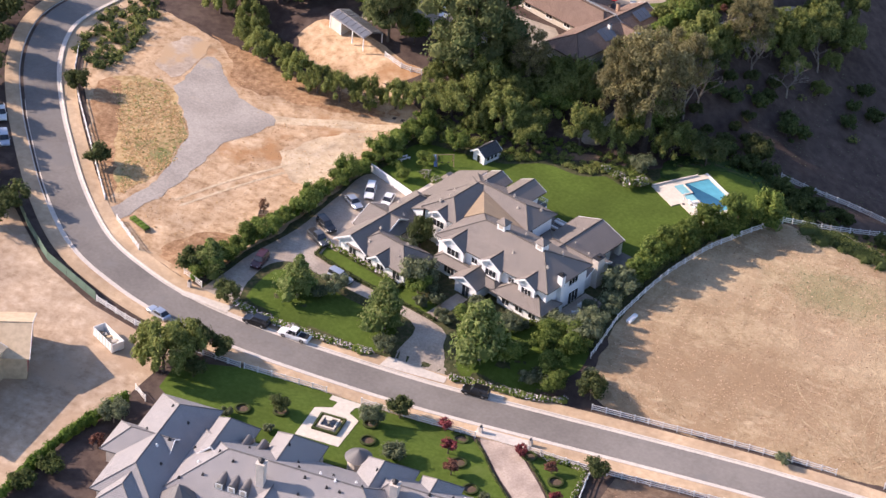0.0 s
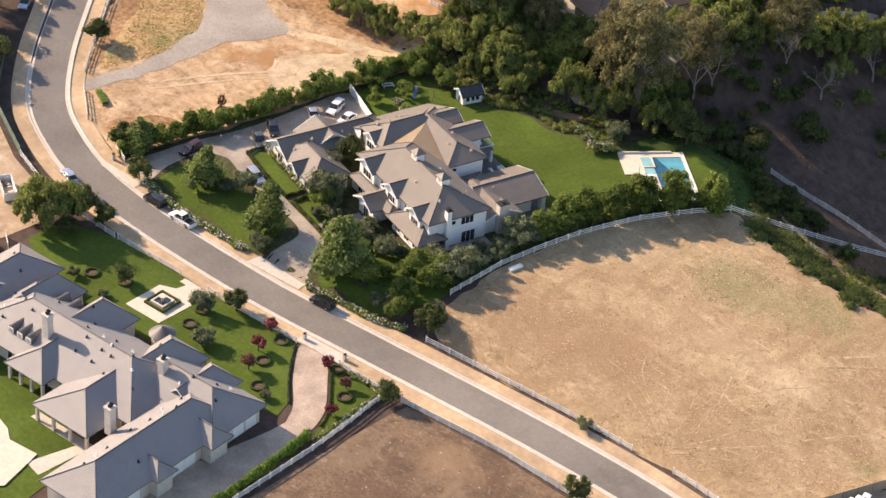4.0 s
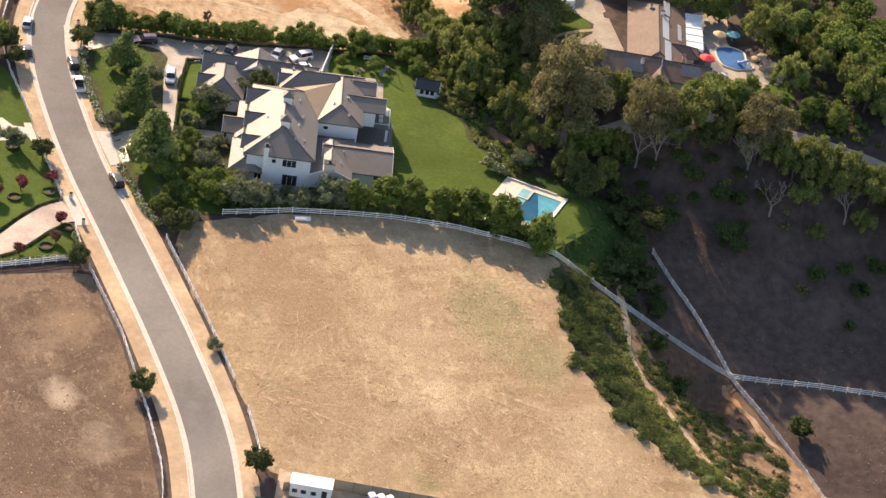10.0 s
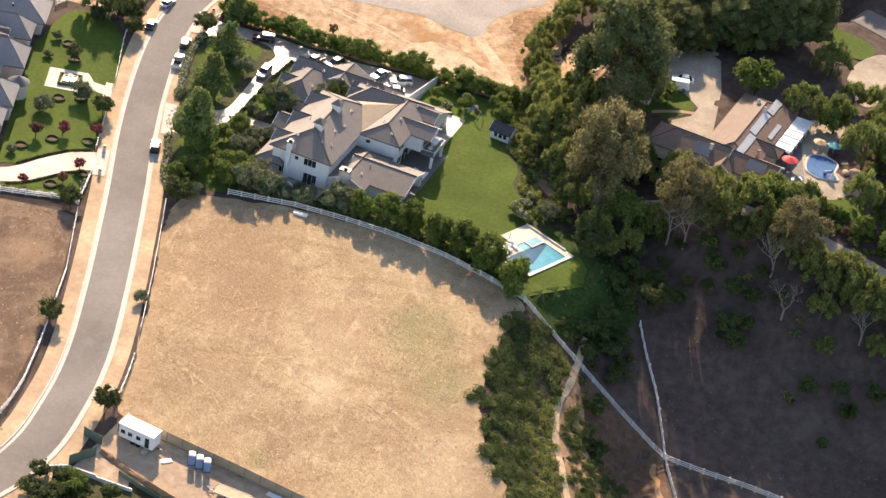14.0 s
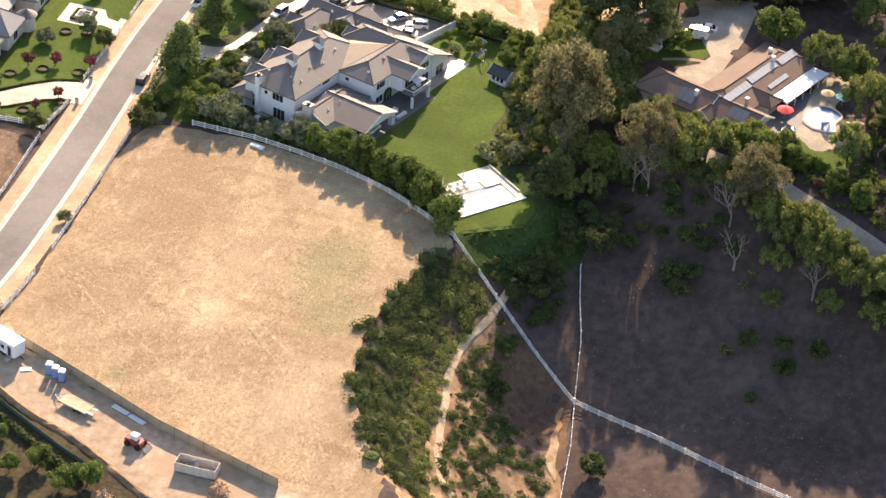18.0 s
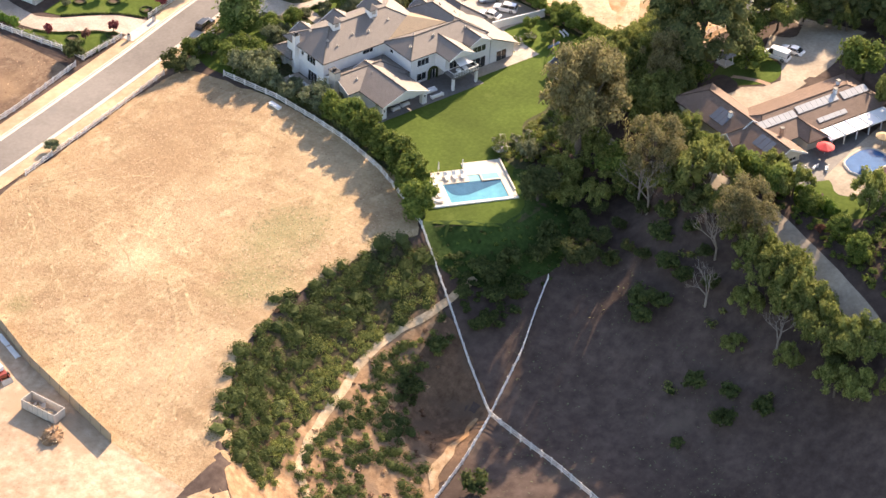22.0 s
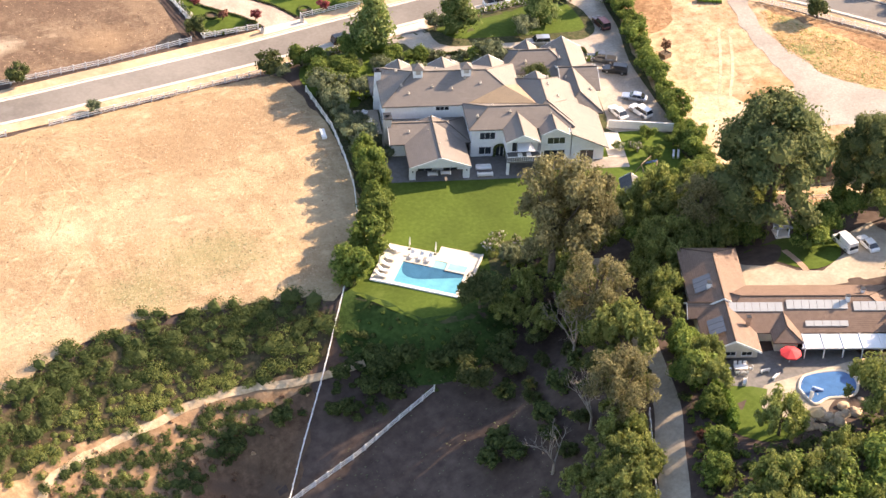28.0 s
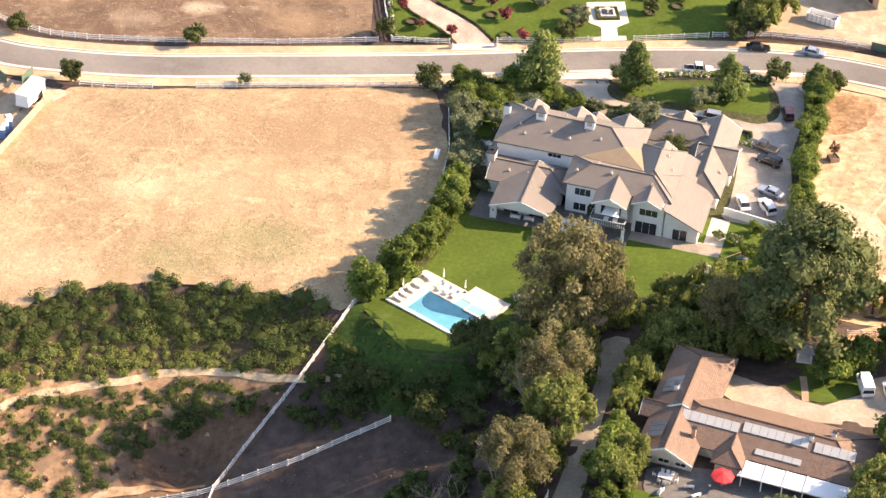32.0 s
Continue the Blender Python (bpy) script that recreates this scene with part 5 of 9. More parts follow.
for u, v in ((-0.3, -0.4), (-9.2, -0.4)):
    cp = part("cupola", bx(u - 0.85, u + 0.85, v - 0.85, v + 0.85, 8.9, 11.35), M["white"], house)
    part("cupola_roof", shell([[(u - 1.1, v - 1.1, 11.35), (u + 1.1, v - 1.1, 11.35), (u, v, 12.25)], [(u + 1.1, v - 1.1, 11.35), (u + 1.1, v + 1.1, 11.35), (u, v, 12.25)],
                               [(u + 1.1, v + 1.1, 11.35), (u - 1.1, v + 1.1, 11.35), (u, v, 12.25)], [(u - 1.1, v + 1.1, 11.35), (u - 1.1, v - 1.1, 11.35), (u, v, 12.25)]], 0.1), M["roof"], cp)
    for s in (-1, 1):
        part("louvre", bx(u - 0.45, u + 0.45, v + s * 0.87 - 0.02, v + s * 0.87 + 0.02, 10.3, 11.15), M["steel"], cp)


def vents(parent, spots, zmat="steel"):
    """Small roof vents: a flashing, a stub pipe and a hood."""
    for u, v, z in spots:
        bm = bx(u - 0.22, u + 0.22, v - 0.22, v + 0.22, z - 0.25, z + 0.08)
        cyl(bm, u, v, z, z + 0.32, 0.10, None, 8)
        cyl(bm, u, v, z + 0.32, z + 0.42, 0.17, 0.10, 8)
        part("roof_vent", bm, M[zmat], parent)


vents(house, [(-12.4, -2.6, 8.95), (-11.2, -4.2, 8.2), (-6.8, -3.0, 8.8), (-3.2, -3.6, 8.5), (-0.6, -1.5, 9.5), (2.2, -2.6, 9.0), (-5.4, 3.0, 8.75), (-12.8, 2.4, 9.0), (0.2, -12.4, 8.3), (6.2, -11.9, 8.7), (3.4, -9.4, 8.5),
              (13.6, -12.6, 8.3), (14.6, -3.2, 8.7), (14.9, -0.8, 8.6), (16.0, -6.2, 7.9), (-7.0, -16.6, 5.3), (-12.0, -11.6, 4.8), (-8.6, -12.0, 5.2), (19.4, 10.6, 5.6), (13.0, 10.4, 5.0), (19.6, 4.0, 5.3), (23.6, 0.6, 4.8), (11.4, 14.6, 4.9), (18.4, 14.8, 5.0)])
# balcony with columns and balustrade
part("balcony_floor", bx(4.6, 10.8, -20.6, -17.6, G + 2.75, G + 3.0), M["slate"], house)
for u in (4.85, 10.55):
    part("column", bx(u - 0.25, u + 0.25, -20.5, -20.0, G - 0.2, G + 2.75, 0.03), M["white"], house)
bal = part("balustrade", bx(4.6, 10.8, -20.62, -20.52, G + 3.95, G + 4.05), M["trim"], house)
for u in (4.62, 10.72):
    part("side_rail", bx(u - 0.04, u + 0.04, -20.55, -17.6, G + 3.95, G + 4.05), M["trim"], bal)
for u in np.linspace(4.7, 10.7, 16):
    part("baluster", bx(u - 0.03, u + 0.03, -20.6, -20.54, G + 3.0, G + 3.95), M["trim"], bal)
# porch piers of the pool wing
for u in (-12.4, -2.7):
    part("pier", bx(u - 0.55, u + 0.55, -21.0, -20.1, G - 0.3, E1 - 0.2), M["white"], house)
    part("lantern", bx(u - 0.09, u + 0.09, -21.1, -21.0, G + 1.7, G + 2.1), M["dark"], house)
part("porch_beam", bx(-12.6, -2.5, -20.9, -20.4, E1 - 0.55, E1 - 0.1), M["white"], house)




# ---- terrace and paths of the white house ----
HM = pose(0, 0, 0, 0, 0, -13.2)


def local_patch(x0, x1, y0, y1, dz, name, mat, label, category):
    c = [HM @ Vector((x, y, 0)) for x, y in ((x0, y0), (x1, y0), (x1, y1), (x0, y1))]
    return drape([(p.x, p.y) for p in c], dz, name, mat, label, category, smooth=False)


local_patch(-16.5, 11.5, -21.6, -13, 0.10, "terrace", M["slate"], "dark slate-paved terrace behind the house", "terrace")
local_patch(11.5, 27.5, -19.4, -16, 0.10, "terrace_east", M["paving"], "paved terrace by the east rooms", "terrace")
local_patch(24.2, 27.5, -16, -8, 0.10, "side_path", M["concrete"], "pale concrete path at the corner of the house", "path")
local_patch(-20.5, -16, -6, 2, 0.10, "west_patio", M["paving"], "small paved patio at the end wall", "patio")
local_patch(-2.3, 0.3, 11, 20.5, 0.10, "entry_walk", M["paving"], "paved entry walk to the front door", "path")

# ---- swimming pool ----
PM = pose(-27.3, -44.9, 0, 0, 0, -36.4)   # long axis along the coping


# ivy round the back door, cloth shade on the balcony
def ivy_arch():
    rng = np.random.default_rng(77)
    cs = []
    for a in np.linspace(0, math.pi, 40):
        for _ in range(16):
            k = rng.uniform(0.75, 1.15)
            cs.append((4.3 + 1.05 * k * math.cos(a), -14.5 - rng.uniform(0, 0.25), G + 1.7 + 1.05 * k * math.sin(a)))
    for s_ in (-1, 1):
        for z in np.linspace(0, 1.7, 20):
            for _ in range(12):
                cs.append((4.3 + s_ * rng.uniform(0.75, 1.2), -14.5 - rng.uniform(0, 0.25), G + z))
    cs = np.array(cs)
    part("ivy", quad_mesh("ivy", leaf_quads(rng, cs, np.tile(np.array((0.0, -1.0, 0.0)), (len(cs), 1)), 0.13), [LEAF["street"]]), None, house, "dark ivy arch round the back door")


ivy_arch()
window(house, 4.3, -14.4, G + 0.05, 1.4, 2.2, "-y", 2, "door")
part("shade_cloth", shell([[(6.4, -20.2, G + 4.9), (9.6, -20.2, G + 4.9), (9.2, -17.7, G + 5.3), (6.8, -17.7, G + 5.3)]], 0.04), M["cushion"], house, "white cloth shade over the balcony")
for u, v in ((7.2, -18.9), (8.8, -18.9)):
    part("chair_cushion", bx(u - 0.4, u + 0.4, v - 0.4, v + 0.4, G + 3.02, G + 3.5, 0.06), M["cushion"], house)
DECK_Z = 1.02
# deck with the basin left open: slabs round the water
pool = thing("swimming_pool", PM, "rectangular turquoise pool with spa and pale stone deck", "pool")
# local axes: x along the long coping, y towards the house
bm = bmesh.new()
for a in ((-6.6, -2.7, -2.0, 8.5), (-2.7, 2.4, 4.4, 8.5), (2.4, 9.8, 6.4, 10.5), (8.2, 9.8, -2.0, 6.4), (-2.7, 8.2, -2.0, -1.65)):
    box(bm, a[0], a[1], a[2], a[3], DECK_Z - 0.5, DECK_Z)
part("deck", bm, M["deck"], pool)
part("coping", bx(-6.6, 9.8, -2.35, -1.95, DECK_Z - 0.7, DECK_Z + 0.06), M["trim"], pool, "white raised coping edge")
part("water", bx(-2.7, 8.2, -1.65, 4.4, DECK_Z - 0.9, DECK_Z - 0.12), M["pool"], pool)
# wavy dark-blue face just above the water stands in for a shadow
bm = bmesh.new()
_dp = spline([(-2.5, 3.6), (-2.2, 4.3), (2.0, 4.34), (6.0, 4.34), (8.1, 4.3), (8.0, 3.3), (6.0, 2.4), (4.0, 1.6), (2.0, 0.8), (0.2, 0.4), (-1.3, 0.8), (-2.2, 2.0), (-2.5, 3.6)], 0.4)[:-1]
bm.faces.new([bm.verts.new((x, y, DECK_Z - 0.112)) for x, y in _dp])
part("shadow_water", bm, M["pool_shadow"], pool, "darker blue shadow shape put into the pool's colour")
part("spa_wall", box(bx(5.0, 8.2, 4.1, 4.4, DECK_Z - 0.4, DECK_Z + 0.1), 4.7, 5.0, 4.1, 6.4, DECK_Z - 0.4, DECK_Z + 0.1), M["deck"], pool)
part("spa_water", bx(5.0, 8.2, 4.4, 6.4, DECK_Z - 0.4, DECK_Z), M["spa"], pool)
part("step", bx(2.4, 4.7, 4.4, 6.4, DECK_Z - 0.5, DECK_Z - 0.08), M["spa"], pool)
part("low_wall", bx(9.6, 9.9, 0.0, 10.4, DECK_Z - 0.3, DECK_Z + 0.3), M["stone"], pool)


def lounger_build():
    ob = thing("sun_lounger", Matrix.Identity(4), "white cushioned sun lounger with raised back on the pool deck", "lounger", "pool loungers")
    part("frame", bx(-0.35, 0.35, -1.0, 0.9, 0.22, 0.30), M["trim"], ob)
    for sx in (-0.3, 0.3):
        for sy in (-0.9, 0.8):
            part("leg", bx(sx - 0.03, sx + 0.03, sy - 0.03, sy + 0.03, 0, 0.22), M["trim"], ob)
    part("mattress", bx(-0.36, 0.36, -1.0, 0.3, 0.30, 0.44, 0.04), M["cushion"], ob)
    b = part("backrest", bx(-0.36, 0.36, 0, 0.85, -0.06, 0.08, 0.04), M["cushion"], ob)
    b.matrix_local = pose(0, 0.3, 0.38, 40)
    part("pillow", bx(-0.22, 0.22, 0.62, 0.8, 0.82, 0.94, 0.03), M["cushion"], ob)
    return ob


L0 = lounger_build()
_spots = [(-5.0, -1.0, 90), (-5.0, 0.5, 90), (-5.0, 2.2, 86), (-5.0, 4.0, 92), (-1.6, 6.2, 4), (0.0, 6.2, 0), (1.5, 6.2, -4), (-5.2, 6.8, 80)]
for i, (x, y, r) in enumerate(_spots):
    m = PM @ pose(x, y, DECK_Z, 0, 0, r)
    if i == 0:
        L0.matrix_world = m
    else:
        copy_thing(L0, m)
for x, y in ((-2.6, 8.0), (2.0, 8.0), (-6.0, 1.4)):
    p = PM @ Vector((x, y, DECK_Z))
    ob = thing("umbrella", Matrix.Translation(p), "closed white pool umbrella on a pole", "umbrella", "closed pool umbrellas")
    part("pole", cyl(bmesh.new(), 0, 0, 0, 2.5, 0.03, None, 6), M["trim"], ob)
    part("folded_canopy", cyl(bmesh.new(), 0, 0, 1.0, 2.6, 0.17, 0.05, 8), M["cushion"], ob)
    part("base", cyl(bmesh.new(), 0, 0, 0, 0.1, 0.3, 0.26, 12), M["dark"], ob)

# ---- playhouse, swing, garden wall ----
ph = thing("playhouse", pose(18.6, -33.4, ground_z(18.6, -33.4), 0, 0, -108), "little white playhouse with dark gabled roof on the lawn", "playhouse")
part("wall", bx(-2.1, 2.1, -1.5, 1.5, -0.3, 2.0), M["white"], ph)
roof(ph, -2.5, 2.5, -1.95, 1.95, 2.0, 3.3, "x", "gg", M["roof_dark"], M["white"], over=0.35)
for x in (-1.0, 0.1, 1.1):
    window(ph, x, -1.5, 0.7, 0.8, 0.9, "-y", 1)
window(ph, -2.1, 0, 0.05, 0.8, 1.6, "-x", 1, "door")
part("porch_rail", bx(2.1, 2.9, -1.4, -1.3, 0.3, 0.9), M["trim"], ph)
part("porch_floor", bx(2.1, 3.0, -1.4, 1.4, -0.3, 0.12), M["wood"], ph)
wl = thing("garden_wall", pose(0, 0, 0), "white rendered wall across the end of the motor court", "wall")
for (x0, y0), (x1, y1) in (((23.8, -12.2), (35.3, -16.9)),):
    d = math.hypot(x1 - x0, y1 - y0)
    w = part("wall", bx(0, d, -0.12, 0.12, -0.4, 1.75), M["white"], wl)
    w.matrix_local = Matrix.Translation((x0, y0, 0.7)) @ Matrix.Rotation(math.atan2(y1 - y0, x1 - x0), 4, "Z")
    c = part("coping", bx(-0.05, d + 0.05, -0.18, 0.18, 1.75, 1.85), M["trim"], wl)
    c.matrix_local = w.matrix_local
sw = thing("swing_set", pose(24.4, -27.0, ground_z(24.4, -27.0), 0, 0, 35), "wooden swing set with a blue slide on the lawn", "swing set")
for x in (-1.6, 1.6):
    for s in (-1, 1):
        part("leg", tube(bmesh.new(), (x, s * 1.1, 0), (x, 0, 2.3), 0.07, 0.06, 6), M["wood"], sw)
part("beam", tube(bmesh.new(), (-1.8, 0, 2.3), (1.8, 0, 2.3), 0.07, 0.07, 6), M["wood"], sw)
for x in (-0.7, 0.6):
    part("seat", bx(x - 0.25, x + 0.25, -0.1, 0.1, 0.5, 0.54), M["dark"], sw)
    part("chain", tube(bmesh.new(), (x, 0, 0.52), (x, 0, 2.3), 0.012, 0.012, 4), M["dark"], sw)
s_ = part("slide", box(box(bx(-0.28, 0.28, 0, 2.6, 0, 0.05), -0.32, -0.26, 0, 2.6, 0, 0.2), 0.26, 0.32, 0, 2.6, 0, 0.2), M["toilet_blue"], sw)
s_.matrix_local = pose(2.0, -1.2, 1.55, -33)
part("slide_ladder", bx(1.75, 2.25, -1.35, -1.2, 0, 1.6), M["wood"], sw)


def sofa(x, y, r, w=2.0, label="white cushioned outdoor sofa on the terrace"):
    ob = thing("outdoor_sofa", HM @ pose(x, y, G + 0.12, 0, 0, r), label, "sofa", "terrace sofas")
    part("seat", bx(-w / 2, w / 2, -0.4, 0.4, 0.15, 0.45, 0.04), M["cushion"], ob)
    part("back", bx(-w / 2, w / 2, 0.3, 0.5, 0.3, 0.85, 0.04), M["cushion"], ob)
    for s in (-1, 1):
        part("arm", bx(s * w / 2 - 0.1, s * w / 2 + 0.1, -0.4, 0.5, 0.1, 0.62, 0.03), M["cushion"], ob)
    part("base", bx(-w / 2, w / 2, -0.38, 0.45, 0, 0.15), M["wood"], ob)


sofa(0.8, -18.4, 0, 2.6)
sofa(0.8, -20.4, 180, 2.6)
sofa(-17.8, -2.6, 90, 1.8, "white cushioned outdoor sofa on the small end patio")
sofa(-18.6, 0.4, 60, 1.2, "white cushioned outdoor armchair on the small end patio")
sofa(-8.6, -19.6, 180, 1.6)
sofa(-6.2, -19.4, 180, 1.6)
board = thing("white_board", pose(-27.4, 0.6, ground_z(-27.4, 0.6), 0, 0, 82), "white rectangular trough lying beside the field fence", "trough")
part("trough_body", bx(-1.4, 1.4, -0.4, 0.4, 0, 0.45, 0.03), M["trim"], board)
part("trough_lid", bx(-1.45, 1.45, -0.44, 0.44, 0.45, 0.5), M["trim"], board)


# ---- fences ----
def along(line, gap):
    """Points at even gaps along a line of corners, with the heading at each."""
    p = np.array(line, float)
    d = np.r_[0, np.cumsum(np.linalg.norm(np.diff(p, axis=0), axis=1))]
    n = max(2, int(round(d[-1] / gap)) + 1)
    s = np.linspace(0, d[-1], n)
    return np.stack([np.interp(s, d, p[:, 0]), np.interp(s, d, p[:, 1])], 1)


POST_ME = mesh_of("post", box(bx(-0.075, 0.075, -0.075, 0.075, -0.5, 1.32, 0.0), -0.095, 0.095, -0.095, 0.095, 1.32, 1.38), M["fence"])
RAIL_ME = mesh_of("rail", bx(0, 1, -0.025, 0.025, -0.075, 0.075), M["fence"])


def rail_fence(line, label="white three-rail vinyl ranch fence", gap=2.44, rails=3):
    pts = along(line, gap)
    base = thing("fence", pose(pts[0][0], pts[0][1], ground_z(*pts[0])), label, "fence", "white rail fences")
    o = Vector(base.location)
    zs = height(pts[:, 0], pts[:, 1])
    for i, (p, z) in enumerate(zip(pts, zs)):
        e = pts[min(i + 1, len(pts) - 1)] - pts[max(i - 1, 0)]
        ob = part("post", POST_ME, None, base)
        ob.matrix_local = Matrix.Translation(Vector((*p, z)) - o) @ Matrix.Rotation(math.atan2(e[1], e[0]), 4, "Z")
        if i + 1 < len(pts):
            a, b = Vector((*p, z)), Vector((*pts[i + 1], zs[i + 1]))
            d = b - a
            turn = d.to_track_quat("X", "Z").to_matrix().to_4x4() @ Matrix.Diagonal((d.length, 1, 1, 1))
            for k in range(rails):
                r = part("rail", RAIL_ME, None, base)
                r.matrix_local = Matrix.Translation(a - o + Vector((0, 0, 0.35 + 0.4 * k))) @ turn
    return base


def screen_fence(line, tall, mat, label, gap=3.0):
    pts = along(line, gap)
    base = thing("screen_fence", pose(pts[0][0], pts[0][1], ground_z(*pts[0])), label, "fence", "screen fences")
    o = Vector(base.location)
    zs = height(pts[:, 0], pts[:, 1])
    post = mesh_of("post", cyl(bmesh.new(), 0, 0, -0.4, tall + 0.05, 0.04, None, 6), M["dark"])
    panel = mesh_of("panel", bx(0, 1, -0.015, 0.015, 0.0, tall), mat)
    for i, (p, z) in enumerate(zip(pts, zs)):
        part("post", post, None, base).location = Vector((*p, z)) - o
        if i + 1 < len(pts):
            a, b = Vector((*p, z)), Vector((*pts[i + 1], zs[i + 1]))
            d = b - a
            r = part("panel", panel, None, base)
            r.matrix_local = Matrix.Translation(a - o) @ d.to_track_quat("X", "Z").to_matrix().to_4x4() @ Matrix.Diagonal((d.length, 1, 1, 1))
    return base


def offset_line(x0, x1, off):
    """The street's centre line between two x, moved sideways."""
    p = ROAD[(ROAD[:, 0] >= x0) & (ROAD[:, 0] <= x1)]
    t = np.gradient(p, axis=0)
    n = np.stack([-t[:, 1], t[:, 0]], 1) / np.linalg.norm(t, axis=1)[:, None]
    return p + n * off


rail_fence(offset_line(-75, -32, -7.7), "white three-rail fence between street and field")
rail_fence(offset_line(-95, -81, -7.9), "white three-rail fence between street and field past the gate gap")
rail_fence([(-25.8, 15.3), (-25.2, 2), (-26.2, -8), (-27.6, -17), (-30.8, -28), (-35, -37), (-39.2, -44.6), (-47.2, -57.6), (-54, -68), (-58.9, -76.2)], "white three-rail fence from the street down to the valley", gap=2.6)
rail_fence([(-31.6, -67.6), (-38, -69.8), (-46, -73), (-58.9, -76.4)], "white rail fence climbing out of the valley")
rail_fence([(-58.9, -76.4), (-70, -79.5), (-85, -82.5), (-104, -85)], "white rail fence along the valley floor")
rail_fence([(-58.9, -76.4), (-61.5, -92), (-66, -110), (-70, -130)], "white rail fence crossing the shaded slope")
rail_fence([(24.3, 49.2), (9.4, 46.9)], "white rail fence in front of the neighbour's lawn")
rail_fence([(3.0, 46.2), (-17.4, 43.7)], "white rail fence in front of the neighbour's lawn, by the drive")
rail_fence([(-26.6, 42.2), (-37.7, 41.6)], "short white rail fence beside the winding drive")
rail_fence([(-37.9, 41.8), (-39.6, 51), (-41, 61), (-42.6, 80), (-44, 100)], "white rail fence between the drive and the brown lot")
rail_fence([(-40.5, 41), (-60, 37.6), (-83, 35.8), (-95, 35.4), (-103, 36.2), (-112, 39.5), (-122, 48)], "white rail fence round the brown lot")
rail_fence([(72.1, 20.1), (78.6, 12.9), (85.7, 5), (95.9, -6.3), (102.2, -14.2), (106.4, -22)], "white rail fence beside the weedy lot")
rail_fence([(66.6, 24.4), (58.2, 30)], "short white rail fence at the lot entrance")
rail_fence([(47.5, 31.5), (42.8, 33.2)], "short white rail fence by the hedge")
rail_fence([(55.6, 47.4), (47, 49.4), (36.5, 50.4), (25, 49.4)], "white rail fence in front of the construction yard")
rail_fence([(36.2, 64.8), (33.2, 66.5)], "short white garden gate fence")
rail_fence([(50.6, -50.6), (45.3, -48.9), (41.5, -49.4)], "white corral rail fence")
screen_fence([(59.8, -41.6), (68, -45), (76.3, -50.2)], 1.7, M["dark"], "dark cloth screen round the corral")
screen_fence([(86, 29), (78, 36), (70, 41.9), (56, 47.2)], 1.8, M["green_screen"], "green mesh screen fence along the construction yard")
screen_fence([(-100.5, 11.5), (-105.5, -4.5), (-110.5, -19.5), (-115.6, -43.5)], 2.0, M["tan_screen"], "tan cloth screen fence at the end of the field")
screen_fence([(-104.5, 22), (-105.9, 18.6)], 1.9, M["green_screen"], "dark green screen panel at the yard gate")
screen_fence([(-112.4, 22.3), (-108.8, 18.8)], 1.9, M["green_screen"], "dark green screen panel beside the yard gate")
screen_fence([(-101, 13), (-101.6, 17)], 1.9, M["tan_screen"], "tan cloth screen at the yard gate")


# ---- slate-roofed house across the street ----
nb = thing("house", pose(0, 72, 0, 0, 0, 7), "sprawling beige stone house with slate-grey hipped roofs", "house")
N_, S_ = M["roof_n"], M["stone"]
NG, NE = -0.3, 3.3
wall_box(nb, -17, 17, -3.0, 12.0, NG - 0.4, NE - 0.1, S_)
roof(nb, -20, 19, -4.0, 13.0, NE, 8.0, "x", "hh", N_, S_)
wall_box(nb, -31, -13, -5.2, 6.2, NG - 0.4, NE - 0.1, S_)
roof(nb, -32, -9, -6.1, 7.0, NE, 7.2, "x", "hh", N_, S_)
wall_box(nb, -30.6, -20, 4, 31, NG - 0.4, NE - 0.1, S_)
roof(nb, -31.6, -19.2, -1.0, 32, NE, 7.2, "y", "hh", N_, S_)
wall_box(nb, 18.8, 28.2, -8.4, 16.5, NG - 0.4, NE - 0.1, S_)
roof(nb, 18, 29, -9.4, 17.4, NE, 6.5, "y", "hh", N_, S_)
wall_box(nb, 24, 31.2, 0.8, 7.2, NG - 0.4, NE - 0.1, S_)
roof(nb, 20.5, 32, 0, 8, NE, 6.2, "x", "gh", N_, S_)
for x, w, y0, zt in ((14.3, 7.6, -7.6, 6.9), (3.2, 9.0, -8.2, 7.3), (-12.4, 9.2, -8.6, 7.1), (-21.4, 7.2, -7.8, 6.4)):
    wall_box(nb, x - w / 2 + 0.6, x + w / 2 - 0.6, y0 + 0.7, -2, NG - 0.4, NE - 0.1, S_)
    roof(nb, x - w / 2, x + w / 2, y0, 4.0, NE, zt, "y", "hg", N_, S_)
for x, w, y1, zt in ((-11.0, 12.5, 20.0, 6.4), (1.8, 9.0, 15.6, 6.2), (23.6, 7.0, 20.0, 5.6)):
    roof(nb, x - w / 2, x + w / 2, 6.0, y1, NE, zt, "y", "gh", N_, S_)
    for k in range(4):
        cx = x - w / 2 + 0.7 + k * (w - 1.4) / 3
        part("column", bx(cx - 0.25, cx + 0.25, y1 - 1.0, y1 - 0.5, NG - 0.3, NE - 0.15, 0.03), S_, nb)
    part("porch_beam", bx(x - w / 2 + 0.4, x + w / 2 - 0.4, y1 - 0.95, y1 - 0.55, NE - 0.5, NE - 0.12), S_, nb)
roof(nb, -33.4, -27.5, 3.5, 8.5, NE, 5.4, "x", "hg", N_, S_)
wall_box(nb, -32.6, -30, 4.1, 7.9, NG - 0.4, NE - 0.1, S_)
roof(nb, -32.8, -27.5, 15.5, 20.0, NE, 5.2, "x", "hg", N_, S_)
wall_box(nb, -32.2, -30, 16.1, 19.4, NG - 0.4, NE - 0.1, S_)
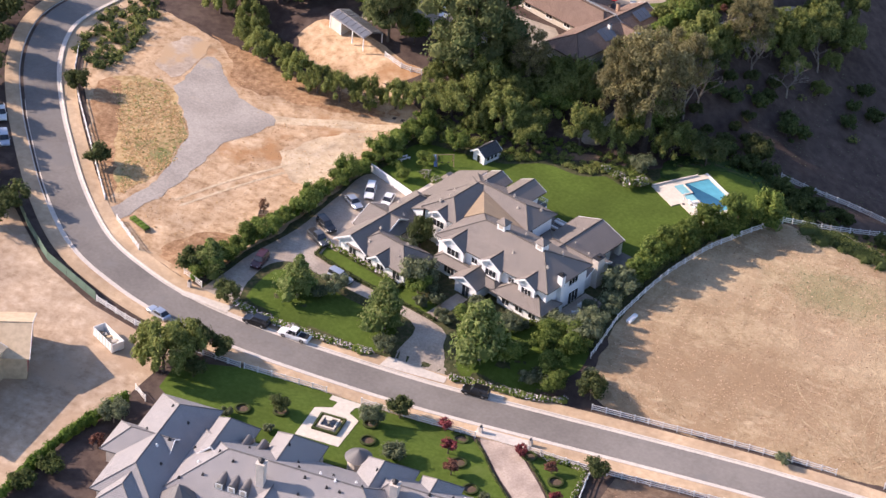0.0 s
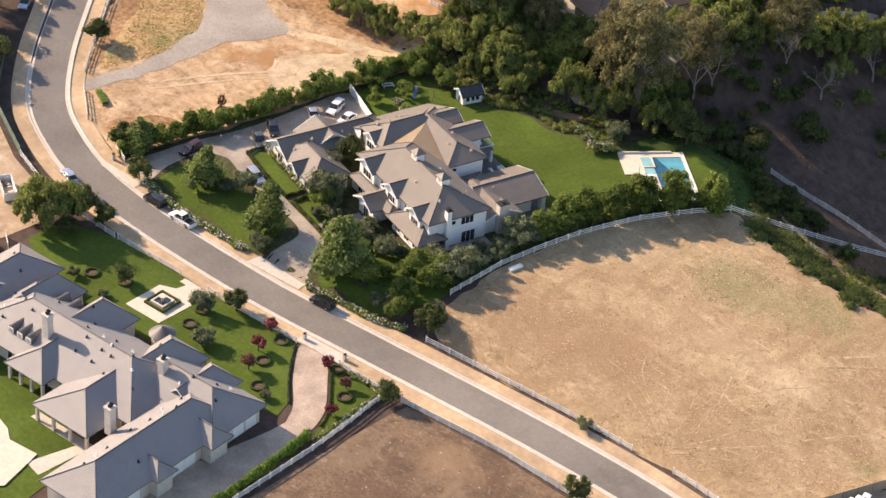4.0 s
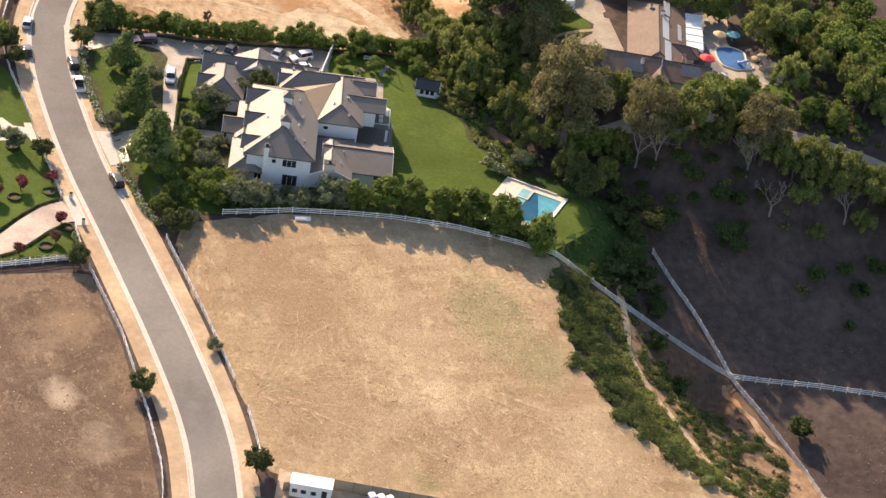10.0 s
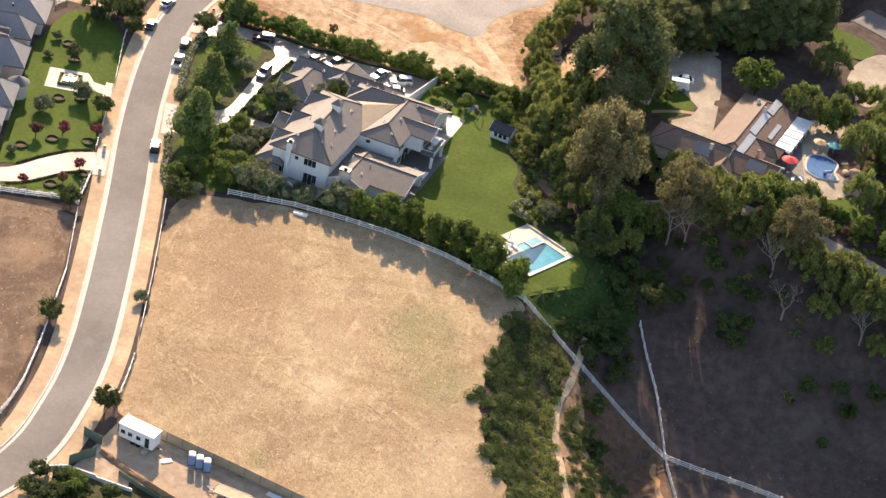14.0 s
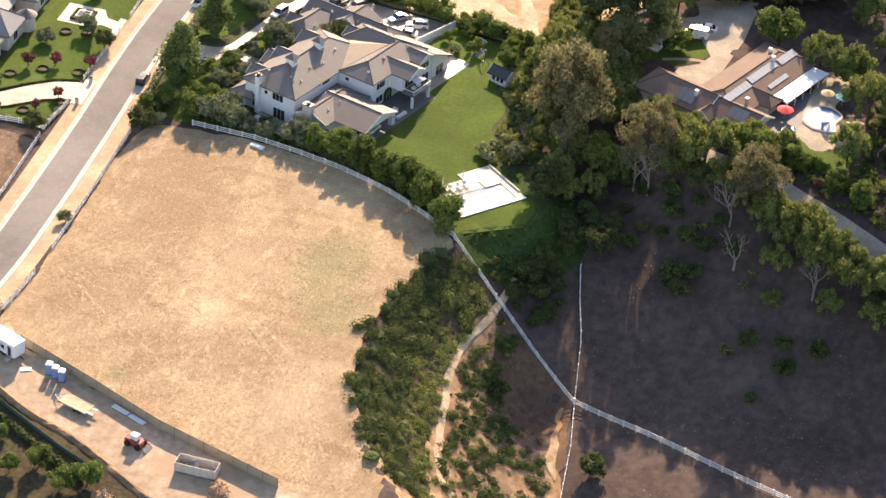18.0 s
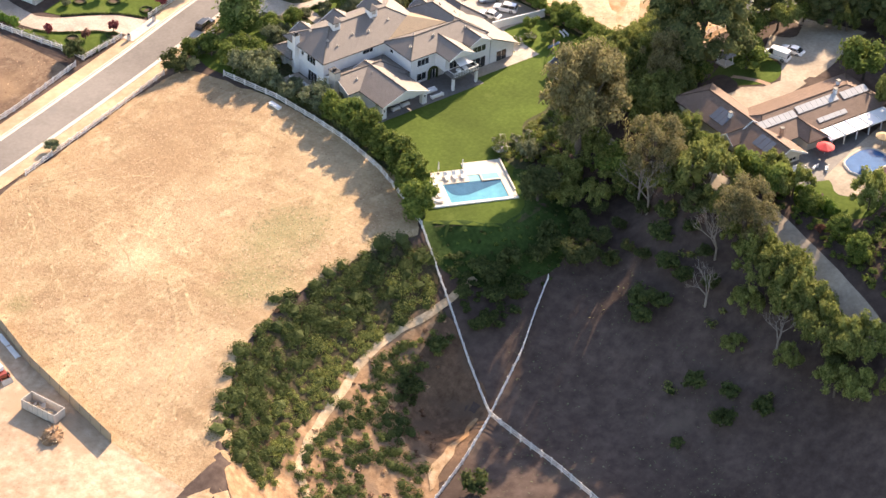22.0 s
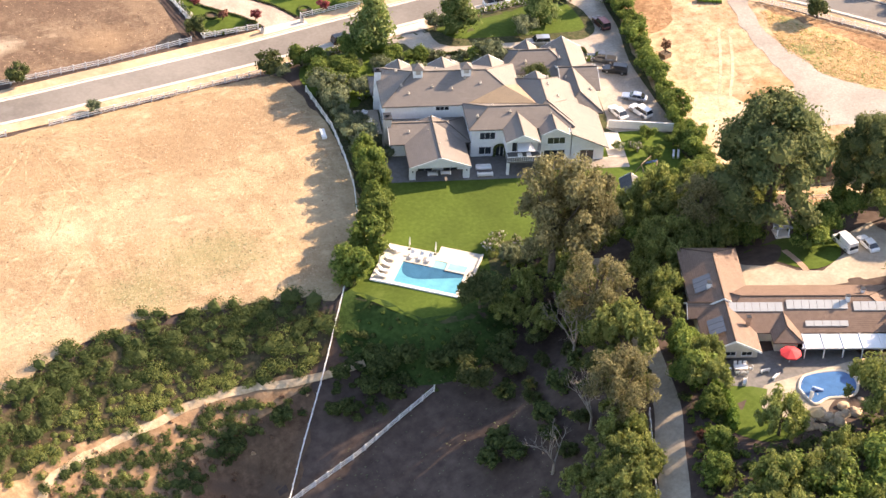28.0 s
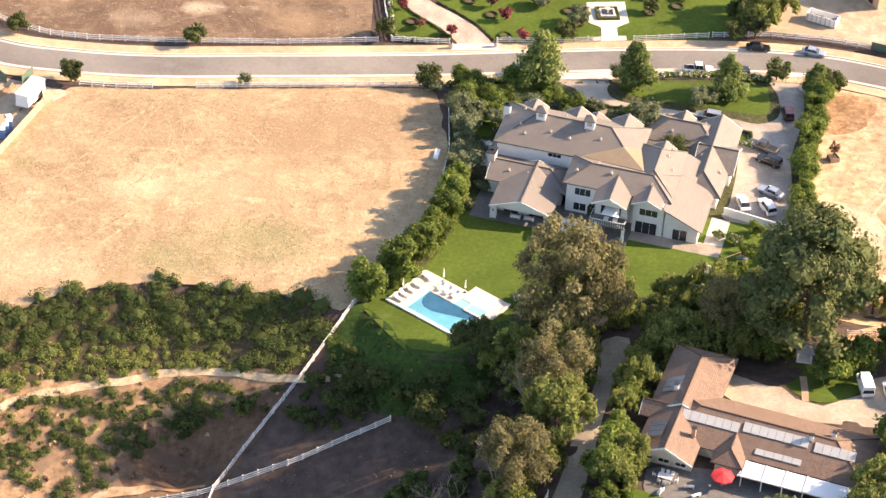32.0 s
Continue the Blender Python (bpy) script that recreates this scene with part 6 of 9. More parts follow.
for y in (-3.2, -0.2, 10.6, 13.2, 23.0, 26.6):
    xx = -31.0 if y < 3 else -30.6
    part("garage_door", bx(xx - 0.05, xx + 0.05, y - 1.25, y + 1.25, NG, NG + 2.4), M["trim"], nb)
for x, y, zt in ((3.8, 8.0, 11.0), (-16.4, 2.0, 9.3), (-18.7, 16.2, 9.0)):
    ch = part("chimney", bx(x - 0.65, x + 0.65, y - 0.65, y + 0.65, 3.0, zt - 0.9, 0.03), S_, nb)
    part("collar", bx(x - 0.8, x + 0.8, y - 0.8, y + 0.8, zt - 0.9, zt - 0.65), S_, ch)
    part("chimney_hood", cyl(cyl(bmesh.new(), x, y, zt - 0.65, zt - 0.15, 0.4, None, 8), x, y, zt - 0.15, zt + 0.2, 0.6, 0.1, 8), M["dark"], ch)
# barrel dormers
for x, y, s in ((10.6, -2.2, -1), (7.9, -2.2, -1), (9.8, 9.6, 1), (7.7, 9.6, 1), (5.7, 9.6, 1)):
    bm = bmesh.new()
    z = NE + (8.0 - NE) * (1 - (abs(y - 4.5)) / 8.5)
    n = 9
    rings = []
    for d in (0.0, -4.2):
        rings.append([bm.verts.new((x + 0.78 * math.cos(math.pi * i / (n - 1)), y + s * (1.0 + d), z - 0.4 + 1.45 * math.sin(math.pi * i / (n - 1)))) for i in range(n)])
    for i in range(n - 1):
        bm.faces.new((rings[0][i], rings[0][i + 1], rings[1][i + 1], rings[1][i]))
    bm.faces.new(rings[0])
    do = part("dormer", bm, N_, nb)
    part("dormer_front", bx(x - 0.62, x + 0.62, y + s * 1.03 - 0.03, y + s * 1.03 + 0.03, z - 0.4, z + 0.62), M["trim"], do, "white panelled dormer front")
    part("louvre", bx(x - 0.36, x + 0.36, y + s * 1.08 - 0.03, y + s * 1.08 + 0.03, z - 0.25, z + 0.45), M["steel"], do)
# eight-sided bay at the wing's corner
by = part("bay", cyl(bmesh.new(), 15.2, 13.8, NG - 0.4, NE - 0.1, 2.7, None, 8), S_, nb)
part("bay_roof", cyl(bmesh.new(), 15.2, 13.8, NE - 0.1, NE + 2.9, 3.4, 0.05, 8), N_, by)
for k in range(5):
    a = math.radians(22.5 + 45 * k)
    for w, q, m, n in ((1.5, 2.53, "trim", "window_frame"), (1.2, 2.57, "dark", "pane")):
        bm = bx(-0.04, 0.04, -w / 2, w / 2, NG + 0.7 + (1.5 - w) / 2, NG + 2.5 - (1.5 - w) / 2)
        bm.transform(Matrix.Translation((15.2 + q * math.cos(a), 13.8 + q * math.sin(a), 0)) @ Matrix.Rotation(a, 4, "Z"))
        part(n, bm, M[m], by)
# turret
tr = part("turret", cyl(bmesh.new(), -6.6, -8.0, NG - 0.4, NE - 0.1, 1.8, None, 16), S_, nb)
part("cone_roof", cyl(bmesh.new(), -6.6, -8.0, NE - 0.1, NE + 1.3, 2.3, 0.03, 20), N_, tr)
vents(nb, [(x, y, roof_top(nb, x, y)) for x, y in ((16.7, 10.6), (13.2, 9.2), (12.2, 4.9), (9.4, 6.1), (17.8, 2.1), (-2.6, 5.4), (-6.5, 5.9), (-6.2, 2.3), (-8.7, 6), (-11.7, 4), (-15.8, 8.4), (-9.9, 8.9), (-6.4, 8.1), (-2.6, 8), (-0.7, 3.4), (-23.4, 5), (-25.2, 8), (-25.1, -1.4),
                                                   (-27.6, 1.6), (-21.8, 0.6), (-16.3, 0.8), (-23.7, 21.8), (-22.7, 15.7), (-23.6, 12.3), (-28.6, 20), (-24, 27), (21.4, 4.2), (20.6, 9), (26.4, 2), (24.6, -4), (21, -2), (9, 0.5), (0.5, 0.6), (3, -1.5), (-12, -2))], "dark")
vents(nb, [(x, y, roof_top(nb, x, y)) for x, y in ((-4.4, 3.4), (-7.4, 4.6), (-10.2, 2.6), (5.6, 8.8), (-13.5, 6.2), (-20.5, 2.4), (-22.4, 8.4), (-24.6, 10.4), (-26.6, -3), (15, 7), (22.6, 6.4), (-23.8, 24.4))], "trim")
for x in (16, 9.5, -1.5, -8.8, -16.2):
    window(nb, x, -3.0, NG + 0.7, 1.6, 1.7, "+y" if False else "-y", 2)
for x, y0 in ((14.3, -6.9), (3.2, -7.5), (-12.4, -7.9), (-21.0, -7.1)):
    window(nb, x, y0, NG + 0.7, 2.2, 1.8, "-y", 2)
for x in (-14, -8.5, 1, 8, 13):
    window(nb, x, 12.0, NG + 0.1, 2.4, 2.3, "+y", 2, "french_door")
for y in (-4, 11):
    window(nb, 28.2, y, NG + 0.8, 1.6, 1.5, "+x", 2)

# formal garden: fountain court, planter rings, hedged beds
fc = [(7.9, 60.4), (0.2, 59.4), (0.6, 51.6), (3.0, 50.4), (3.2, 47.9), (1.4, 47.4), (1.6, 46.2), (8.2, 47.0), (8.0, 48.4), (6.4, 48.3), (6.2, 50.6), (8.6, 52.4)]
drape(fc, 0.14, "fountain_court", M["deck"], "pale stone fountain court", "paving", smooth=False)
fo = thing("fountain", pose(4.3, 55.2, ground_z(4.3, 55.2) + 0.1, 0, 0, 7), "square tiered stone fountain with dark hedge border", "fountain")
bm = bmesh.new()
for a, b, c, d in ((-1.5, 1.5, -1.5, -1.15), (-1.5, 1.5, 1.15, 1.5), (-1.5, -1.15, -1.15, 1.15), (1.15, 1.5, -1.15, 1.15)):
    box(bm, a, b, c, d, 0, 0.6, 0.03)
part("basin", bm, M["deck"], fo)
part("water", bx(-1.15, 1.15, -1.15, 1.15, 0.05, 0.42), M["glass"], fo)
part("pedestal", cyl(cyl(bmesh.new(), 0, 0, 0, 1.2, 0.22, 0.15, 10), 0, 0, 1.2, 1.4, 0.5, 0.6, 12), M["deck"], fo)
bm = bmesh.new()
for a, b, c, d in ((-2.3, 2.3, -2.3, -1.85), (-2.3, 2.3, 1.85, 2.3), (-2.3, -1.85, -1.85, 1.85), (1.85, 2.3, -1.85, 1.85)):
    box(bm, a, b, c, d, 0, 0.5, 0.08)
part("hedge_border", bm, LEAF["street"], fo)


def ring_planter(x, y, plant=None, r=1.35):
    z = ground_z(x, y)
    ob = thing("planter", pose(x, y, z), "round clipped-hedge planter ring on the lawn", "planter", "planter rings")
    bm = bmesh.new()
    n = 20
    prof = [(r, 0.0), (r + 0.02, 0.42), (r - 0.3, 0.45), (r - 0.34, 0.12)]
    v = [[bm.verts.new((q * math.cos(6.2832 * i / n), q * math.sin(6.2832 * i / n), h)) for q, h in prof] for i in range(n)]
    for i in range(n):
        for j in range(3):
            bm.faces.new((v[i][j], v[(i + 1) % n][j], v[(i + 1) % n][j + 1], v[i][j + 1]))
    part("hedge_ring", bm, LEAF["street"], ob)
    part("soil", cyl(bmesh.new(), 0, 0, -0.05, 0.14, r - 0.3, None, 16), M["pot"], ob)
    if plant:
        tree(plant, x, y, 0.8, z=z + 0.12)


for x, y, p in ((-15.8, 45.9, None), (-18.6, 52.3, None), (-23.2, 57.3, None), (-27.5, 43.8, None), (-34.3, 48.1, None), (-3.2, 55.4, None), (-1.5, 51.2, "olive"), (12.8, 56.6, "street"), (18.5, 59.5, None)):
    ring_planter(x, y, p)
for k_, x, y, s_ in (("red", -15.9, 51.0, 1.25), ("red", -12.4, 44.9, 1.1), ("red", -26.4, 44.6, 1.05), ("red", -36.4, 53.0, 1.0), ("bronze", -18.8, 55.6, 1.2), ("bronze", -32.6, 46.2, 0.9)):
    tree(k_, x, y, s_)
tree("grey", -8.5, 57.0, 1.25, label="broad green garden shrub on the lawn")
for x, y, s in ((20, 62.5, 0.7), (12, 62, 0.6), (-26, 58.5, 0.6)):
    tree("grey", x, y, s)
hedge([(-38.4, 60), (-40, 70), (-41.2, 80), (-42.5, 98)], 1.5, 2.0, "hedge", "clipped green hedge inside the white fence", seed=31)
hedge([(-18.0, 44.4), (-22.5, 49.6), (-25.8, 52.9), (-29.6, 56.2)], 0.5, 0.45, "street", "low clipped box edging along the drive", dens=30, size=0.12, seed=32)
hedge([(-26.0, 42.8), (-28.9, 46.2), (-32.1, 49.2), (-35.2, 52.4), (-37.2, 56)], 0.5, 0.45, "street", "low clipped box edging along the drive", dens=30, size=0.12, seed=33)
hedge([(-29.5, 42.7), (-36.8, 42.7), (-38.4, 50), (-39.5, 59)], 1.1, 0.9, "fence", "white-flowering rose hedge beside the fence", dens=26, size=0.15, flowers=0.35, seed=34)
hedge([(35.8, 68.5), (37.4, 76), (38.8, 86), (38.6, 102)], 2.0, 2.4, "hedge", "tall bright-green boundary hedge", seed=35)
for x, y, s, sp in ((35, 58, 1.15, "pepper"), (34, 53, 0.95, "pepper"), (38.5, 56, 0.9, "pepper"), (30, 56.5, 0.9, "street"), (34.5, 74, 0.9, "olive"), (33, 81, 1.1, "bronze"), (36, 90, 1.5, "shrub"), (37, 96, 1.6, "shrub")):
    tree(sp, x, y, s)
# back pool terrace
NPZ = ground_z(-5, 100) + 0.16
drape([(7, 101), (4.1, 98.8), (1.4, 96.6), (-2.8, 94.8), (-6.5, 95.4), (-9, 96.8), (-14.6, 95.6), (-17.5, 104), (-10, 113), (6, 110)], 0.0, "neighbour_pool_terrace", M["deck"], "white stone pool terrace", "terrace", smooth=False, flat=NPZ)
drape([(3, 102.2), (-8.5, 99.8), (-10.4, 101.3), (-11.6, 106.6), (1, 109)], 0.0, "neighbour_pool_water", M["pool_pale"], "bright turquoise water of the neighbour's pool", "pool", smooth=False, flat=NPZ + 0.02)
drape([(-15, 98), (-18.6, 98.4), (-18.6, 87.4), (-6.4, 89), (-6.4, 90.8), (-16.6, 89.6)], 0.13, "neighbour_path", M["concrete"], "pale concrete path and loggia floor", "path", smooth=False)


# ---- ranch house across the valley ----
RZ = 8.45
ranch = thing("house", pose(12.3, -80.2, 0, 0, 0, -17), "low ranch house with brown shake roofs and solar panels", "house")
C_, K_ = M["cream"], M["roof_r"]
RE = RZ + 2.5
wall_box(ranch, -4.3, 4.3, -8.4, 16.4, RZ - 0.6, RE - 0.1, C_)
roof(ranch, -5.0, 5.0, 0.4, 17.4, RE, RE + 2.6, "y", "gh", K_, C_)
roof(ranch, -4.4, 4.6, -10.0, 1.6, RE - 0.02, RE + 2.2, "y", "gg", K_, C_)
roof(ranch, -5.9, 0.0, -1.5, 2.7, RE + 0.02, RE + 1.65, "x", "gg", K_, C_)
for y0, y1, x0, x1, k, zz in ((4.0, 7.8, -3.9, -1.2, 2.6 / 5, RE + 0.16), (-7.6, -3.6, -3.4, -1.0, 2.2 / 4.5, RE + 0.42)):
    for j in range(3):
        a, b = y0 + j * (y1 - y0) / 3 + 0.04, y0 + (j + 1) * (y1 - y0) / 3 - 0.04
        c = [(x0, a, zz + k * (x0 + 5)), (x1, a, zz + k * (x1 + 5)), (x1, b, zz + k * (x1 + 5)), (x0, b, zz + k * (x0 + 5))]
        part("solar_panel", shell([c], 0.06), M["solar_dark"], ranch)
wall_box(ranch, 3, 28, -4.2, 6.2, RZ - 0.6, RE - 0.1, C_)
roof(ranch, -3.0, 29.5, -5.2, 7.2, RE, RE + 2.6, "x", "hh", K_, C_)
roof(ranch, 6.8, 11.6, -7.8, 0.5, RE, RE + 1.5, "y", "hg", K_, C_)
wall_box(ranch, 7.4, 11.0, -6.9, -4, RZ - 0.6, RE - 0.1, C_)
for x in (-2.6, 0.0, 2.6):
    window(ranch, x, -8.4, RZ + 0.6, 1.6, 1.6, "-y", 2)
for x in (13, 17, 21, 25):
    window(ranch, x, -4.2, RZ + 0.1, 2.2, 2.1, "-y", 2, "french_door")
for x in (8, 13, 19, 24):
    window(ranch, x, 6.2, RZ + 0.9, 1.6, 1.2, "+y", 2)


def panels(x0, n, y0, w=1.25, d=1.5):
    """A row of solar panels lying on the south slope."""
    s = 2.6 / 6.2
    for i in range(n):
        bm = bmesh.new()
        c = [(x0 + i * w + a * (w - 0.06), y0 + b * d, RE + 2.6 - s * (1.0 - y0 - b * d) + 0.16) for a, b in ((0, 0), (1, 0), (1, 1), (0, 1))]
        v = [bm.verts.new(p) for p in c] + [bm.verts.new((p[0], p[1], p[2] - 0.08)) for p in c]
        for q in ((0, 1, 2, 3), (7, 6, 5, 4), (0, 4, 5, 1), (1, 5, 6, 2), (2, 6, 7, 3), (3, 7, 4, 0)):
            bm.faces.new([v[k] for k in q])
        part("solar_panel", bm, M["solar"], ranch)


panels(0.6, 7, -1.7)
panels(9.9, 8, -1.3)
panels(20.8, 5, -1.6)
panels(12.6, 5, -4.2, 1.4, 0.9)
for x, y, z, m in ((3.2, -4.2, RE + 1.6, "brick"), (20.0, 0.2, RE + 2.3, "white"), (23.0, 2.6, RE + 1.9, "white"), (-1.8, 4.4, RE + 1.9, "white")):
    ch = part("chimney", bx(x - 0.3, x + 0.3, y - 0.3, y + 0.3, z - 0.8, z + 0.9), M[m], ranch)
    part("cap", bx(x - 0.38, x + 0.38, y - 0.38, y + 0.38, z + 0.9, z + 1.0), M["dark"], ch)
# patio cover
pg = thing("pergola", pose(12.3, -80.2, 0, 0, 0, -17), "long white slatted patio cover on posts along the ranch house", "pergola")
part("roof_sheet", bx(11.4, 27.6, -8.9, -5.3, RE - 0.25, RE - 0.17), M["trim"], pg)
for x in np.linspace(11.8, 27.2, 6):
    part("post", bx(x - 0.09, x + 0.09, -8.8, -8.62, RZ - 0.2, RE - 0.25), M["trim"], pg)
    part("rafter", bx(x - 0.06, x + 0.06, -9.1, -5.3, RE - 0.17, RE - 0.02), M["trim"], pg)
part("beam", bx(11.2, 27.8, -8.85, -8.6, RE - 0.45, RE - 0.25), M["trim"], pg)
# ranch pool
bmw = drape([(16.6, -98.6), (18.5, -96.2), (22, -96), (25.6, -97), (26.2, -100), (24, -102.6), (20, -102), (17.2, -102.6)], 0.0, "ranch_pool_water", M["pool_blue"], "deep blue water of a kidney-shaped pool", "pool", flat=RZ + 0.32)
_rp = spline([(16.6, -98.6), (18.5, -96.2), (22, -96), (25.6, -97), (26.2, -100), (24, -102.6), (20, -102), (17.2, -102.6), (16.6, -98.6)], 0.8)
bm = bmesh.new()
for a, b in zip(_rp, _rp[1:]):
    tube(bm, (*a, RZ + 0.22), (*b, RZ + 0.22), 0.26, 0.26, 6)
tagged(new("pool_coping", mesh_of("pool_coping", bm, M["deck"])), "pale rounded coping round the ranch pool", "coping", "", "structure")
_rng = np.random.default_rng(12)
for i in range(26):
    a = i / 26
    x, y = 12 + 12 * a + _rng.uniform(-2.2, 2.2), -104.5 + _rng.uniform(-2.2, 1.6) - 2.0 * math.sin(a * 3)
    s = _rng.uniform(0.4, 1.2)
    bm = bmesh.new()
    bmesh.ops.create_icosphere(bm, subdivisions=2, radius=1)
    for v in bm.verts:
        v.co *= 1 + 0.28 * noise.noise(v.co * 1.6 + Vector((i * 3.1, 0, 0)))
    ob = tagged(new("boulder", mesh_of("boulder", bm, M["rock"])), "tan rounded boulder beside the ranch pool", "boulder", "pool boulders")
    ob.matrix_world = Matrix.LocRotScale((x, y, ground_z(x, y) + 0.2 * s), Euler((0, 0, i)), (s, s * 0.8, s * 0.6))


sl = thing("pool_slide", pose(17.6, -101.2, RZ + 0.2, 0, 0, 20), "curved blue water slide at the ranch pool", "slide")
bm = bmesh.new()
for k in range(9):
    f0, f1 = k / 9, (k + 1) / 9
    tube(bm, (2.6 * f0, 0.9 * math.sin(3 * f0), 1.7 * (1 - f0) ** 1.3 + 0.1), (2.6 * f1, 0.9 * math.sin(3 * f1), 1.7 * (1 - f1) ** 1.3 + 0.1), 0.32, 0.32, 8)
part("chute", bm, M["toilet_blue"], sl)
for x in (0.1, 1.2):
    part("support", bx(x - 0.06, x + 0.06, -0.06, 0.06, -0.2, 1.6 - 1.1 * x), M["trim"], sl)
part("ladder", bx(-0.5, -0.4, -0.25, 0.25, -0.2, 1.7), M["trim"], sl)


def parasol(x, y, z, r, mat, label):
    ob = thing("umbrella", pose(x, y, z), label, "umbrella", "garden umbrellas")
    part("pole", cyl(bmesh.new(), 0, 0, 0, 2.4, 0.03, None, 6), M["trim"], ob)
    part("base", cyl(bmesh.new(), 0, 0, 0, 0.08, 0.28, 0.25, 12), M["dark"], ob)
    bm = bmesh.new()
    n = 8
    top = bm.verts.new((0, 0, 2.75))
    ring = [bm.verts.new((r * math.cos(6.2832 * i / n), r * math.sin(6.2832 * i / n), 2.15)) for i in range(n)]
    skirt = [bm.verts.new((v.co.x, v.co.y, 1.95)) for v in ring]
    for i in range(n):
        bm.faces.new((top, ring[i], ring[(i + 1) % n]))
        bm.faces.new((ring[i], skirt[i], skirt[(i + 1) % n], ring[(i + 1) % n]))
    part("canopy", bm, mat, ob)
    for i in range(n):
        a = 6.2832 * i / n
        part("rib", tube(bmesh.new(), (0, 0, 2.7), (r * math.cos(a), r * math.sin(a), 2.13), 0.015, 0.015, 4), M["trim"], ob)


parasol(18.3, -92.2, RZ, 1.75, M["red"], "open red canvas umbrella by the ranch patio")
parasol(28.5, -101.5, RZ, 1.6, M["teal"], "open teal canvas umbrella by the ranch pool")
parasol(28.5, -98.4, RZ, 1.5, M["tan_canvas"], "open tan canvas umbrella by the ranch pool")
gz = thing("gazebo", pose(33.1, -61.0, RZ + 0.4, 0, 0, -9) @ Matrix.Scale(0.78, 4), "small white open gazebo with hipped roof on the ranch lawn", "gazebo")
for sx in (-1.3, 1.3):
    for sy in (-1.3, 1.3):
        part("post", bx(sx - 0.09, sx + 0.09, sy - 0.09, sy + 0.09, -0.3, 2.4), M["trim"], gz)
part("roof", shell([[(-1.9, -1.9, 2.4), (1.9, -1.9, 2.4), (0, 0, 3.6)], [(1.9, -1.9, 2.4), (1.9, 1.9, 2.4), (0, 0, 3.6)], [(1.9, 1.9, 2.4), (-1.9, 1.9, 2.4), (0, 0, 3.6)], [(-1.9, 1.9, 2.4), (-1.9, -1.9, 2.4), (0, 0, 3.6)]], 0.12), M["roof_n"], gz)
part("floor", bx(-1.6, 1.6, -1.6, 1.6, -0.3, 0.12), M["concrete"], gz)
part("rail", bx(-1.3, 1.3, 1.25, 1.33, 0.8, 0.9), M["trim"], gz)
strip(np.array([(33, -63), (32.8, -66), (32.6, -69), (32.4, -71.6)]), -0.55, 0.55, 0.14, "brick_path", M["brick"], "straight brick path from gazebo to court", "path")
# corral shed with solar roof
sh = thing("shed", pose(59.7, -54.6, ground_z(59.7, -54.6), 0, 0, -25), "open corral shed with striped panel roof", "shed")
part("roof", shell([[(-6, -2.6, 2.6), (6, -2.6, 2.6), (6, 0.4, 3.5), (-6, 0.4, 3.5)], [(-6, 0.4, 3.5), (6, 0.4, 3.5), (6, 2.6, 2.8), (-6, 2.6, 2.8)]], 0.1), M["roof_n"], sh)
for i in range(7):
    part("roof_panel", shell([[(-5.8 + i * 1.65, -2.45, 2.75), (-4.32 + i * 1.65, -2.45, 2.75), (-4.32 + i * 1.65, 0.2, 3.54), (-5.8 + i * 1.65, 0.2, 3.54)]], 0.06), M["solar_dark"], sh)
    part("roof_panel", shell([[(-5.8 + i * 1.65, 0.6, 3.54), (-4.32 + i * 1.65, 0.6, 3.54), (-4.32 + i * 1.65, 2.45, 2.95), (-5.8 + i * 1.65, 2.45, 2.95)]], 0.06), M["solar_dark"], sh)
for x in (-5.8, -2, 2, 5.8):
    for y in (-2.4, 2.4):
        part("post", bx(x - 0.1, x + 0.1, y - 0.1, y + 0.1, -0.3, 2.6), M["trim"], sh)
part("wall", bx(2, 5.9, -2.3, 2.4, -0.3, 2.55), M["cream"], sh)


def dining_set(x, y, r):
    """White garden table with chairs round it."""
    m = pose(x, y, ground_z(x, y) + 0.1, 0, 0, r)
    tb = thing("garden_table", m, "white garden dining table on the ranch patio", "table")
    part("tabletop", bx(-1.1, 1.1, -0.55, 0.55, 0.70, 0.75), M["trim"], tb)
    for sx in (-0.95, 0.95):
        for sy in (-0.42, 0.42):
            part("leg", bx(sx - 0.04, sx + 0.04, sy - 0.04, sy + 0.04, 0, 0.70), M["trim"], tb)
    first = None
    for k, (cx, cy, cr) in enumerate(((-0.7, 1.0, 180), (0.1, 1.05, 180), (0.8, 1.0, 175), (-0.7, -1.0, 0), (0.1, -1.0, 5), (0.8, -1.05, 0), (1.7, 0, 90), (-1.7, 0.1, -90))):
        mm = m @ pose(cx, cy, 0, 0, 0, cr)
        if first is None:
            first = thing("garden_chair", mm, "white slatted garden chair at the table", "chair", "garden chairs")
            part("seat", bx(-0.25, 0.25, -0.22, 0.25, 0.40, 0.45, 0.01), M["trim"], first)
            part("backrest", bx(-0.25, 0.25, -0.27, -0.22, 0.42, 0.92, 0.01), M["trim"], first)
            for sx in (-0.21, 0.21):
                for sy in (-0.2, 0.2):
                    part("leg", bx(sx - 0.025, sx + 0.025, sy - 0.025, sy + 0.025, 0, 0.40), M["trim"], first)
        else:
            copy_thing(first, mm)


dining_set(10.0, -91.6, -17)
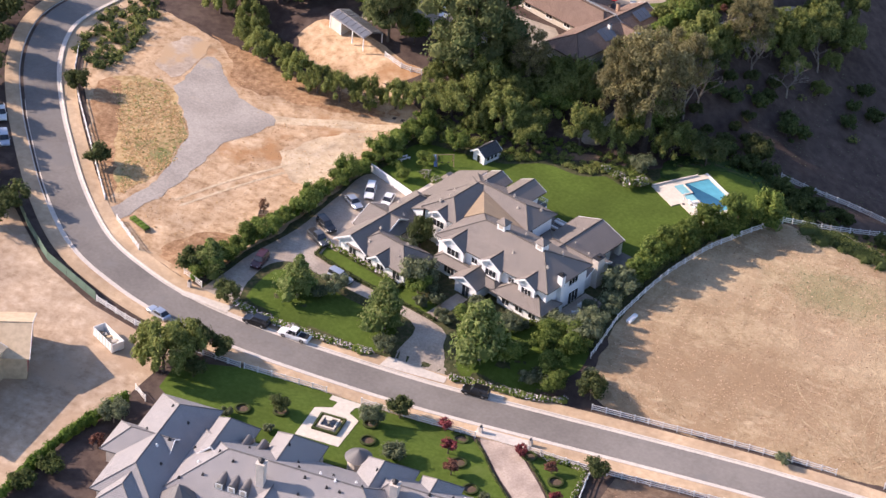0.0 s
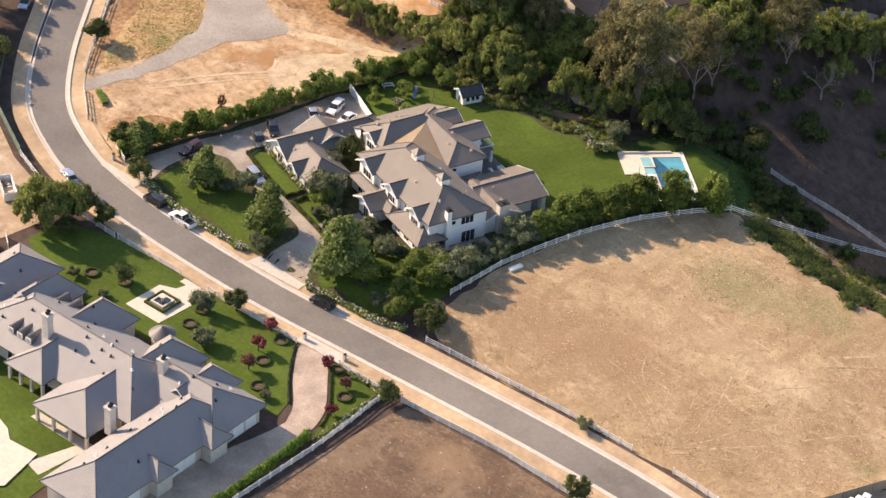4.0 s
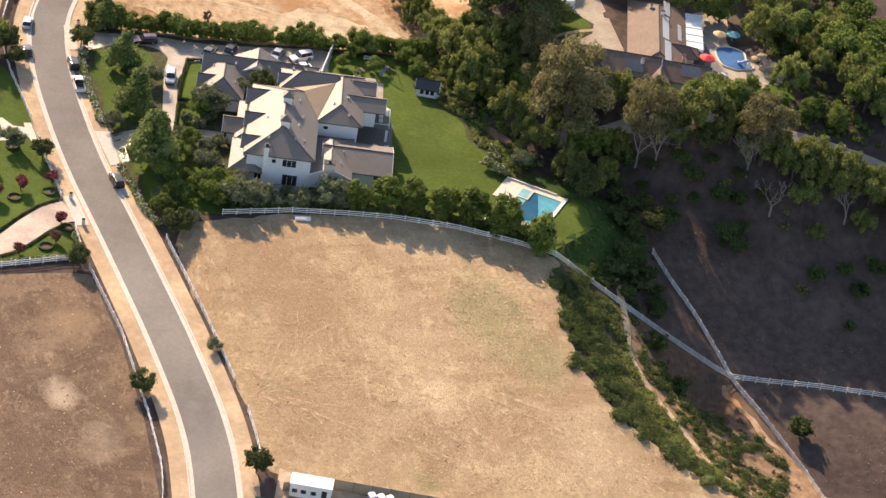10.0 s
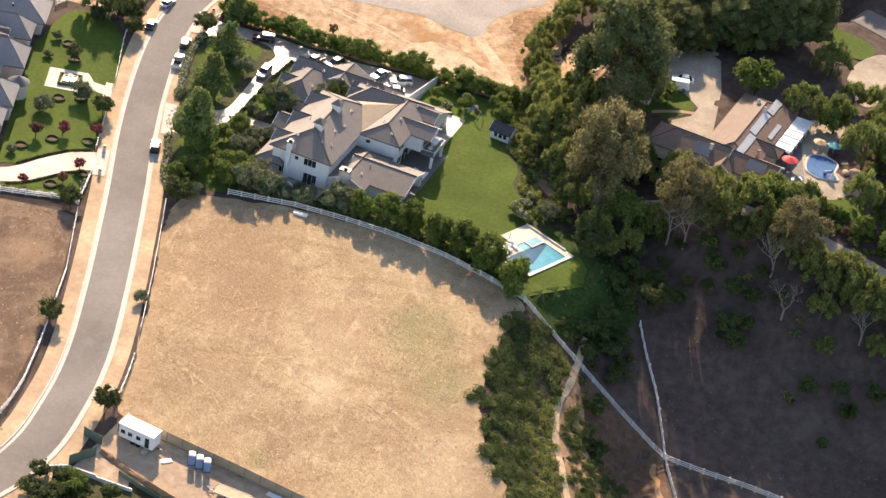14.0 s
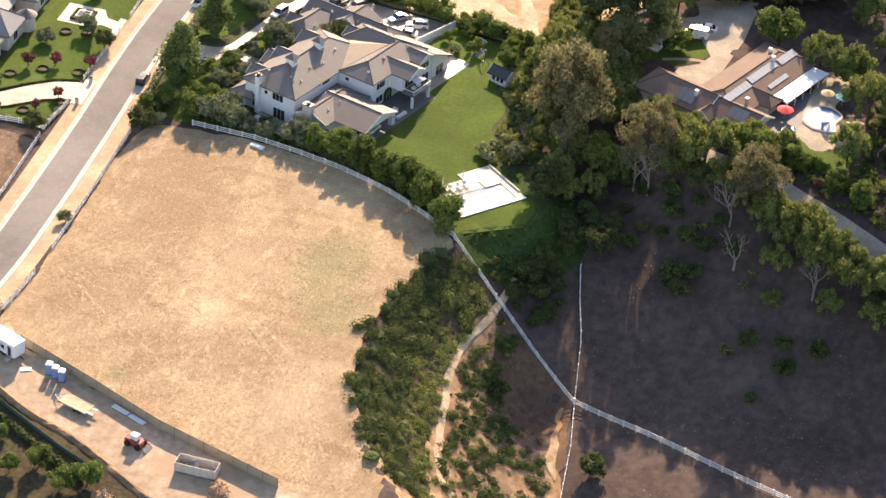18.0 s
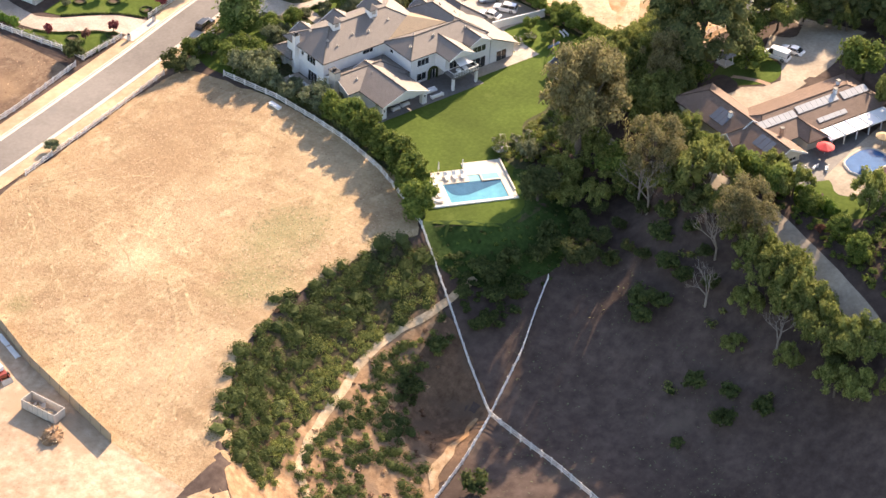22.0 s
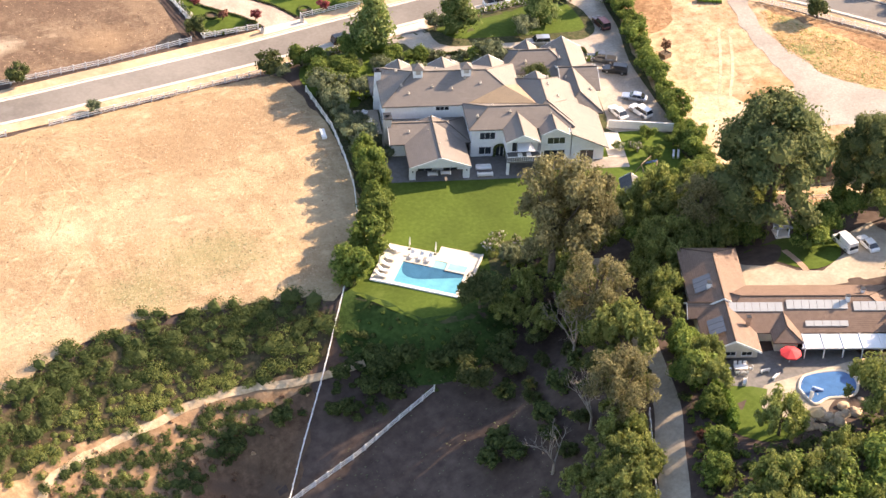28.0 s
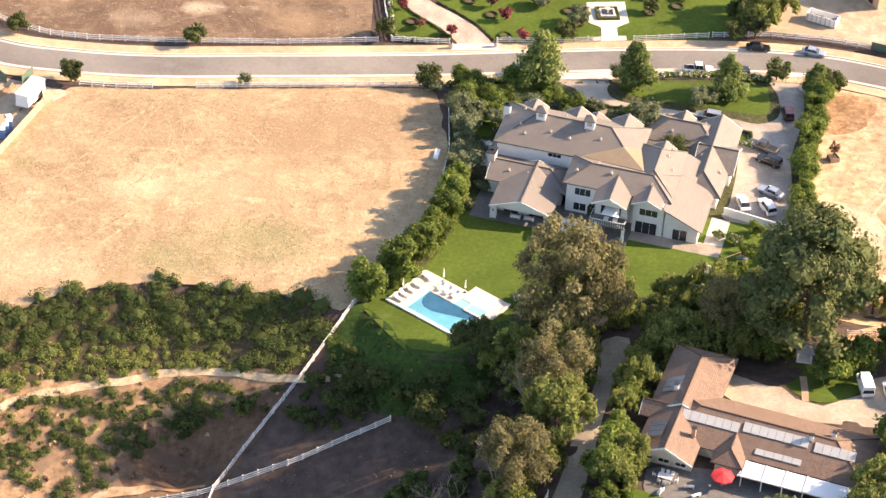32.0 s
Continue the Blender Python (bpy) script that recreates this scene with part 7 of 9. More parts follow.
for k, (x, y) in enumerate(((13.5, -93.2), (14.4, -95.0), (9.2, -94.6))):
    bn = thing("garden_bench", pose(x, y, ground_z(x, y) + 0.1, 0, 0, 30 * k), "white garden bench by the ranch patio", "bench", "garden benches")
    part("seat", bx(-0.7, 0.7, -0.25, 0.25, 0.4, 0.46, 0.01), M["trim"], bn)
    part("backrest", bx(-0.7, 0.7, -0.3, -0.25, 0.42, 0.9, 0.01), M["trim"], bn)
    for sx in (-0.62, 0.62):
        part("leg", bx(sx - 0.04, sx + 0.04, -0.25, 0.25, 0, 0.4), M["trim"], bn)
rail_fence([(-7.2, -95), (-9.8, -102), (-12.6, -109.8), (-15.4, -116)], "white rail fence beside the ranch lane")
parasol(15.2, -106.4, ground_z(15.2, -106.4), 1.3, M["tan_canvas"], "open tan canvas umbrella among the boulders")


# ---- woods, brush and hedges ----
def inside(poly, x, y):
    k, n = False, len(poly)
    for i in range(n):
        (x0, y0), (x1, y1) = poly[i], poly[(i + 1) % n]
        if (y0 > y) != (y1 > y) and x < (x1 - x0) * (y - y0) / (y1 - y0) + x0:
            k = not k
    return k


def scatter(poly, gap, seed, tries=4000):
    rng = random.Random(seed)
    xs, ys = [p[0] for p in poly], [p[1] for p in poly]
    out = []
    for _ in range(tries):
        x, y = rng.uniform(min(xs), max(xs)), rng.uniform(min(ys), max(ys))
        if inside(poly, x, y) and all((x - a) ** 2 + (y - b) ** 2 > gap * gap for a, b in out):
            out.append((x, y))
    return out


LANE = spline([(-16, -123.5), (-11.4, -113.6), (-7.5, -103), (-4.6, -96), (-1.5, -81), (0.4, -72), (2, -64), (3.4, -57), (4.2, -50), (5.5, -45)], 1.5)


CORRAL = [(75, -52), (70, -60), (55, -57.5), (47, -53), (43, -50), (45, -44), (58, -41), (68, -43)]
FAR_STREET = [(50, -112), (51, -103.5), (64, -101), (74, -95), (90, -92), (106, -92), (106, -106), (92, -126), (78, -140), (66, -136), (64, -122), (56, -116)]


def lane_gap(x, y):
    """Distance from the middle of the ranch lane."""
    return float(np.min(np.hypot(LANE[:, 0] - x, LANE[:, 1] - y)))


def wood(poly, gap, seed, mix):
    rng = random.Random(seed)
    kinds = [k for k, w, *_ in mix for _ in range(w)]
    sizes = {k: (a, b) for k, w, a, b in mix}
    for x, y in scatter(poly, gap, seed):
        k = rng.choice(kinds)
        s = rng.uniform(*sizes[k])
        if lane_gap(x, y) > SPECIES[k][2] * s * 0.8 + 1.6 and not inside(CORRAL, x, y) and not inside(FAR_STREET, x, y):
            tree(k, x, y, s)


# named large trees: kind, place, size, spread, words
for k, x, y, sc, wd, words in (
        ("euc", -6.0, -55.0, 1.25, 1.1, "tall wide olive-brown eucalyptus beside the back lawn"),
        ("euc", -0.8, -53.0, 1.1, 1.0, ""),
        ("euc", -6.7, -71.5, 0.82, 1.1, "open-crowned eucalyptus with pale bare limbs by the lane"),
        ("euc", -12.5, -94.6, 0.7, 1.4, "broad olive-brown tree on the slope below the lane"),
        ("euc", 20.0, -55.0, 0.7, 1.0, ""),
        ("pine", 33.4, -54.6, 1.7, 0.93, "very large dark-green pine behind the gazebo"),
        ("pine", 52.4, -55.2, 1.25, 0.72, "narrow tall dark-green pine by the corral"),
        ("pine", 62.0, -66.0, 0.75, 1.2, ""), ("pine", 67.0, -76.0, 0.75, 1.2, ""), ("pine", 70.0, -86.0, 1.2, 1.0, ""), ("pine", 73.0, -93.0, 1.1, 1.0, ""), ("pine", 80.0, -70.0, 1.1, 1.0, ""),
        ("pepper", -6.2, -82.8, 1.35, 1.0, "full light-green pepper tree above the ranch lane"),
        ("pepper", -17.8, -109.2, 1.12, 1.1, "light-green pepper tree beside the ranch lane"),
        ("pepper", -15.8, -100.6, 0.9, 1.2, "light-green pepper tree beside the ranch lane"),
        ("pepper", -27.0, -103.4, 0.42, 1.3, "small light-green pepper tree on the shaded slope"),
        ("pepper", -19.0, -123.5, 0.95, 1.1, ""), ("pepper", -26.3, -123.0, 0.75, 1.2, ""), ("pepper", -22.0, -134.0, 0.95, 1.1, ""),
        ("pepper", 8.6, -107.2, 0.98, 0.95, "pale loose pepper tree beside the ranch lawn"),
        ("pepper", 13.4, -41.4, 0.85, 1.0, ""), ("pepper", 4.6, -47.2, 1.2, 0.9, ""), ("pepper", 26.6, -48.8, 1.15, 1.0, ""), ("pepper", 22.3, -44.6, 1.0, 1.0, ""),
        ("gully", -25.4, -69.4, 1.0, 1.0, "bushy green tree on the slope beyond the pool"),
        ("gully", -19.2, -55.6, 1.2, 1.0, "bushy dark-green tree at the end of the pool lawn"),
        ("fence", 1.6, -90.7, 1.3, 1.0, "dense green tree between lane and ranch house"),
        ("fence", 36.8, -63.7, 1.0, 1.15, "round green tree beside the gazebo"),
        ("olive", -9.4, -46.0, 0.85, 1.0, "pale green loose tree on the bank by the roses")):
    tree(k, x, y, sc, label=words, wide=wd)
WA = [(-3, -50), (4, -44.5), (12, -42), (20, -41), (32, -41), (36, -47), (27, -57), (16, -56), (9, -58), (3, -62), (-1, -68), (-4, -64)]
wood(WA, 4.8, 5, (("pepper", 6, 0.75, 1.15), ("fence", 2, 1.1, 1.5)))
wood([(-14, -124), (2, -117), (14, -116), (26, -114), (46, -109), (62, -96), (74, -112), (40, -130), (0, -140)], 5.6, 6, (("pepper", 4, 0.75, 1.1), ("fence", 3, 1.3, 1.8), ("pine", 1, 0.5, 0.7)))
wood([(-16, -100), (-19, -110), (-24, -128), (-30, -132), (-27, -112), (-21, -100)], 6.4, 7, (("pepper", 3, 0.5, 0.8), ("gully", 2, 0.5, 0.9)))
wood([(40, -47), (47, -45), (52, -58), (66, -64), (82, -58), (94, -62), (90, -96), (66, -84), (58, -62), (46, -58), (42, -53)], 6.0, 8, (("pepper", 4, 0.8, 1.2), ("pine", 1, 0.7, 0.95), ("fence", 2, 1.2, 1.6)))
wood([(6, -68), (8.5, -66), (7, -74), (2.5, -86), (3.5, -94), (-1.5, -96), (1, -84), (4, -74)], 3.6, 9, (("fence", 3, 0.8, 1.2), ("pepper", 1, 0.5, 0.65), ("olive", 1, 0.9, 1.2)))
wood([(90, -50), (120, -60), (130, -100), (100, -126), (60, -110), (76, -84), (92, -64)], 9.5, 10, (("pepper", 3, 1.0, 1.3), ("pine", 1, 0.8, 1.0)))
for x, y, s in ((74.5, -41.5, 0.85), (69, -40, 0.75), (64, -38, 0.8), (58.5, -36.6, 0.8), (53, -36, 0.85), (47.5, -37.6, 0.85), (42, -39.5, 0.8), (79, -44.5, 0.8), (82, -50, 0.85), (36.5, -40, 0.85), (30.5, -41.5, 0.8), (24, -40, 0.7)):
    tree("pepper", x, y, s, label="pepper tree in the ring round the corral")
for x, y, s in ((41, -60.5, 1.2), (28.5, -57.5, 1.2), (46, -84, 1.6), (37, -101.5, 1.3)):
    tree("fence", x, y, s, label="green leafy tree in the ranch garden")
wood([(-3, -58), (2, -58), (1.5, -66), (-2, -76), (-8, -92), (-12, -100), (-15, -98), (-11, -88), (-7, -74)], 5.2, 11, (("pepper", 4, 0.6, 0.9), ("gully", 2, 0.7, 1.0)))
for x, y, s in ((11, -60.5, 1.15), (15.5, -58.5, 1.15), (20.5, -57, 1.1), (39, -101, 0.95), (41, -94, 1.0), (24.4, -107.6, 1.3)):
    tree("pepper", x, y, s, label="spreading pepper tree shading the ranch garden")
wood([(-12, -56), (-5, -60), (-8, -74), (-14, -90), (-19, -97), (-22, -92), (-20, -76), (-17, -62)], 4.2, 12, (("gully", 4, 0.4, 0.65), ("shrub", 3, 1.0, 1.6)))
# row inside the lot boundary
for i, (x, y) in enumerate(along([(44.6, 31), (42.4, 20), (40, 7), (38.8, -5), (36.8, -16), (35.6, -27), (34, -36)], 3.6)):
    tree("fence", x + 0.4 * math.sin(i * 2.2), y, 0.80 + 0.16 * math.sin(i * 1.7), label="bright-green bushy tree in the row along the lot")
hedge([(45, 32), (42.8, 20), (40.4, 7), (39.2, -5), (37.2, -16), (36, -28), (34.6, -37)], 1.5, 1.7, "hedge", "vine-covered boundary hedge along the lot", seed=41)
# street-side flowering hedge and clipped panels
hedge([(34.8, 34.2), (27, 35.2), (18, 34.6), (8.5, 33.4)], 1.8, 1.2, "fence", "white-flowering hedge along the street", dens=26, size=0.17, flowers=0.5, seed=42)
hedge([(-7, 31.6), (-14, 30.2), (-21, 29.0), (-26, 27.0)], 1.6, 1.1, "fence", "white-flowering hedge by the side lawn", dens=26, size=0.17, flowers=0.45, seed=43)
for k, ln in enumerate(([(30.2, 13.8), (30.4, 10.2)], [(30.2, 13.9), (22, 16.3), (14.8, 17.9)], [(14.9, 17.8), (14.2, 14.2)], [(12.8, 18.2), (2.6, 20.2)], [(12.8, 18), (12.3, 13.6)])):
    hedge(ln, 0.7, 0.8, "street", "low clipped hedge round a lawn panel", dens=26, size=0.14, seed=50 + k)
hedge([(30.6, 9.8), (22, 11.9), (14.2, 14)], 1.0, 1.2, "fence", "white rose bed against the garage wall", dens=24, size=0.16, flowers=0.4, seed=57)
hedge([(-5, 14.2), (-11, 12.6), (-17, 9.4)], 1.3, 1.1, "fence", "white rose bed in front of the house", dens=24, size=0.16, flowers=0.3, seed=58)
for x, y, s in ((-20.6, 11.5, 1.2), (-23.0, 9.0, 1.1), (-22.6, 5.0, 1.2), (-23.0, 1.6, 1.0), (-22.4, -3.6, 1.1), (-23.4, -8.2, 1.1), (-19.6, 2.6, 0.9), (-18.9, -9.2, 0.9), (-21.6, -15, 0.9), (-14.2, 20.8, 0.8), (-22.4, 25.2, 1.2), (-19, 26.2, 1.0), (23, 25, 1.0), (-8, 14.5, 0.8), (-12, 14, 0.7)):
    tree("grey", x, y, s)
for x, y, s in ((-9.5, -39.4, 1.05), (-6.4, -41.2, 0.9), (-11.4, -41.2, 1.0), (-3.4, -42.2, 0.8), (25.5, -20.5, 0.9), (22.5, -19.6, 0.8)):
    tree("rose_tree", x, y, s)
for x, y, s in ((-4.6, -60.5, 0.8), (-5.2, -66.5, 0.8), (-4.6, -77, 0.9), (7.6, -62, 0.9), (6.4, -70, 0.9)):
    tree("pepper", x, y, s, label="full green pepper tree crowding the ranch lane")
for x, y, s in ((4.6, -88.9, 0.75), (2.4, -95.2, 0.85), (-8.6, -89, 0.9), (-14.5, -105, 1.05), (-20.4, -116, 1.05), (-13.0, -98.0, 0.95), (-17.2, -112.4, 0.95), (-20.6, -121, 1.0), (0.9, -121.2, 1.1), (8.6, -122.5, 1.1)):
    tree("pepper", x, y, s, label="light-green pepper tree beside the ranch lane")
for k in range(2):
    bn = thing("lawn_bench", pose(31.6 + 0.8 * k, -24.0 - 0.3 * k, ground_z(32, -24) + 0.08, 0, 0, 62), "long white slatted bench on the lawn", "bench", "lawn benches")
    part("seat", bx(-1.2, 1.2, -0.2, 0.2, 0.4, 0.46, 0.01), M["trim"], bn)
    for sx in (-1.0, 1.0):
        part("leg", bx(sx - 0.05, sx + 0.05, -0.18, 0.18, 0, 0.4), M["trim"], bn)
for x, y, s in ((7, 12.8, 1.0), (4.6, 15.2, 0.9), (6.6, 17.6, 0.8), (-3.2, 14.6, 1.0), (-5.6, 17.2, 0.9), (0.4, 20, 0.7), (-1.6, 12.2, 0.9), (9.6, 12.4, 0.9), (2, 18.6, 0.8)):
    tree("grey", x, y, s, label="grey-green shrub in the entry garden")
for x, y, s in ((8.8, 14.4, 0.85), (-2.8, 17.8, 0.75), (-6.8, 20.4, 0.7)):
    tree("fence", x, y, s, label="round green tree in the entry garden")
hedge([(4.1, -93), (4.4, -98), (2.5, -104.3)], 1.6, 2.4, "hedge", "tall loose hedge beside the ranch lawn", seed=93)
for x, y, s in ((0.8, -99.6, 0.85), (-2.2, -107.6, 0.8), (-4.8, -112.8, 0.85), (3.2, -84.6, 1.0)):
    tree("bushy", x, y, s, label="bushy green tree shading the ranch lane")
tree("bronze", -2.9, -104.1, 0.8, label="small golden-brown shrub by the ranch lane")
for x, y, s in ((29.1, -18.0, 0.55), (27.4, -24.2, 0.62), (25.0, -32.4, 0.85), (31.6, -31.5, 0.8), (33.0, -21.0, 0.6)):
    tree("fence", x, y, s, label="small round green tree on the back lawn")
for x, y, s in ((-38.4, -57.6, 1.4), (-36.5, -60.4, 1.3), (-55.8, -62.0, 1.3), (-64.5, -63.5, 1.5), (-45.6, -105.5, 0.9), (-35.1, -101.3, 1.3), (-38.5, -109.4, 1.5), (-33.9, -114.4, 1.4), (-27, -84.4, 1.7), (-22, -74, 1.3), (-29.4, -86, 1.4), (-74, -85, 1.6), (-33.8, -107.6, 1.2), (-20, -66, 1.5), (-24, -62, 1.3), (-25.6, -87.4, 1.3)):
    tree("shrub", x, y, s)


def brush(poly, gap, seed, name, leaves, label, lo=0.7, hi=1.6, per=34, size=0.26, clear=(), low=0.35, light=None, fill=0.66):
    """Chaparral: overlapping mounds of leaves on the slope, in one object; each mound has one of the leaf kinds."""
    rng = np.random.default_rng(seed)
    cs, ns, cores, idx = [], [], [], []
    kinds = leaves.split()
    for x, y in scatter(poly, gap, seed, 9000):
        if any(inside(c, x, y) for c in clear):
            continue
        r = rng.uniform(lo, hi)
        # lighter kinds gather in drifts
        k = min(len(kinds) - 1, max(0, int(len(kinds) * (0.5 + 0.8 * noise.noise((x * 0.09, y * 0.09, 2.0)) + 0.18 * rng.normal()))))
        if light:
            f = light(x, y) + 0.45 * noise.noise((x * 0.16, y * 0.16, 7.0)) + 0.12 * rng.normal()
            k = 1 if f > 0.7 else 0
            if f > 0.8:
                r *= 0.66
                if rng.random() < 0.12:
                    continue
        for _ in range(2):
            c = np.array((x + rng.normal() * r * 0.45, y + rng.normal() * r * 0.45, 0))
            c[2] = ground_z(c[0], c[1]) + r * low
            q = np.array((r * 0.85, r * 0.85, r * 0.62)) * rng.uniform(0.65, 1.15)
            cores.append(core(rng, c, q * fill * 0.9, True))
            d = rnd_dirs(rng, per)
            d[:, 2] = np.abs(d[:, 2])
            cs.append(c + d * q * rng.uniform(fill + 0.02, 1.86 - fill, (per, 1)))
            ns.append(d)
            idx.append(np.full(per, k))
    me = quad_mesh(name, leaf_quads(rng, np.concatenate(cs), np.concatenate(ns), size, 0.0, 0.3), [LEAF[k] for k in kinds], cores, 0, 0, np.concatenate(idx))
    return tagged(new(name, me), label, "brush", "", "stuff")


BR = [(-46, -43.5), (-57, -42), (-72, -41), (-86, -44.5), (-98, -51.5), (-105, -60), (-102, -65), (-92, -60.2), (-84, -58), (-76, -56.4), (-68, -54.6), (-58, -54.0), (-48, -55), (-42, -50)]


def toward_trail(x, y):
    """0 at the field's edge, 1 at the trail."""
    a = float(np.interp(x, (-105, -98, -86, -72, -57, -46), (-60, -51.5, -44.5, -41, -42, -43.5)))
    b = float(np.interp(x, (-102, -92, -80, -69, -58, -48), (-65, -60.2, -57.2, -54.8, -54, -55)))
    return (a - y) / (a - b)


def open_patch(x, y):
    return 0.5 + 0.3 * noise.noise((x * 0.1, y * 0.1, 3.3))


brush(BR, 1.6, 61, "upper_brush", "brush sage", "dense green chaparral below the field", 1.1, 2.6, 190, 0.15, low=0.12, light=toward_trail, fill=0.7)
BARE = ([(-87, -71.5), (-83.2, -69.4), (-80.4, -72.6), (-81.7, -78.8), (-86, -76)], [(-71, -68), (-69, -66), (-64, -65), (-59, -65), (-58, -72), (-72, -73)])
LB = [(-94, -64.4), (-89.9, -62.3), (-80.8, -60.6), (-75.6, -59.2), (-68.2, -57.5), (-59.8, -56.6), (-58, -59.5), (-62.4, -63), (-68.8, -65.2), (-74.2, -69.8), (-75.4, -73.5), (-78.2, -77.9), (-84, -79), (-92, -75), (-96, -72), (-104, -80), (-106, -76), (-98, -67)]
brush(LB, 1.75, 62, "lower_brush", "brush sage", "patchy green chaparral under the trail", 0.9, 1.9, 150, 0.15, clear=BARE, low=0.1, light=open_patch, fill=0.7)
for k, pl in enumerate((BR, LB)):
    brush(pl, 1.35, 71 + k, "low_scrub", "dry sage brush sage", "low dull-green scrub between the chaparral mounds", 0.35, 0.75, 16, 0.2, clear=BARE if k else (), low=0.1, fill=0.8)
brush([(-66, -58), (-60, -57), (-50, -58.6), (-52, -62), (-58, -64), (-66, -62.5)], 2.4, 68, "trail_brush", "sage brush", "yellow-green shrubs beside the trail", 0.6, 1.3, 44, 0.22)
brush([(-50, -59), (-60, -66), (-74, -76), (-90, -82), (-104, -85), (-97, -72), (-92, -58), (-80, -56), (-60, -56)], 3.0, 63, "dry_brush", "dry straw", "dry brown brush on the slope", 0.3, 0.75, 22, 0.2)
brush([(-41, -51.5), (-38, -52), (-34, -66), (-44, -67), (-47.5, -63), (-43.5, -57)], 1.7, 69, "gully_brush", "brush", "dark shrubs crowding the gully by the fence", 0.6, 1.2, 46, 0.26)
brush([(-1.6, -97), (1.5, -93), (3, -100), (1, -108), (-9, -119), (-7.6, -113)], 1.7, 84, "lane_brush", "fence brush", "low dark-green shrubs beside the ranch lane", 0.6, 1.3, 40, 0.22)
brush([(-2, -109), (10, -110), (24, -109), (36, -107), (30, -115), (4, -117), (-8, -120)], 2.0, 85, "yard_brush", "brush fence", "dark shrubs below the ranch garden", 0.8, 1.8, 44, 0.25)
for x, y, s in ((-44.6, -58.6, 1.2), (-38.6, -60.2, 1.3), (-45, -64.8, 1.2), (-38.3, -65, 1.3), (-34, -60.5, 1.5), (-41, -62.6, 1.4), (-47.6, -64.4, 1.1), (-30, -64, 1.4), (-26, -63.5, 1.6)):
    tree("shrub", x, y, s, label="large dark shrub crowding the shaded gully")
brush([(-37, -47.5), (-33, -53), (-27, -58), (-20, -58.5), (-14, -52), (-12, -58), (-20, -66), (-32, -68), (-43, -60), (-43, -52)], 1.6, 64, "slope_brush", "fence street", "low green plants on the slope under the pool", 0.25, 0.5, 22, 0.16)
brush([(-12, -43), (-8.5, -40.5), (-4, -42), (0, -39.5), (8, -39.5), (15, -35), (22, -34), (32, -32.5), (33, -40), (20, -44), (6, -47), (-8, -50)], 1.15, 65, "bank_brush", "sage fence brush", "low green shrubs along the top of the bank", 0.5, 1.25, 56, 0.16, clear=([(5.2, -42.0), (3.0, -42.6), (0.2, -44.6), (-1.2, -46.6), (0.6, -47.0), (3.2, -45.2), (5.6, -43.2)],))
brush([(-20, -70), (-16, -90), (-22, -104), (-34, -120), (-44, -104), (-36, -84)], 12, 66, "hill_brush", "brush sage", "scattered brush on the shaded hillside", 0.5, 1.5)
brush([(104.8, -19), (108, -29), (109, -42), (104, -48), (99, -36), (97.5, -25), (98.6, -17.6)], 1.9, 67, "roadside_brush", "brush sage", "dark shrubs beside the street bend", 1.0, 1.9)
for x, y, s in ((92, 33, 1.3), (97.5, 27, 1.2), (103, 19.5, 1.25), (108.5, 10.5, 1.2), (113.5, 1, 1.25), (119, -9, 1.3), (124.5, -20, 1.4), (126, -31, 1.3), (84, 39, 1.1)):
    tree("gully", x, y, s * 1.1, label="dark leafy tree on the outside of the bend")
for x, y, s in ((-22.8, 15.6, 1.05), (-17.6, 16.2, 0.9), (-13.4, 24.4, 0.9), (-23.2, 25.4, 0.9), (-21.6, 12.2, 0.7)):
    tree("fence", x, y, s)
for x, y, s in ((-11.5, -55.5, 0.85), (-15.5, -59, 0.7), (-11.5, -62.5, 0.7)):
    tree("pepper", x, y, s, label="pepper tree crowding the end of the pool")
for x, y, s in ((60, -72, 0.65), (63, -80, 0.75)):
    tree("pepper", x, y, s, label="tall pepper tree shading the ranch court")


def dead_tree(x, y, h, seed, label="dead bare tree with pale grey forking limbs"):
    """A leafless trunk that forks again and again."""
    rng = random.Random(seed)
    ob = thing("dead_tree", pose(x, y, ground_z(x, y)), label, "tree", "dead trees")

    def fork(bm, a, d, length, r, depth):
        b = a + d * length
        tube(bm, a, b, r, r * 0.62, 6)
        if depth:
            for _ in range(rng.choice((2, 3))):
                e = (d + Vector((rng.uniform(-0.8, 0.8), rng.uniform(-0.8, 0.8), rng.uniform(-0.25, 0.5)))).normalized()
                fork(bm, b, e, length * rng.uniform(0.6, 0.85), r * 0.6, depth - 1)

    bm = bmesh.new()
    tube(bm, (0, 0, -0.4), (0.1, 0, h * 0.25), 0.26, 0.2, 8)
    part("trunk", bm, M["pale_bark"], ob)
    for k in range(3):
        bm = bmesh.new()
        fork(bm, Vector((0.1, 0, h * 0.24)), Vector((rng.uniform(-0.7, 0.7), rng.uniform(-0.7, 0.7), 1)).normalized(), h * 0.26, 0.15, 4)
        part("limb", bm, M["pale_bark"], ob)


for x, y, h, k in ((-10.2, -73.4, 12, 1), (-22.4, -94.4, 9, 2), (-15, -91, 10, 3), (-8.4, -70.2, 13, 4), (-24, -110, 8, 5)):
    dead_tree(x, y, h, k)


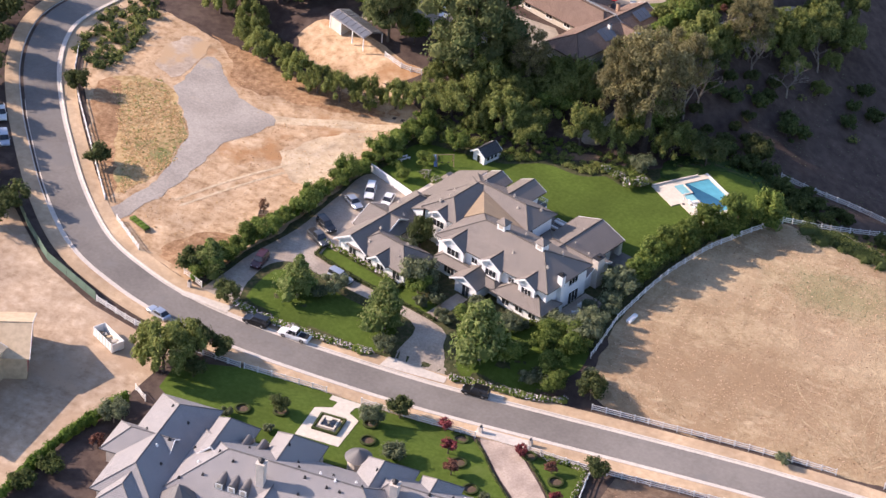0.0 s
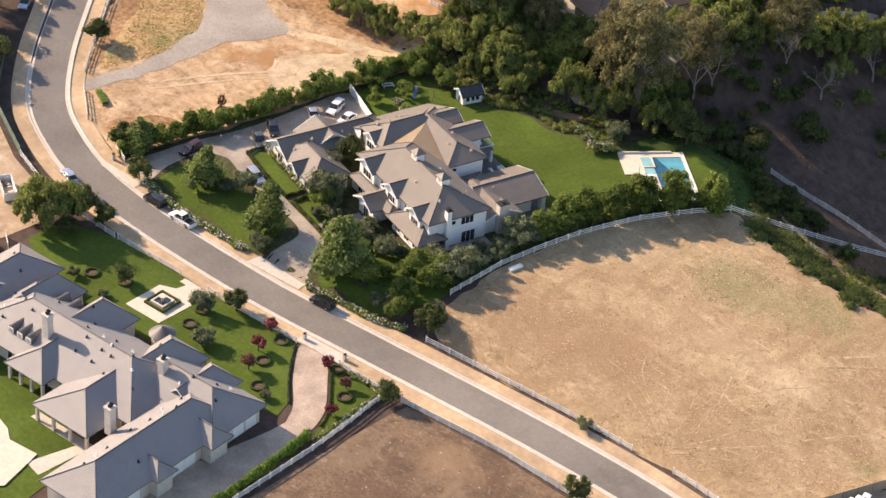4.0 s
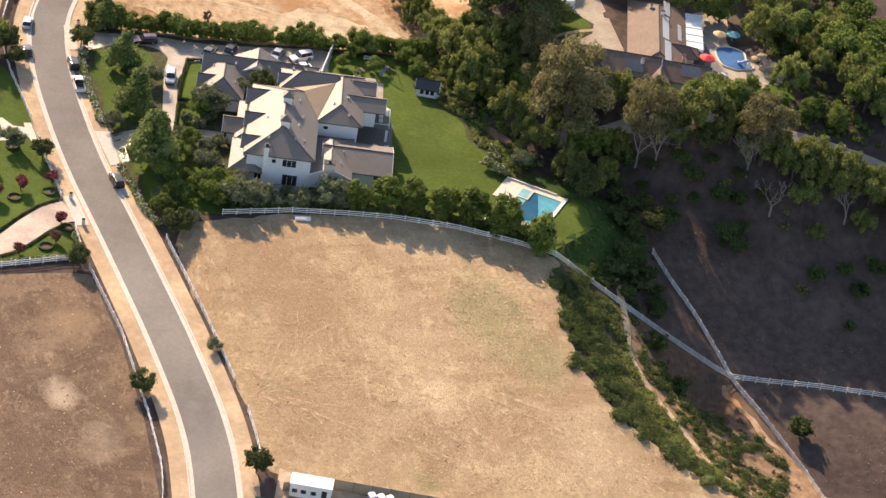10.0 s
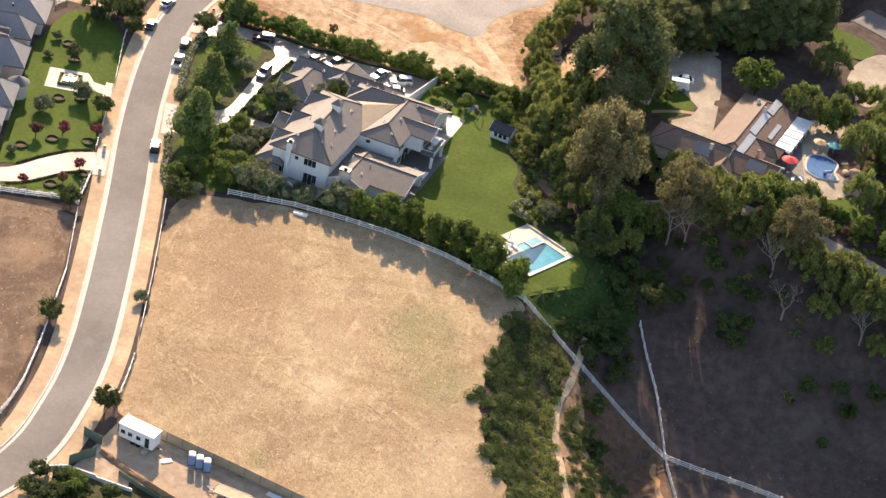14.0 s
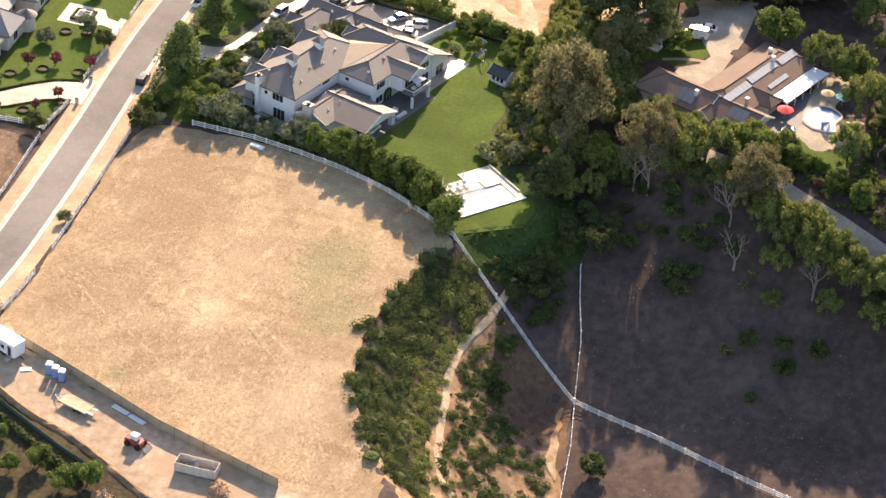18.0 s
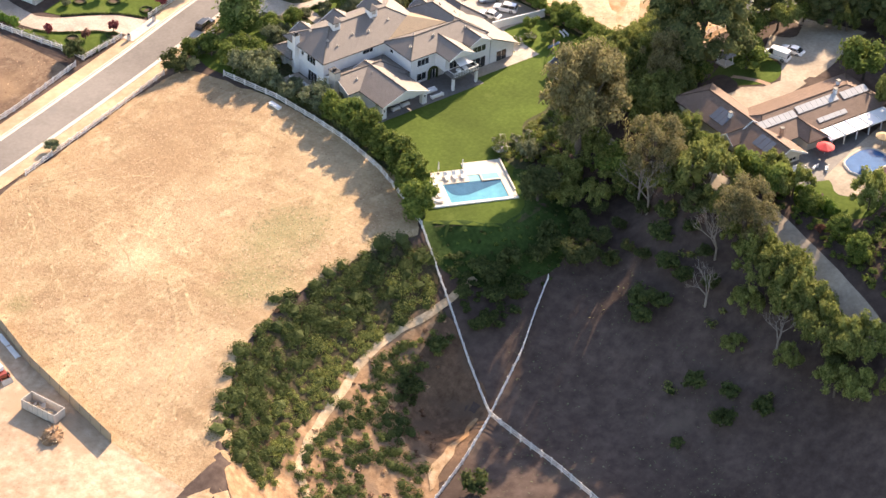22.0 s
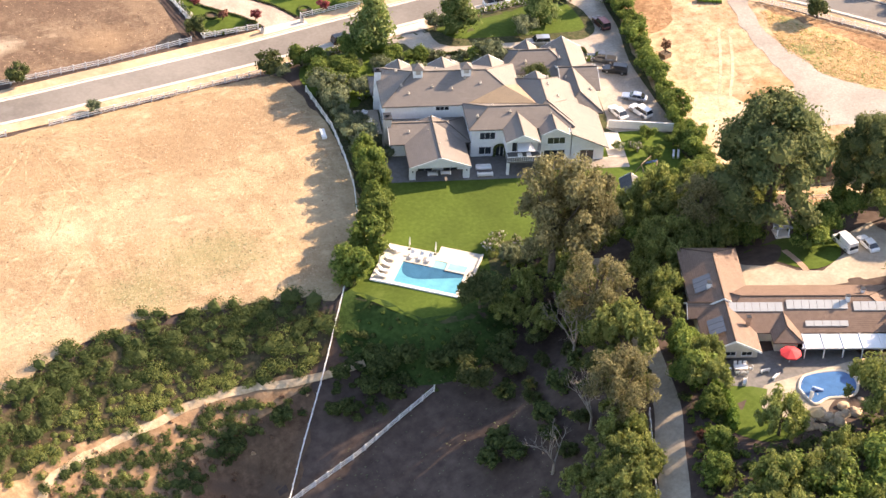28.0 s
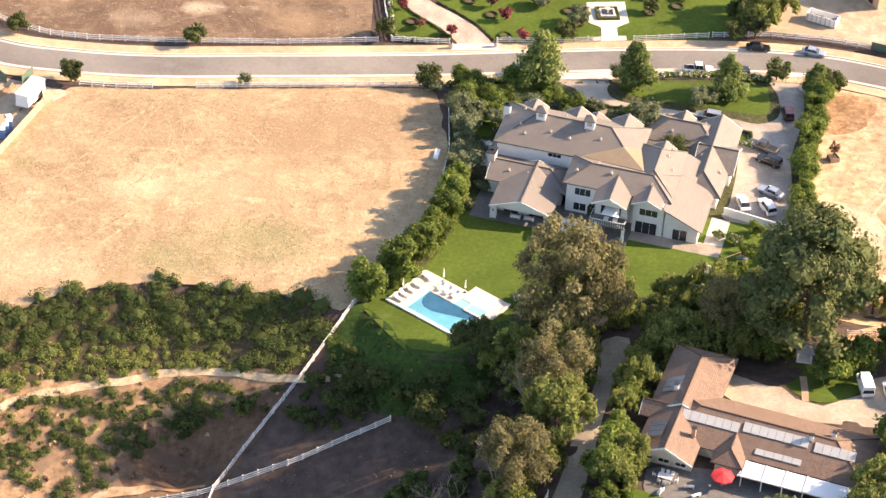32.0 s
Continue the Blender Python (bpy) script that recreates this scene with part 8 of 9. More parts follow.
def tufts(poly, n, seed, name, leaf, label, lo, hi, drift=0.12, flat=0.3):
    """Loose low blades and clods on the ground, thicker in drifts."""
    rng = np.random.default_rng(seed)
    p = np.array(poly)
    c = rng.uniform(p.min(0), p.max(0), (n * 4, 2))
    c = np.array([q for q in c if inside(poly, *q) and noise.noise((q[0] * drift, q[1] * drift, seed)) > rng.uniform(-0.7, 0.4)][:n])
    c3 = np.concatenate([c, (height(c[:, 0], c[:, 1]) + 0.1)[:, None]], 1)
    up = np.tile(np.array((0.0, 0.0, 0.7)), (len(c3), 1))
    q = leaf_quads(rng, c3, up, 1.0)
    s = rng.uniform(lo, hi, (len(c3), 1, 1))
    q = (q - c3[:, None]) * s
    q[..., 2] = np.abs(q[..., 2]) * flat
    me = quad_mesh(name, c3[:, None] + q - np.array((0, 0, 0.03)), [LEAF[leaf]])
    return tagged(new(name, me), label, "grass", "", "stuff")


FP = [(-28, 13), (-31, 22.4), (-40, 23.6), (-62, 20.4), (-82, 18.2), (-94, 17.6), (-99.5, 11), (-105, -5), (-110, -22), (-114, -43), (-112, -54), (-104, -55), (-97, -48.5), (-86, -42), (-72, -38.5), (-57, -39.5), (-46, -41), (-38.5, -41), (-32.5, -33), (-29, -22), (-27.2, -8), (-26.6, 3)]
tufts(FP, 14000, 71, "straw_tufts", "straw", "pale tufts and clods of mown straw", 0.08, 0.24)
tufts(FP, 2600, 72, "dry_tufts", "dry", "brown stubble and dung-dry clods", 0.08, 0.22)
tufts([(-42, -18), (-48, -32), (-64, -38), (-78, -38), (-74, -28), (-56, -20)], 1500, 73, "green_tufts", "olive", "thin greenish regrowth in the dry field", 0.08, 0.2)
tufts([(70.5, 18), (76.8, 6.9), (93, -14), (87.6, -23), (80.5, -17.5), (71.4, -8.5), (68.1, 1.4)], 2600, 74, "gold_weeds", "gold", "golden dry weeds", 0.15, 0.42)
tufts([(70.5, 18), (76.8, 6.9), (93, -14), (87.6, -23), (80.5, -17.5), (71.4, -8.5), (68.1, 1.4)], 900, 75, "sage_weeds", "sage", "green weeds among the gold", 0.15, 0.4)
LP = [(60, 28), (45, 31), (41, 18), (38, -6), (36, -28), (46, -42), (60, -40), (84, -42), (80, -34), (66, -24), (60, -20), (63, -6), (64, 10), (64, 22)]
tufts(LP, 700, 76, "lot_weeds", "dry", "dry brown weeds on the dirt lot", 0.08, 0.22)
tufts(LP, 900, 77, "lot_gold", "gold", "golden weeds on the dirt lot", 0.1, 0.35)
WL = [(-43, 43), (-62, 40), (-83, 38.6), (-102, 38.6), (-117, 44), (-128, 56), (-136, 86), (-45, 86)]
tufts(WL, 2200, 78, "lot_stubble", "dry", "brown stubble on the cleared lot", 0.1, 0.28)
tufts(WL, 1200, 79, "lot_straw", "straw", "pale straw on the cleared lot", 0.08, 0.2)
tufts([(-20, -62), (-16, -90), (-26, -120), (-60, -130), (-100, -120), (-100, -88), (-62, -80), (-40, -66)], 2200, 80, "hill_grass", "olive", "thin grass on the shaded hillside", 0.08, 0.26)


# ---- vehicles ----
def loft(sections):
    """A closed body through cross-sections (x, half-width low, half-width high, z low, z shoulder, z top, half-width top)."""
    bm = bmesh.new()
    rings = []
    for x, wl, wh, z0, zs, zt, wt in sections:
        rings.append([bm.verts.new(c) for c in ((x, -wl, z0), (x, -wh, zs), (x, -wt, zt), (x, wt, zt), (x, wh, zs), (x, wl, z0))])
    for a, b in zip(rings, rings[1:]):
        for i in range(6):
            bm.faces.new((a[i], a[(i + 1) % 6], b[(i + 1) % 6], b[i]))
    bm.faces.new(rings[0][::-1])
    bm.faces.new(rings[-1])
    return bm


def vehicle(kind, colour, x, y, heading, label, z=None):
    ob = thing(kind if kind != "sedan" else "car", pose(x, y, (ground_z(x, y) + 0.1) if z is None else z, 0, 0, heading), label, kind if kind != "sedan" else "car", "parked vehicles")
    P_ = PAINT[colour]
    L, W, H = {"sedan": (4.8, 1.85, 1.42), "suv": (4.9, 1.95, 1.8), "pickup": (5.9, 2.0, 1.9), "van": (5.4, 2.0, 2.2)}[kind]
    h = W / 2
    sh = 0.82 if kind == "sedan" else 1.0
    body = part("body", loft([(-L / 2, h * 0.82, h * 0.86, 0.32, sh * 0.7, sh * 0.86, h * 0.78), (-L / 2 + 0.25, h * 0.95, h, 0.22, sh * 0.8, sh, h * 0.9), (-L * 0.1, h * 0.98, h, 0.2, sh * 0.82, sh, h * 0.94),
                              (L * 0.22, h * 0.98, h, 0.2, sh * 0.8, sh * 0.98, h * 0.92), (L / 2 - 0.3, h * 0.95, h * 0.97, 0.22, sh * 0.74, sh * 0.88, h * 0.85), (L / 2, h * 0.78, h * 0.82, 0.32, sh * 0.62, sh * 0.72, h * 0.7)]), P_, ob)
    c0, c1, f0, f1 = {"sedan": (-L * 0.40, L * 0.20, -L * 0.24, L * 0.04), "suv": (-L * 0.48, L * 0.20, -L * 0.44, L * 0.06), "pickup": (-L * 0.13, L * 0.24, -L * 0.09, L * 0.12), "van": (-L * 0.48, L * 0.34, -L * 0.46, L * 0.22)}[kind]
    part("cabin_glass", loft([(c0, h * 0.9, h * 0.9, sh - 0.06, sh, sh + 0.02, h * 0.88), (f0, h * 0.9, h * 0.86, sh - 0.06, (sh + H) / 2, H - 0.07, h * 0.72), (f1, h * 0.9, h * 0.86, sh - 0.06, (sh + H) / 2, H - 0.07, h * 0.72), (c1, h * 0.9, h * 0.9, sh - 0.06, sh, sh + 0.02, h * 0.88)]), M["glass"], ob)
    part("roof_panel", loft([(f0 - 0.08, h * 0.74, h * 0.76, H - 0.1, H - 0.05, H - 0.02, h * 0.66), ((f0 + f1) / 2, h * 0.76, h * 0.78, H - 0.1, H - 0.04, H + 0.01, h * 0.68), (f1 + 0.08, h * 0.74, h * 0.76, H - 0.1, H - 0.05, H - 0.02, h * 0.66)]), P_, ob)
    for px in ((c0 + f0) / 2, (f0 + f1) / 2, (f1 + c1) / 2):
        for s in (-1, 1):
            part("pillar", tube(bmesh.new(), (px, s * h * 0.9, sh), (min(max(px, f0), f1), s * h * 0.73, H - 0.05), 0.05, 0.04, 4), P_, ob)
    if kind == "pickup":
        part("bed", bx(-L / 2 + 0.18, -L * 0.15, -h * 0.78, h * 0.78, sh - 0.02, sh + 0.02), M["rubber"], ob, "dark open load bed")
    if kind == "van":
        part("cargo_body", bx(-L * 0.47, L * 0.1, -h * 0.93, h * 0.93, sh, H, 0.08), P_, ob)
    wb = L * 0.3
    r = 0.33 if kind == "sedan" else 0.39
    for sx in (-wb, wb):
        for s in (-1, 1):
            bm = bmesh.new()
            bmesh.ops.create_cone(bm, cap_ends=True, segments=14, radius1=r, radius2=r, depth=0.24, matrix=pose(sx, s * (h - 0.1), r, 90))
            wh = part("wheel", bm, M["rubber"], ob)
            bm = bmesh.new()
            bmesh.ops.create_cone(bm, cap_ends=True, segments=10, radius1=r * 0.62, radius2=r * 0.62, depth=0.26, matrix=pose(sx, s * (h - 0.1), r, 90))
            part("rim", bm, M["rim"], wh)
    for s in (-1, 1):
        part("headlight", bx(L / 2 - 0.2, L / 2 - 0.06, s * h * 0.6 - 0.16, s * h * 0.6 + 0.16, sh * 0.66, sh * 0.80, 0.02), M["cushion"], ob, "clear headlight")
        part("tail_light", bx(-L / 2 + 0.02, -L / 2 + 0.12, s * h * 0.68 - 0.12, s * h * 0.68 + 0.12, sh * 0.7, sh * 0.86), M["red"], ob, "red tail light")
        part("mirror", bx(c1 - 0.25, c1 - 0.1, s * (h + 0.08) - 0.09, s * (h + 0.08) + 0.09, sh, sh + 0.14, 0.02), P_, ob)
    part("bumper", bx(L / 2 - 0.12, L / 2 + 0.04, -h * 0.78, h * 0.78, 0.3, 0.5, 0.03), M["dark"], ob)
    return ob


vehicle("pickup", "white", 21.6, 36.6, 3, "white crew-cab pickup truck parked at the kerb")
vehicle("suv", "black", 29.2, 36.9, 3, "black sport-utility vehicle parked at the kerb")
vehicle("suv", "black", -12.2, 33.0, 9, "black sport-utility vehicle parked by the drive entrance")
vehicle("sedan", "silver", 44.6, 44.6, -14, "silver sedan parked by the construction fence")
vehicle("sedan", "black", 33.8, 45.6, -2, "black sedan parked in the tree shade")
vehicle("suv", "silver", 22.6, 18.4, 168, "silver-grey sport-utility vehicle on the looping drive")
vehicle("pickup", "grey", 32.2, 9.4, 150, "dark grey pickup truck in the motor court")
vehicle("suv", "black", 33.0, 5.0, 150, "black off-road vehicle in the motor court")
vehicle("sedan", "silver", 32.6, -4.8, 147, "silver sedan in the motor court")
vehicle("sedan", "white", 27.4, -8.8, 100, "white sports car in the motor court")
vehicle("suv", "white", 31.6, -9.6, 110, "white sport-utility vehicle in the motor court")
vehicle("suv", "maroon", 37.6, 21.6, 95, "dark maroon vehicle in the driveway")
vehicle("van", "white", 42.0, -67.2, 95, "white cargo van on the ranch court", RZ + 0.1)
vehicle("sedan", "white", 45.8, -68.4, 95, "white sedan on the ranch court", RZ + 0.1)
vehicle("pickup", "white", 104.6, 7.6, 131, "white pickup parked beside the street bend")
vehicle("suv", "silver", 98.6, 14.9, 131, "silver vehicle parked beside the street bend")


# ---- construction yards ----
tr_ = thing("site_trailer", pose(-103.2, 12.9, ground_z(-103.2, 12.9), 0, 0, -108), "cream office trailer with dark windows on wheels", "trailer")
part("body", bx(-3.3, 3.3, -1.3, 1.3, 0.7, 3.3, 0.05), M["trim"], tr_)
part("roof", bx(-3.4, 3.4, -1.4, 1.4, 3.3, 3.42), M["trim"], tr_)
for x in (-2.5, -1.1, 0.5):
    window(tr_, x, -1.3, 1.6, 0.9, 0.8, "-y", 1)
window(tr_, 2.2, -1.3, 0.8, 0.9, 2.0, "-y", 1, "door")
part("step", bx(1.8, 2.6, -2.2, -1.3, 0, 0.5), M["steel"], tr_)
part("tow_bar", bx(3.3, 4.5, -0.08, 0.08, 0.55, 0.7), M["dark"], tr_)
for x in (-0.6, 0.5):
    for s in (-1, 1):
        bm = bmesh.new()
        bmesh.ops.create_cone(bm, cap_ends=True, segments=12, radius1=0.4, radius2=0.4, depth=0.25, matrix=pose(x, s * 1.1, 0.4, 90))
        part("wheel", bm, M["rubber"], tr_)
for i in range(3):
    x, y = -105.4 - 0.4 * i, 3.4 - 1.4 * i
    t_ = thing("portable_toilet", pose(x, y, ground_z(x, y), 0, 0, 12), "blue plastic portable toilet with white domed roof", "toilet", "portable toilets")
    part("cabin", bx(-0.55, 0.55, -0.55, 0.55, 0.1, 2.05, 0.03), M["toilet_blue"], t_)
    part("roof", loft([(-0.6, 0.5, 0.58, 2.05, 2.1, 2.25, 0.3), (0, 0.55, 0.6, 2.05, 2.12, 2.35, 0.35), (0.6, 0.5, 0.58, 2.05, 2.1, 2.25, 0.3)]), M["trim"], t_)
    part("door", bx(-0.58, -0.54, -0.4, 0.4, 0.2, 1.95), M["toilet_blue"], t_)
    part("skid", bx(-0.6, 0.6, -0.6, 0.6, 0, 0.1), M["dark"], t_)
fb = thing("flatbed_trailer", pose(-111.4, -4.9, ground_z(-111.4, -4.9), 0, 0, -102), "tan flatbed trailer with loading ramps in the dirt yard", "trailer")
for k in range(11):
    part("deck_board", bx(-2.9 + k * 0.53, -2.4 + k * 0.53, -1.15, 1.15, 0.86, 0.95), M["plywood"], fb)
for s in (-1, 1):
    part("side_rail", bx(-2.95, 2.95, s * 1.2 - 0.06, s * 1.2 + 0.06, 0.74, 1.0), M["steel"], fb)
    part("drawbar", tube(bmesh.new(), (-2.9, s * 0.9, 0.8), (-4.6, 0, 0.6), 0.07, 0.07, 5), M["trim"], fb)
    part("ramp", bx(2.98, 4.1, s * 0.65 - 0.3, s * 0.65 + 0.3, 0.84, 0.92), M["steel"], fb)
for x in (0.4, 1.4):
    for s in (-1, 1):
        bm = bmesh.new()
        bmesh.ops.create_cone(bm, cap_ends=True, segments=12, radius1=0.42, radius2=0.42, depth=0.26, matrix=pose(x, s * 0.95, 0.42, 90))
        part("wheel", bm, M["rubber"], fb)
part("stand", bx(-3.4, -3.3, -0.05, 0.05, 0, 0.7), M["steel"], fb)
pl = thing("panel_stack", pose(-106.3, 7.6, ground_z(-106.3, 7.6), 0, 0, -60), "small stack of white panels on the dust", "panels")
for k in range(3):
    part("panel", bx(-0.9 + 0.1 * k, 0.9 + 0.1 * k, -0.5, 0.5, 0.07 * k, 0.07 * k + 0.06), M["trim"], pl)
ex = thing("loader", pose(-115.7, -18.2, ground_z(-115.7, -18.2), 0, 0, -100), "small red and white loader in the dirt yard", "loader")
part("body", loft([(-1.9, 0.7, 0.75, 0.5, 1.0, 1.3, 0.6), (-0.4, 0.8, 0.85, 0.5, 1.1, 1.5, 0.7), (1.2, 0.75, 0.8, 0.5, 1.0, 1.25, 0.65)]), PAINT["red"], ex)
part("cab", bx(-0.9, 0.5, -0.6, 0.6, 1.4, 2.3, 0.08), PAINT["white"], ex)
part("bucket", loft([(2.0, 0.95, 0.95, 0.1, 0.5, 0.8, 0.95), (2.6, 0.95, 0.95, 0.05, 0.1, 0.15, 0.95)]), M["steel"], ex)
for s in (-1, 1):
    part("lift_arm", tube(bmesh.new(), (-0.6, s * 0.8, 1.5), (2.1, s * 0.8, 0.6), 0.1, 0.1, 5), PAINT["red"], ex)
    for x in (-1.2, 0.9):
        bm = bmesh.new()
        bmesh.ops.create_cone(bm, cap_ends=True, segments=12, radius1=0.55, radius2=0.55, depth=0.4, matrix=pose(x, s * 0.9, 0.55, 90))
        part("wheel", bm, M["rubber"], ex)


def dumpster(x, y, r, L, W, label):
    ob = thing("dumpster", pose(x, y, ground_z(x, y), 0, 0, r), label, "dumpster", "debris containers")
    part("floor", bx(-L / 2, L / 2, -W / 2, W / 2, 0.15, 0.25), M["steel"], ob)
    for a in ((-L / 2, L / 2, -W / 2, -W / 2 + 0.1), (-L / 2, L / 2, W / 2 - 0.1, W / 2), (-L / 2, -L / 2 + 0.1, -W / 2 + 0.1, W / 2 - 0.1), (L / 2 - 0.1, L / 2, -W / 2 + 0.1, W / 2 - 0.1)):
        part("side", bx(*a, 0.15, 1.9), M["trim"] if L < 6.4 else M["concrete"], ob)
    for k in range(7):
        xx = -L / 2 + 0.3 + k * (L - 0.6) / 6
        for s in (-1, 1):
            part("rib", bx(xx - 0.07, xx + 0.07, s * W / 2 - 0.06, s * W / 2 + 0.06, 0.15, 1.9), M["steel"], ob)
    rng = random.Random(int(x * 10))
    for k in range(9):
        cx, cy = rng.uniform(-L / 2 + 0.7, L / 2 - 0.7), rng.uniform(-W / 2 + 0.5, W / 2 - 0.5)
        p = part("scrap", bx(-0.5, 0.5, -0.25, 0.25, -0.12, 0.12, 0.03), (M["plywood"], M["steel"], M["wood"])[k % 3], ob)
        p.matrix_local = pose(cx, cy, 0.5 + 0.07 * k, rng.uniform(-15, 15), rng.uniform(-15, 15), rng.uniform(0, 180)) @ Matrix.Diagonal((rng.uniform(0.7, 1.6), rng.uniform(0.7, 1.4), 1, 1))


dumpster(47.2, 56.4, -25, 6.2, 2.4, "white ribbed debris container full of scrap")
dumpster(-117.3, -30, -85, 7.0, 2.6, "tan steel debris container in the dirt yard")
for x, y in ((-109.0, -11.9), (-110.1, -15.5)):
    pk = thing("pipe_stack", pose(x, y, ground_z(x, y) + 0.1, 0, 0, -107), "bundle of pale pipes lying beside the screen fence", "pipes", "pipe stacks")
    for k in range(4):
        part("pipe", tube(bmesh.new(), (-1.7, k * 0.24 - 0.4, 0.12), (1.7, k * 0.24 - 0.4, 0.12), 0.12, 0.12, 8), M["cushion"], pk)
# unfinished building
ub = thing("unfinished_house", pose(61.5, 69.5, ground_z(61.5, 69.5), 0, 0, 30), "unfinished plywood-sheathed house with raw openings", "house")
wall_box(ub, -6, 6, -5, 7, -0.4, 4.6, M["plywood"])
roof(ub, -6.6, 6.6, -5.6, 7.6, 4.6, 7.4, "x", "gg", M["plywood"], M["plywood"])
for y in (-2.5, 1.2, 4.6):
    part("opening", bx(-6.03, -5.97, y - 0.6, y + 0.6, 0.3, 2.6), M["dark"], ub)
    part("red_frame", box(bx(-6.06, -6.0, y - 0.75, y - 0.6, 0.2, 2.7), -6.06, -6.0, y + 0.6, y + 0.75, 0.2, 2.7), M["red"], ub)
for x in (-3, 2):
    part("opening", bx(x - 0.7, x + 0.7, -5.03, -4.97, 0.3, 2.6), M["dark"], ub)
# planter box with a bare tree, green bench row, street furniture
bxp = thing("tree_box", pose(45.0, 7.8, ground_z(45, 7.8), 0, 0, 20), "wooden nursery box holding a sparse brown tree", "tree box")
bm = bmesh.new()
for a in ((-0.9, 0.9, -0.9, -0.82), (-0.9, 0.9, 0.82, 0.9), (-0.9, -0.82, -0.82, 0.82), (0.82, 0.9, -0.82, 0.82)):
    box(bm, *a, 0, 1.0)
part("box", bm, M["wood"], bxp)
part("soil", bx(-0.82, 0.82, -0.82, 0.82, 0.05, 0.85), M["pot"], bxp)
tree("sparse", 45, 7.8, 1.0, z=ground_z(45, 7.8) + 0.7, label="sparse brown young tree in a wooden box", wide=0.8)
gb = thing("pallet_row", pose(62.2, 23.4, ground_z(62.2, 23.4), 0, 0, -22), "row of green plant flats on a low rack", "plant rack")
for k in range(5):
    part("flat", bx(-2.4 + k * 1.0, -1.5 + k * 1.0, -0.6, 0.6, 0.3, 0.75, 0.05), LEAF["hedge"], gb)
part("rack", bx(-2.5, 2.6, -0.65, 0.65, 0, 0.3), M["wood"], gb)


def mailbox(x, y, label):
    ob = thing("mailbox", pose(x, y, ground_z(x, y) + 0.1), label, "mailbox", "mailboxes")
    part("pillar", bx(-0.3, 0.3, -0.3, 0.3, 0, 1.2, 0.03), M["stone"], ob)
    part("box", bx(-0.15, 0.15, -0.3, 0.3, 1.2, 1.5, 0.05), M["dark"], ob)


mailbox(44.6, 34.4, "stone mailbox pillar by the driveway apron")
mailbox(-17.6, 42.0, "stone mailbox pillar by the winding drive")
mailbox(-26.2, 40.6, "stone gate pillar by the winding drive")


def apron(poly, name, label):
    drape(poly, 0.24, name, M["concrete"], label, "apron", smooth=False)


apron([(44.2, 36.0), (35.0, 35.2), (35.2, 37.4), (44.6, 37.4)], "apron_east", "pale concrete driveway apron at the kerb")
apron([(5.2, 32.2), (-6.0, 31.6), (-6.3, 33.4), (5.4, 35.2)], "apron_west", "pale concrete driveway apron at the kerb, by the looping drive")
apron([(-17.0, 43.2), (-26.6, 42.0), (-26.2, 39.6), (-16.6, 41.0)], "apron_north", "pale concrete apron of the winding drive")
apron([(-13.5, 31.6), (-16.8, 31.0), (-17.0, 32.0), (-13.8, 32.6)], "kerb_walk", "short pale concrete walk across the verge")


# west end: soil ridge, low green screen, planting, heaps of debris
def ridge(line, width, tall, label):
    """A long heap of loose soil."""
    rng = random.Random(5)
    p = spline(line, 1.0)
    t = np.gradient(p, axis=0)
    n = np.stack([-t[:, 1], t[:, 0]], 1) / np.linalg.norm(t, axis=1)[:, None]
    v = []
    for a, b in zip(p, n):
        for w, hh in ((-1, -0.1), (-0.6, 0.55), (-0.1, 1.0), (0.45, 0.6), (1, -0.1)):
            q = a + b * w * width * rng.uniform(0.85, 1.15)
            v.append((*q, ground_z(*q) + max(-0.1, hh * tall * rng.uniform(0.6, 1.15))))
    f = [(i * 5 + j, i * 5 + j + 1, i * 5 + j + 6, i * 5 + j + 5) for i in range(len(p) - 1) for j in range(4)]
    me = bpy.data.meshes.new("soil_ridge")
    me.from_pydata(v, [], f)
    me.materials.append(M["dirt"])
    return tagged(new("soil_ridge", me), label, "soil heap", "", "stuff")


ridge([(-107.5, 18), (-112.6, 8.8), (-115.8, 1.4), (-117.8, -6), (-120.6, -13.1), (-123.2, -18.6), (-126.4, -25.4)], 0.9, 0.7, "long heap of reddish soil along the haul road")
screen_fence([(-112, 14), (-115.6, 7), (-118.6, 0), (-122, -8.2), (-124.6, -16.4)], 1.0, M["green_screen"], "low green mesh screen below the haul road")
hedge([(-118.2, 7.2), (-121.2, 0), (-124.6, -7.8), (-127, -14)], 1.6, 1.3, "street", "dark hedge below the green screen", seed=91)
for x, y, s_ in ((-127.4, -15.4, 0.8), (-123, 3.2, 0.5), (-126.6, -6.2, 0.7), (-129.8, -2.6, 0.6), (-130.5, -12, 0.8)):
    tree("fence", x, y, s_, label="green tree in the planting below the yard")


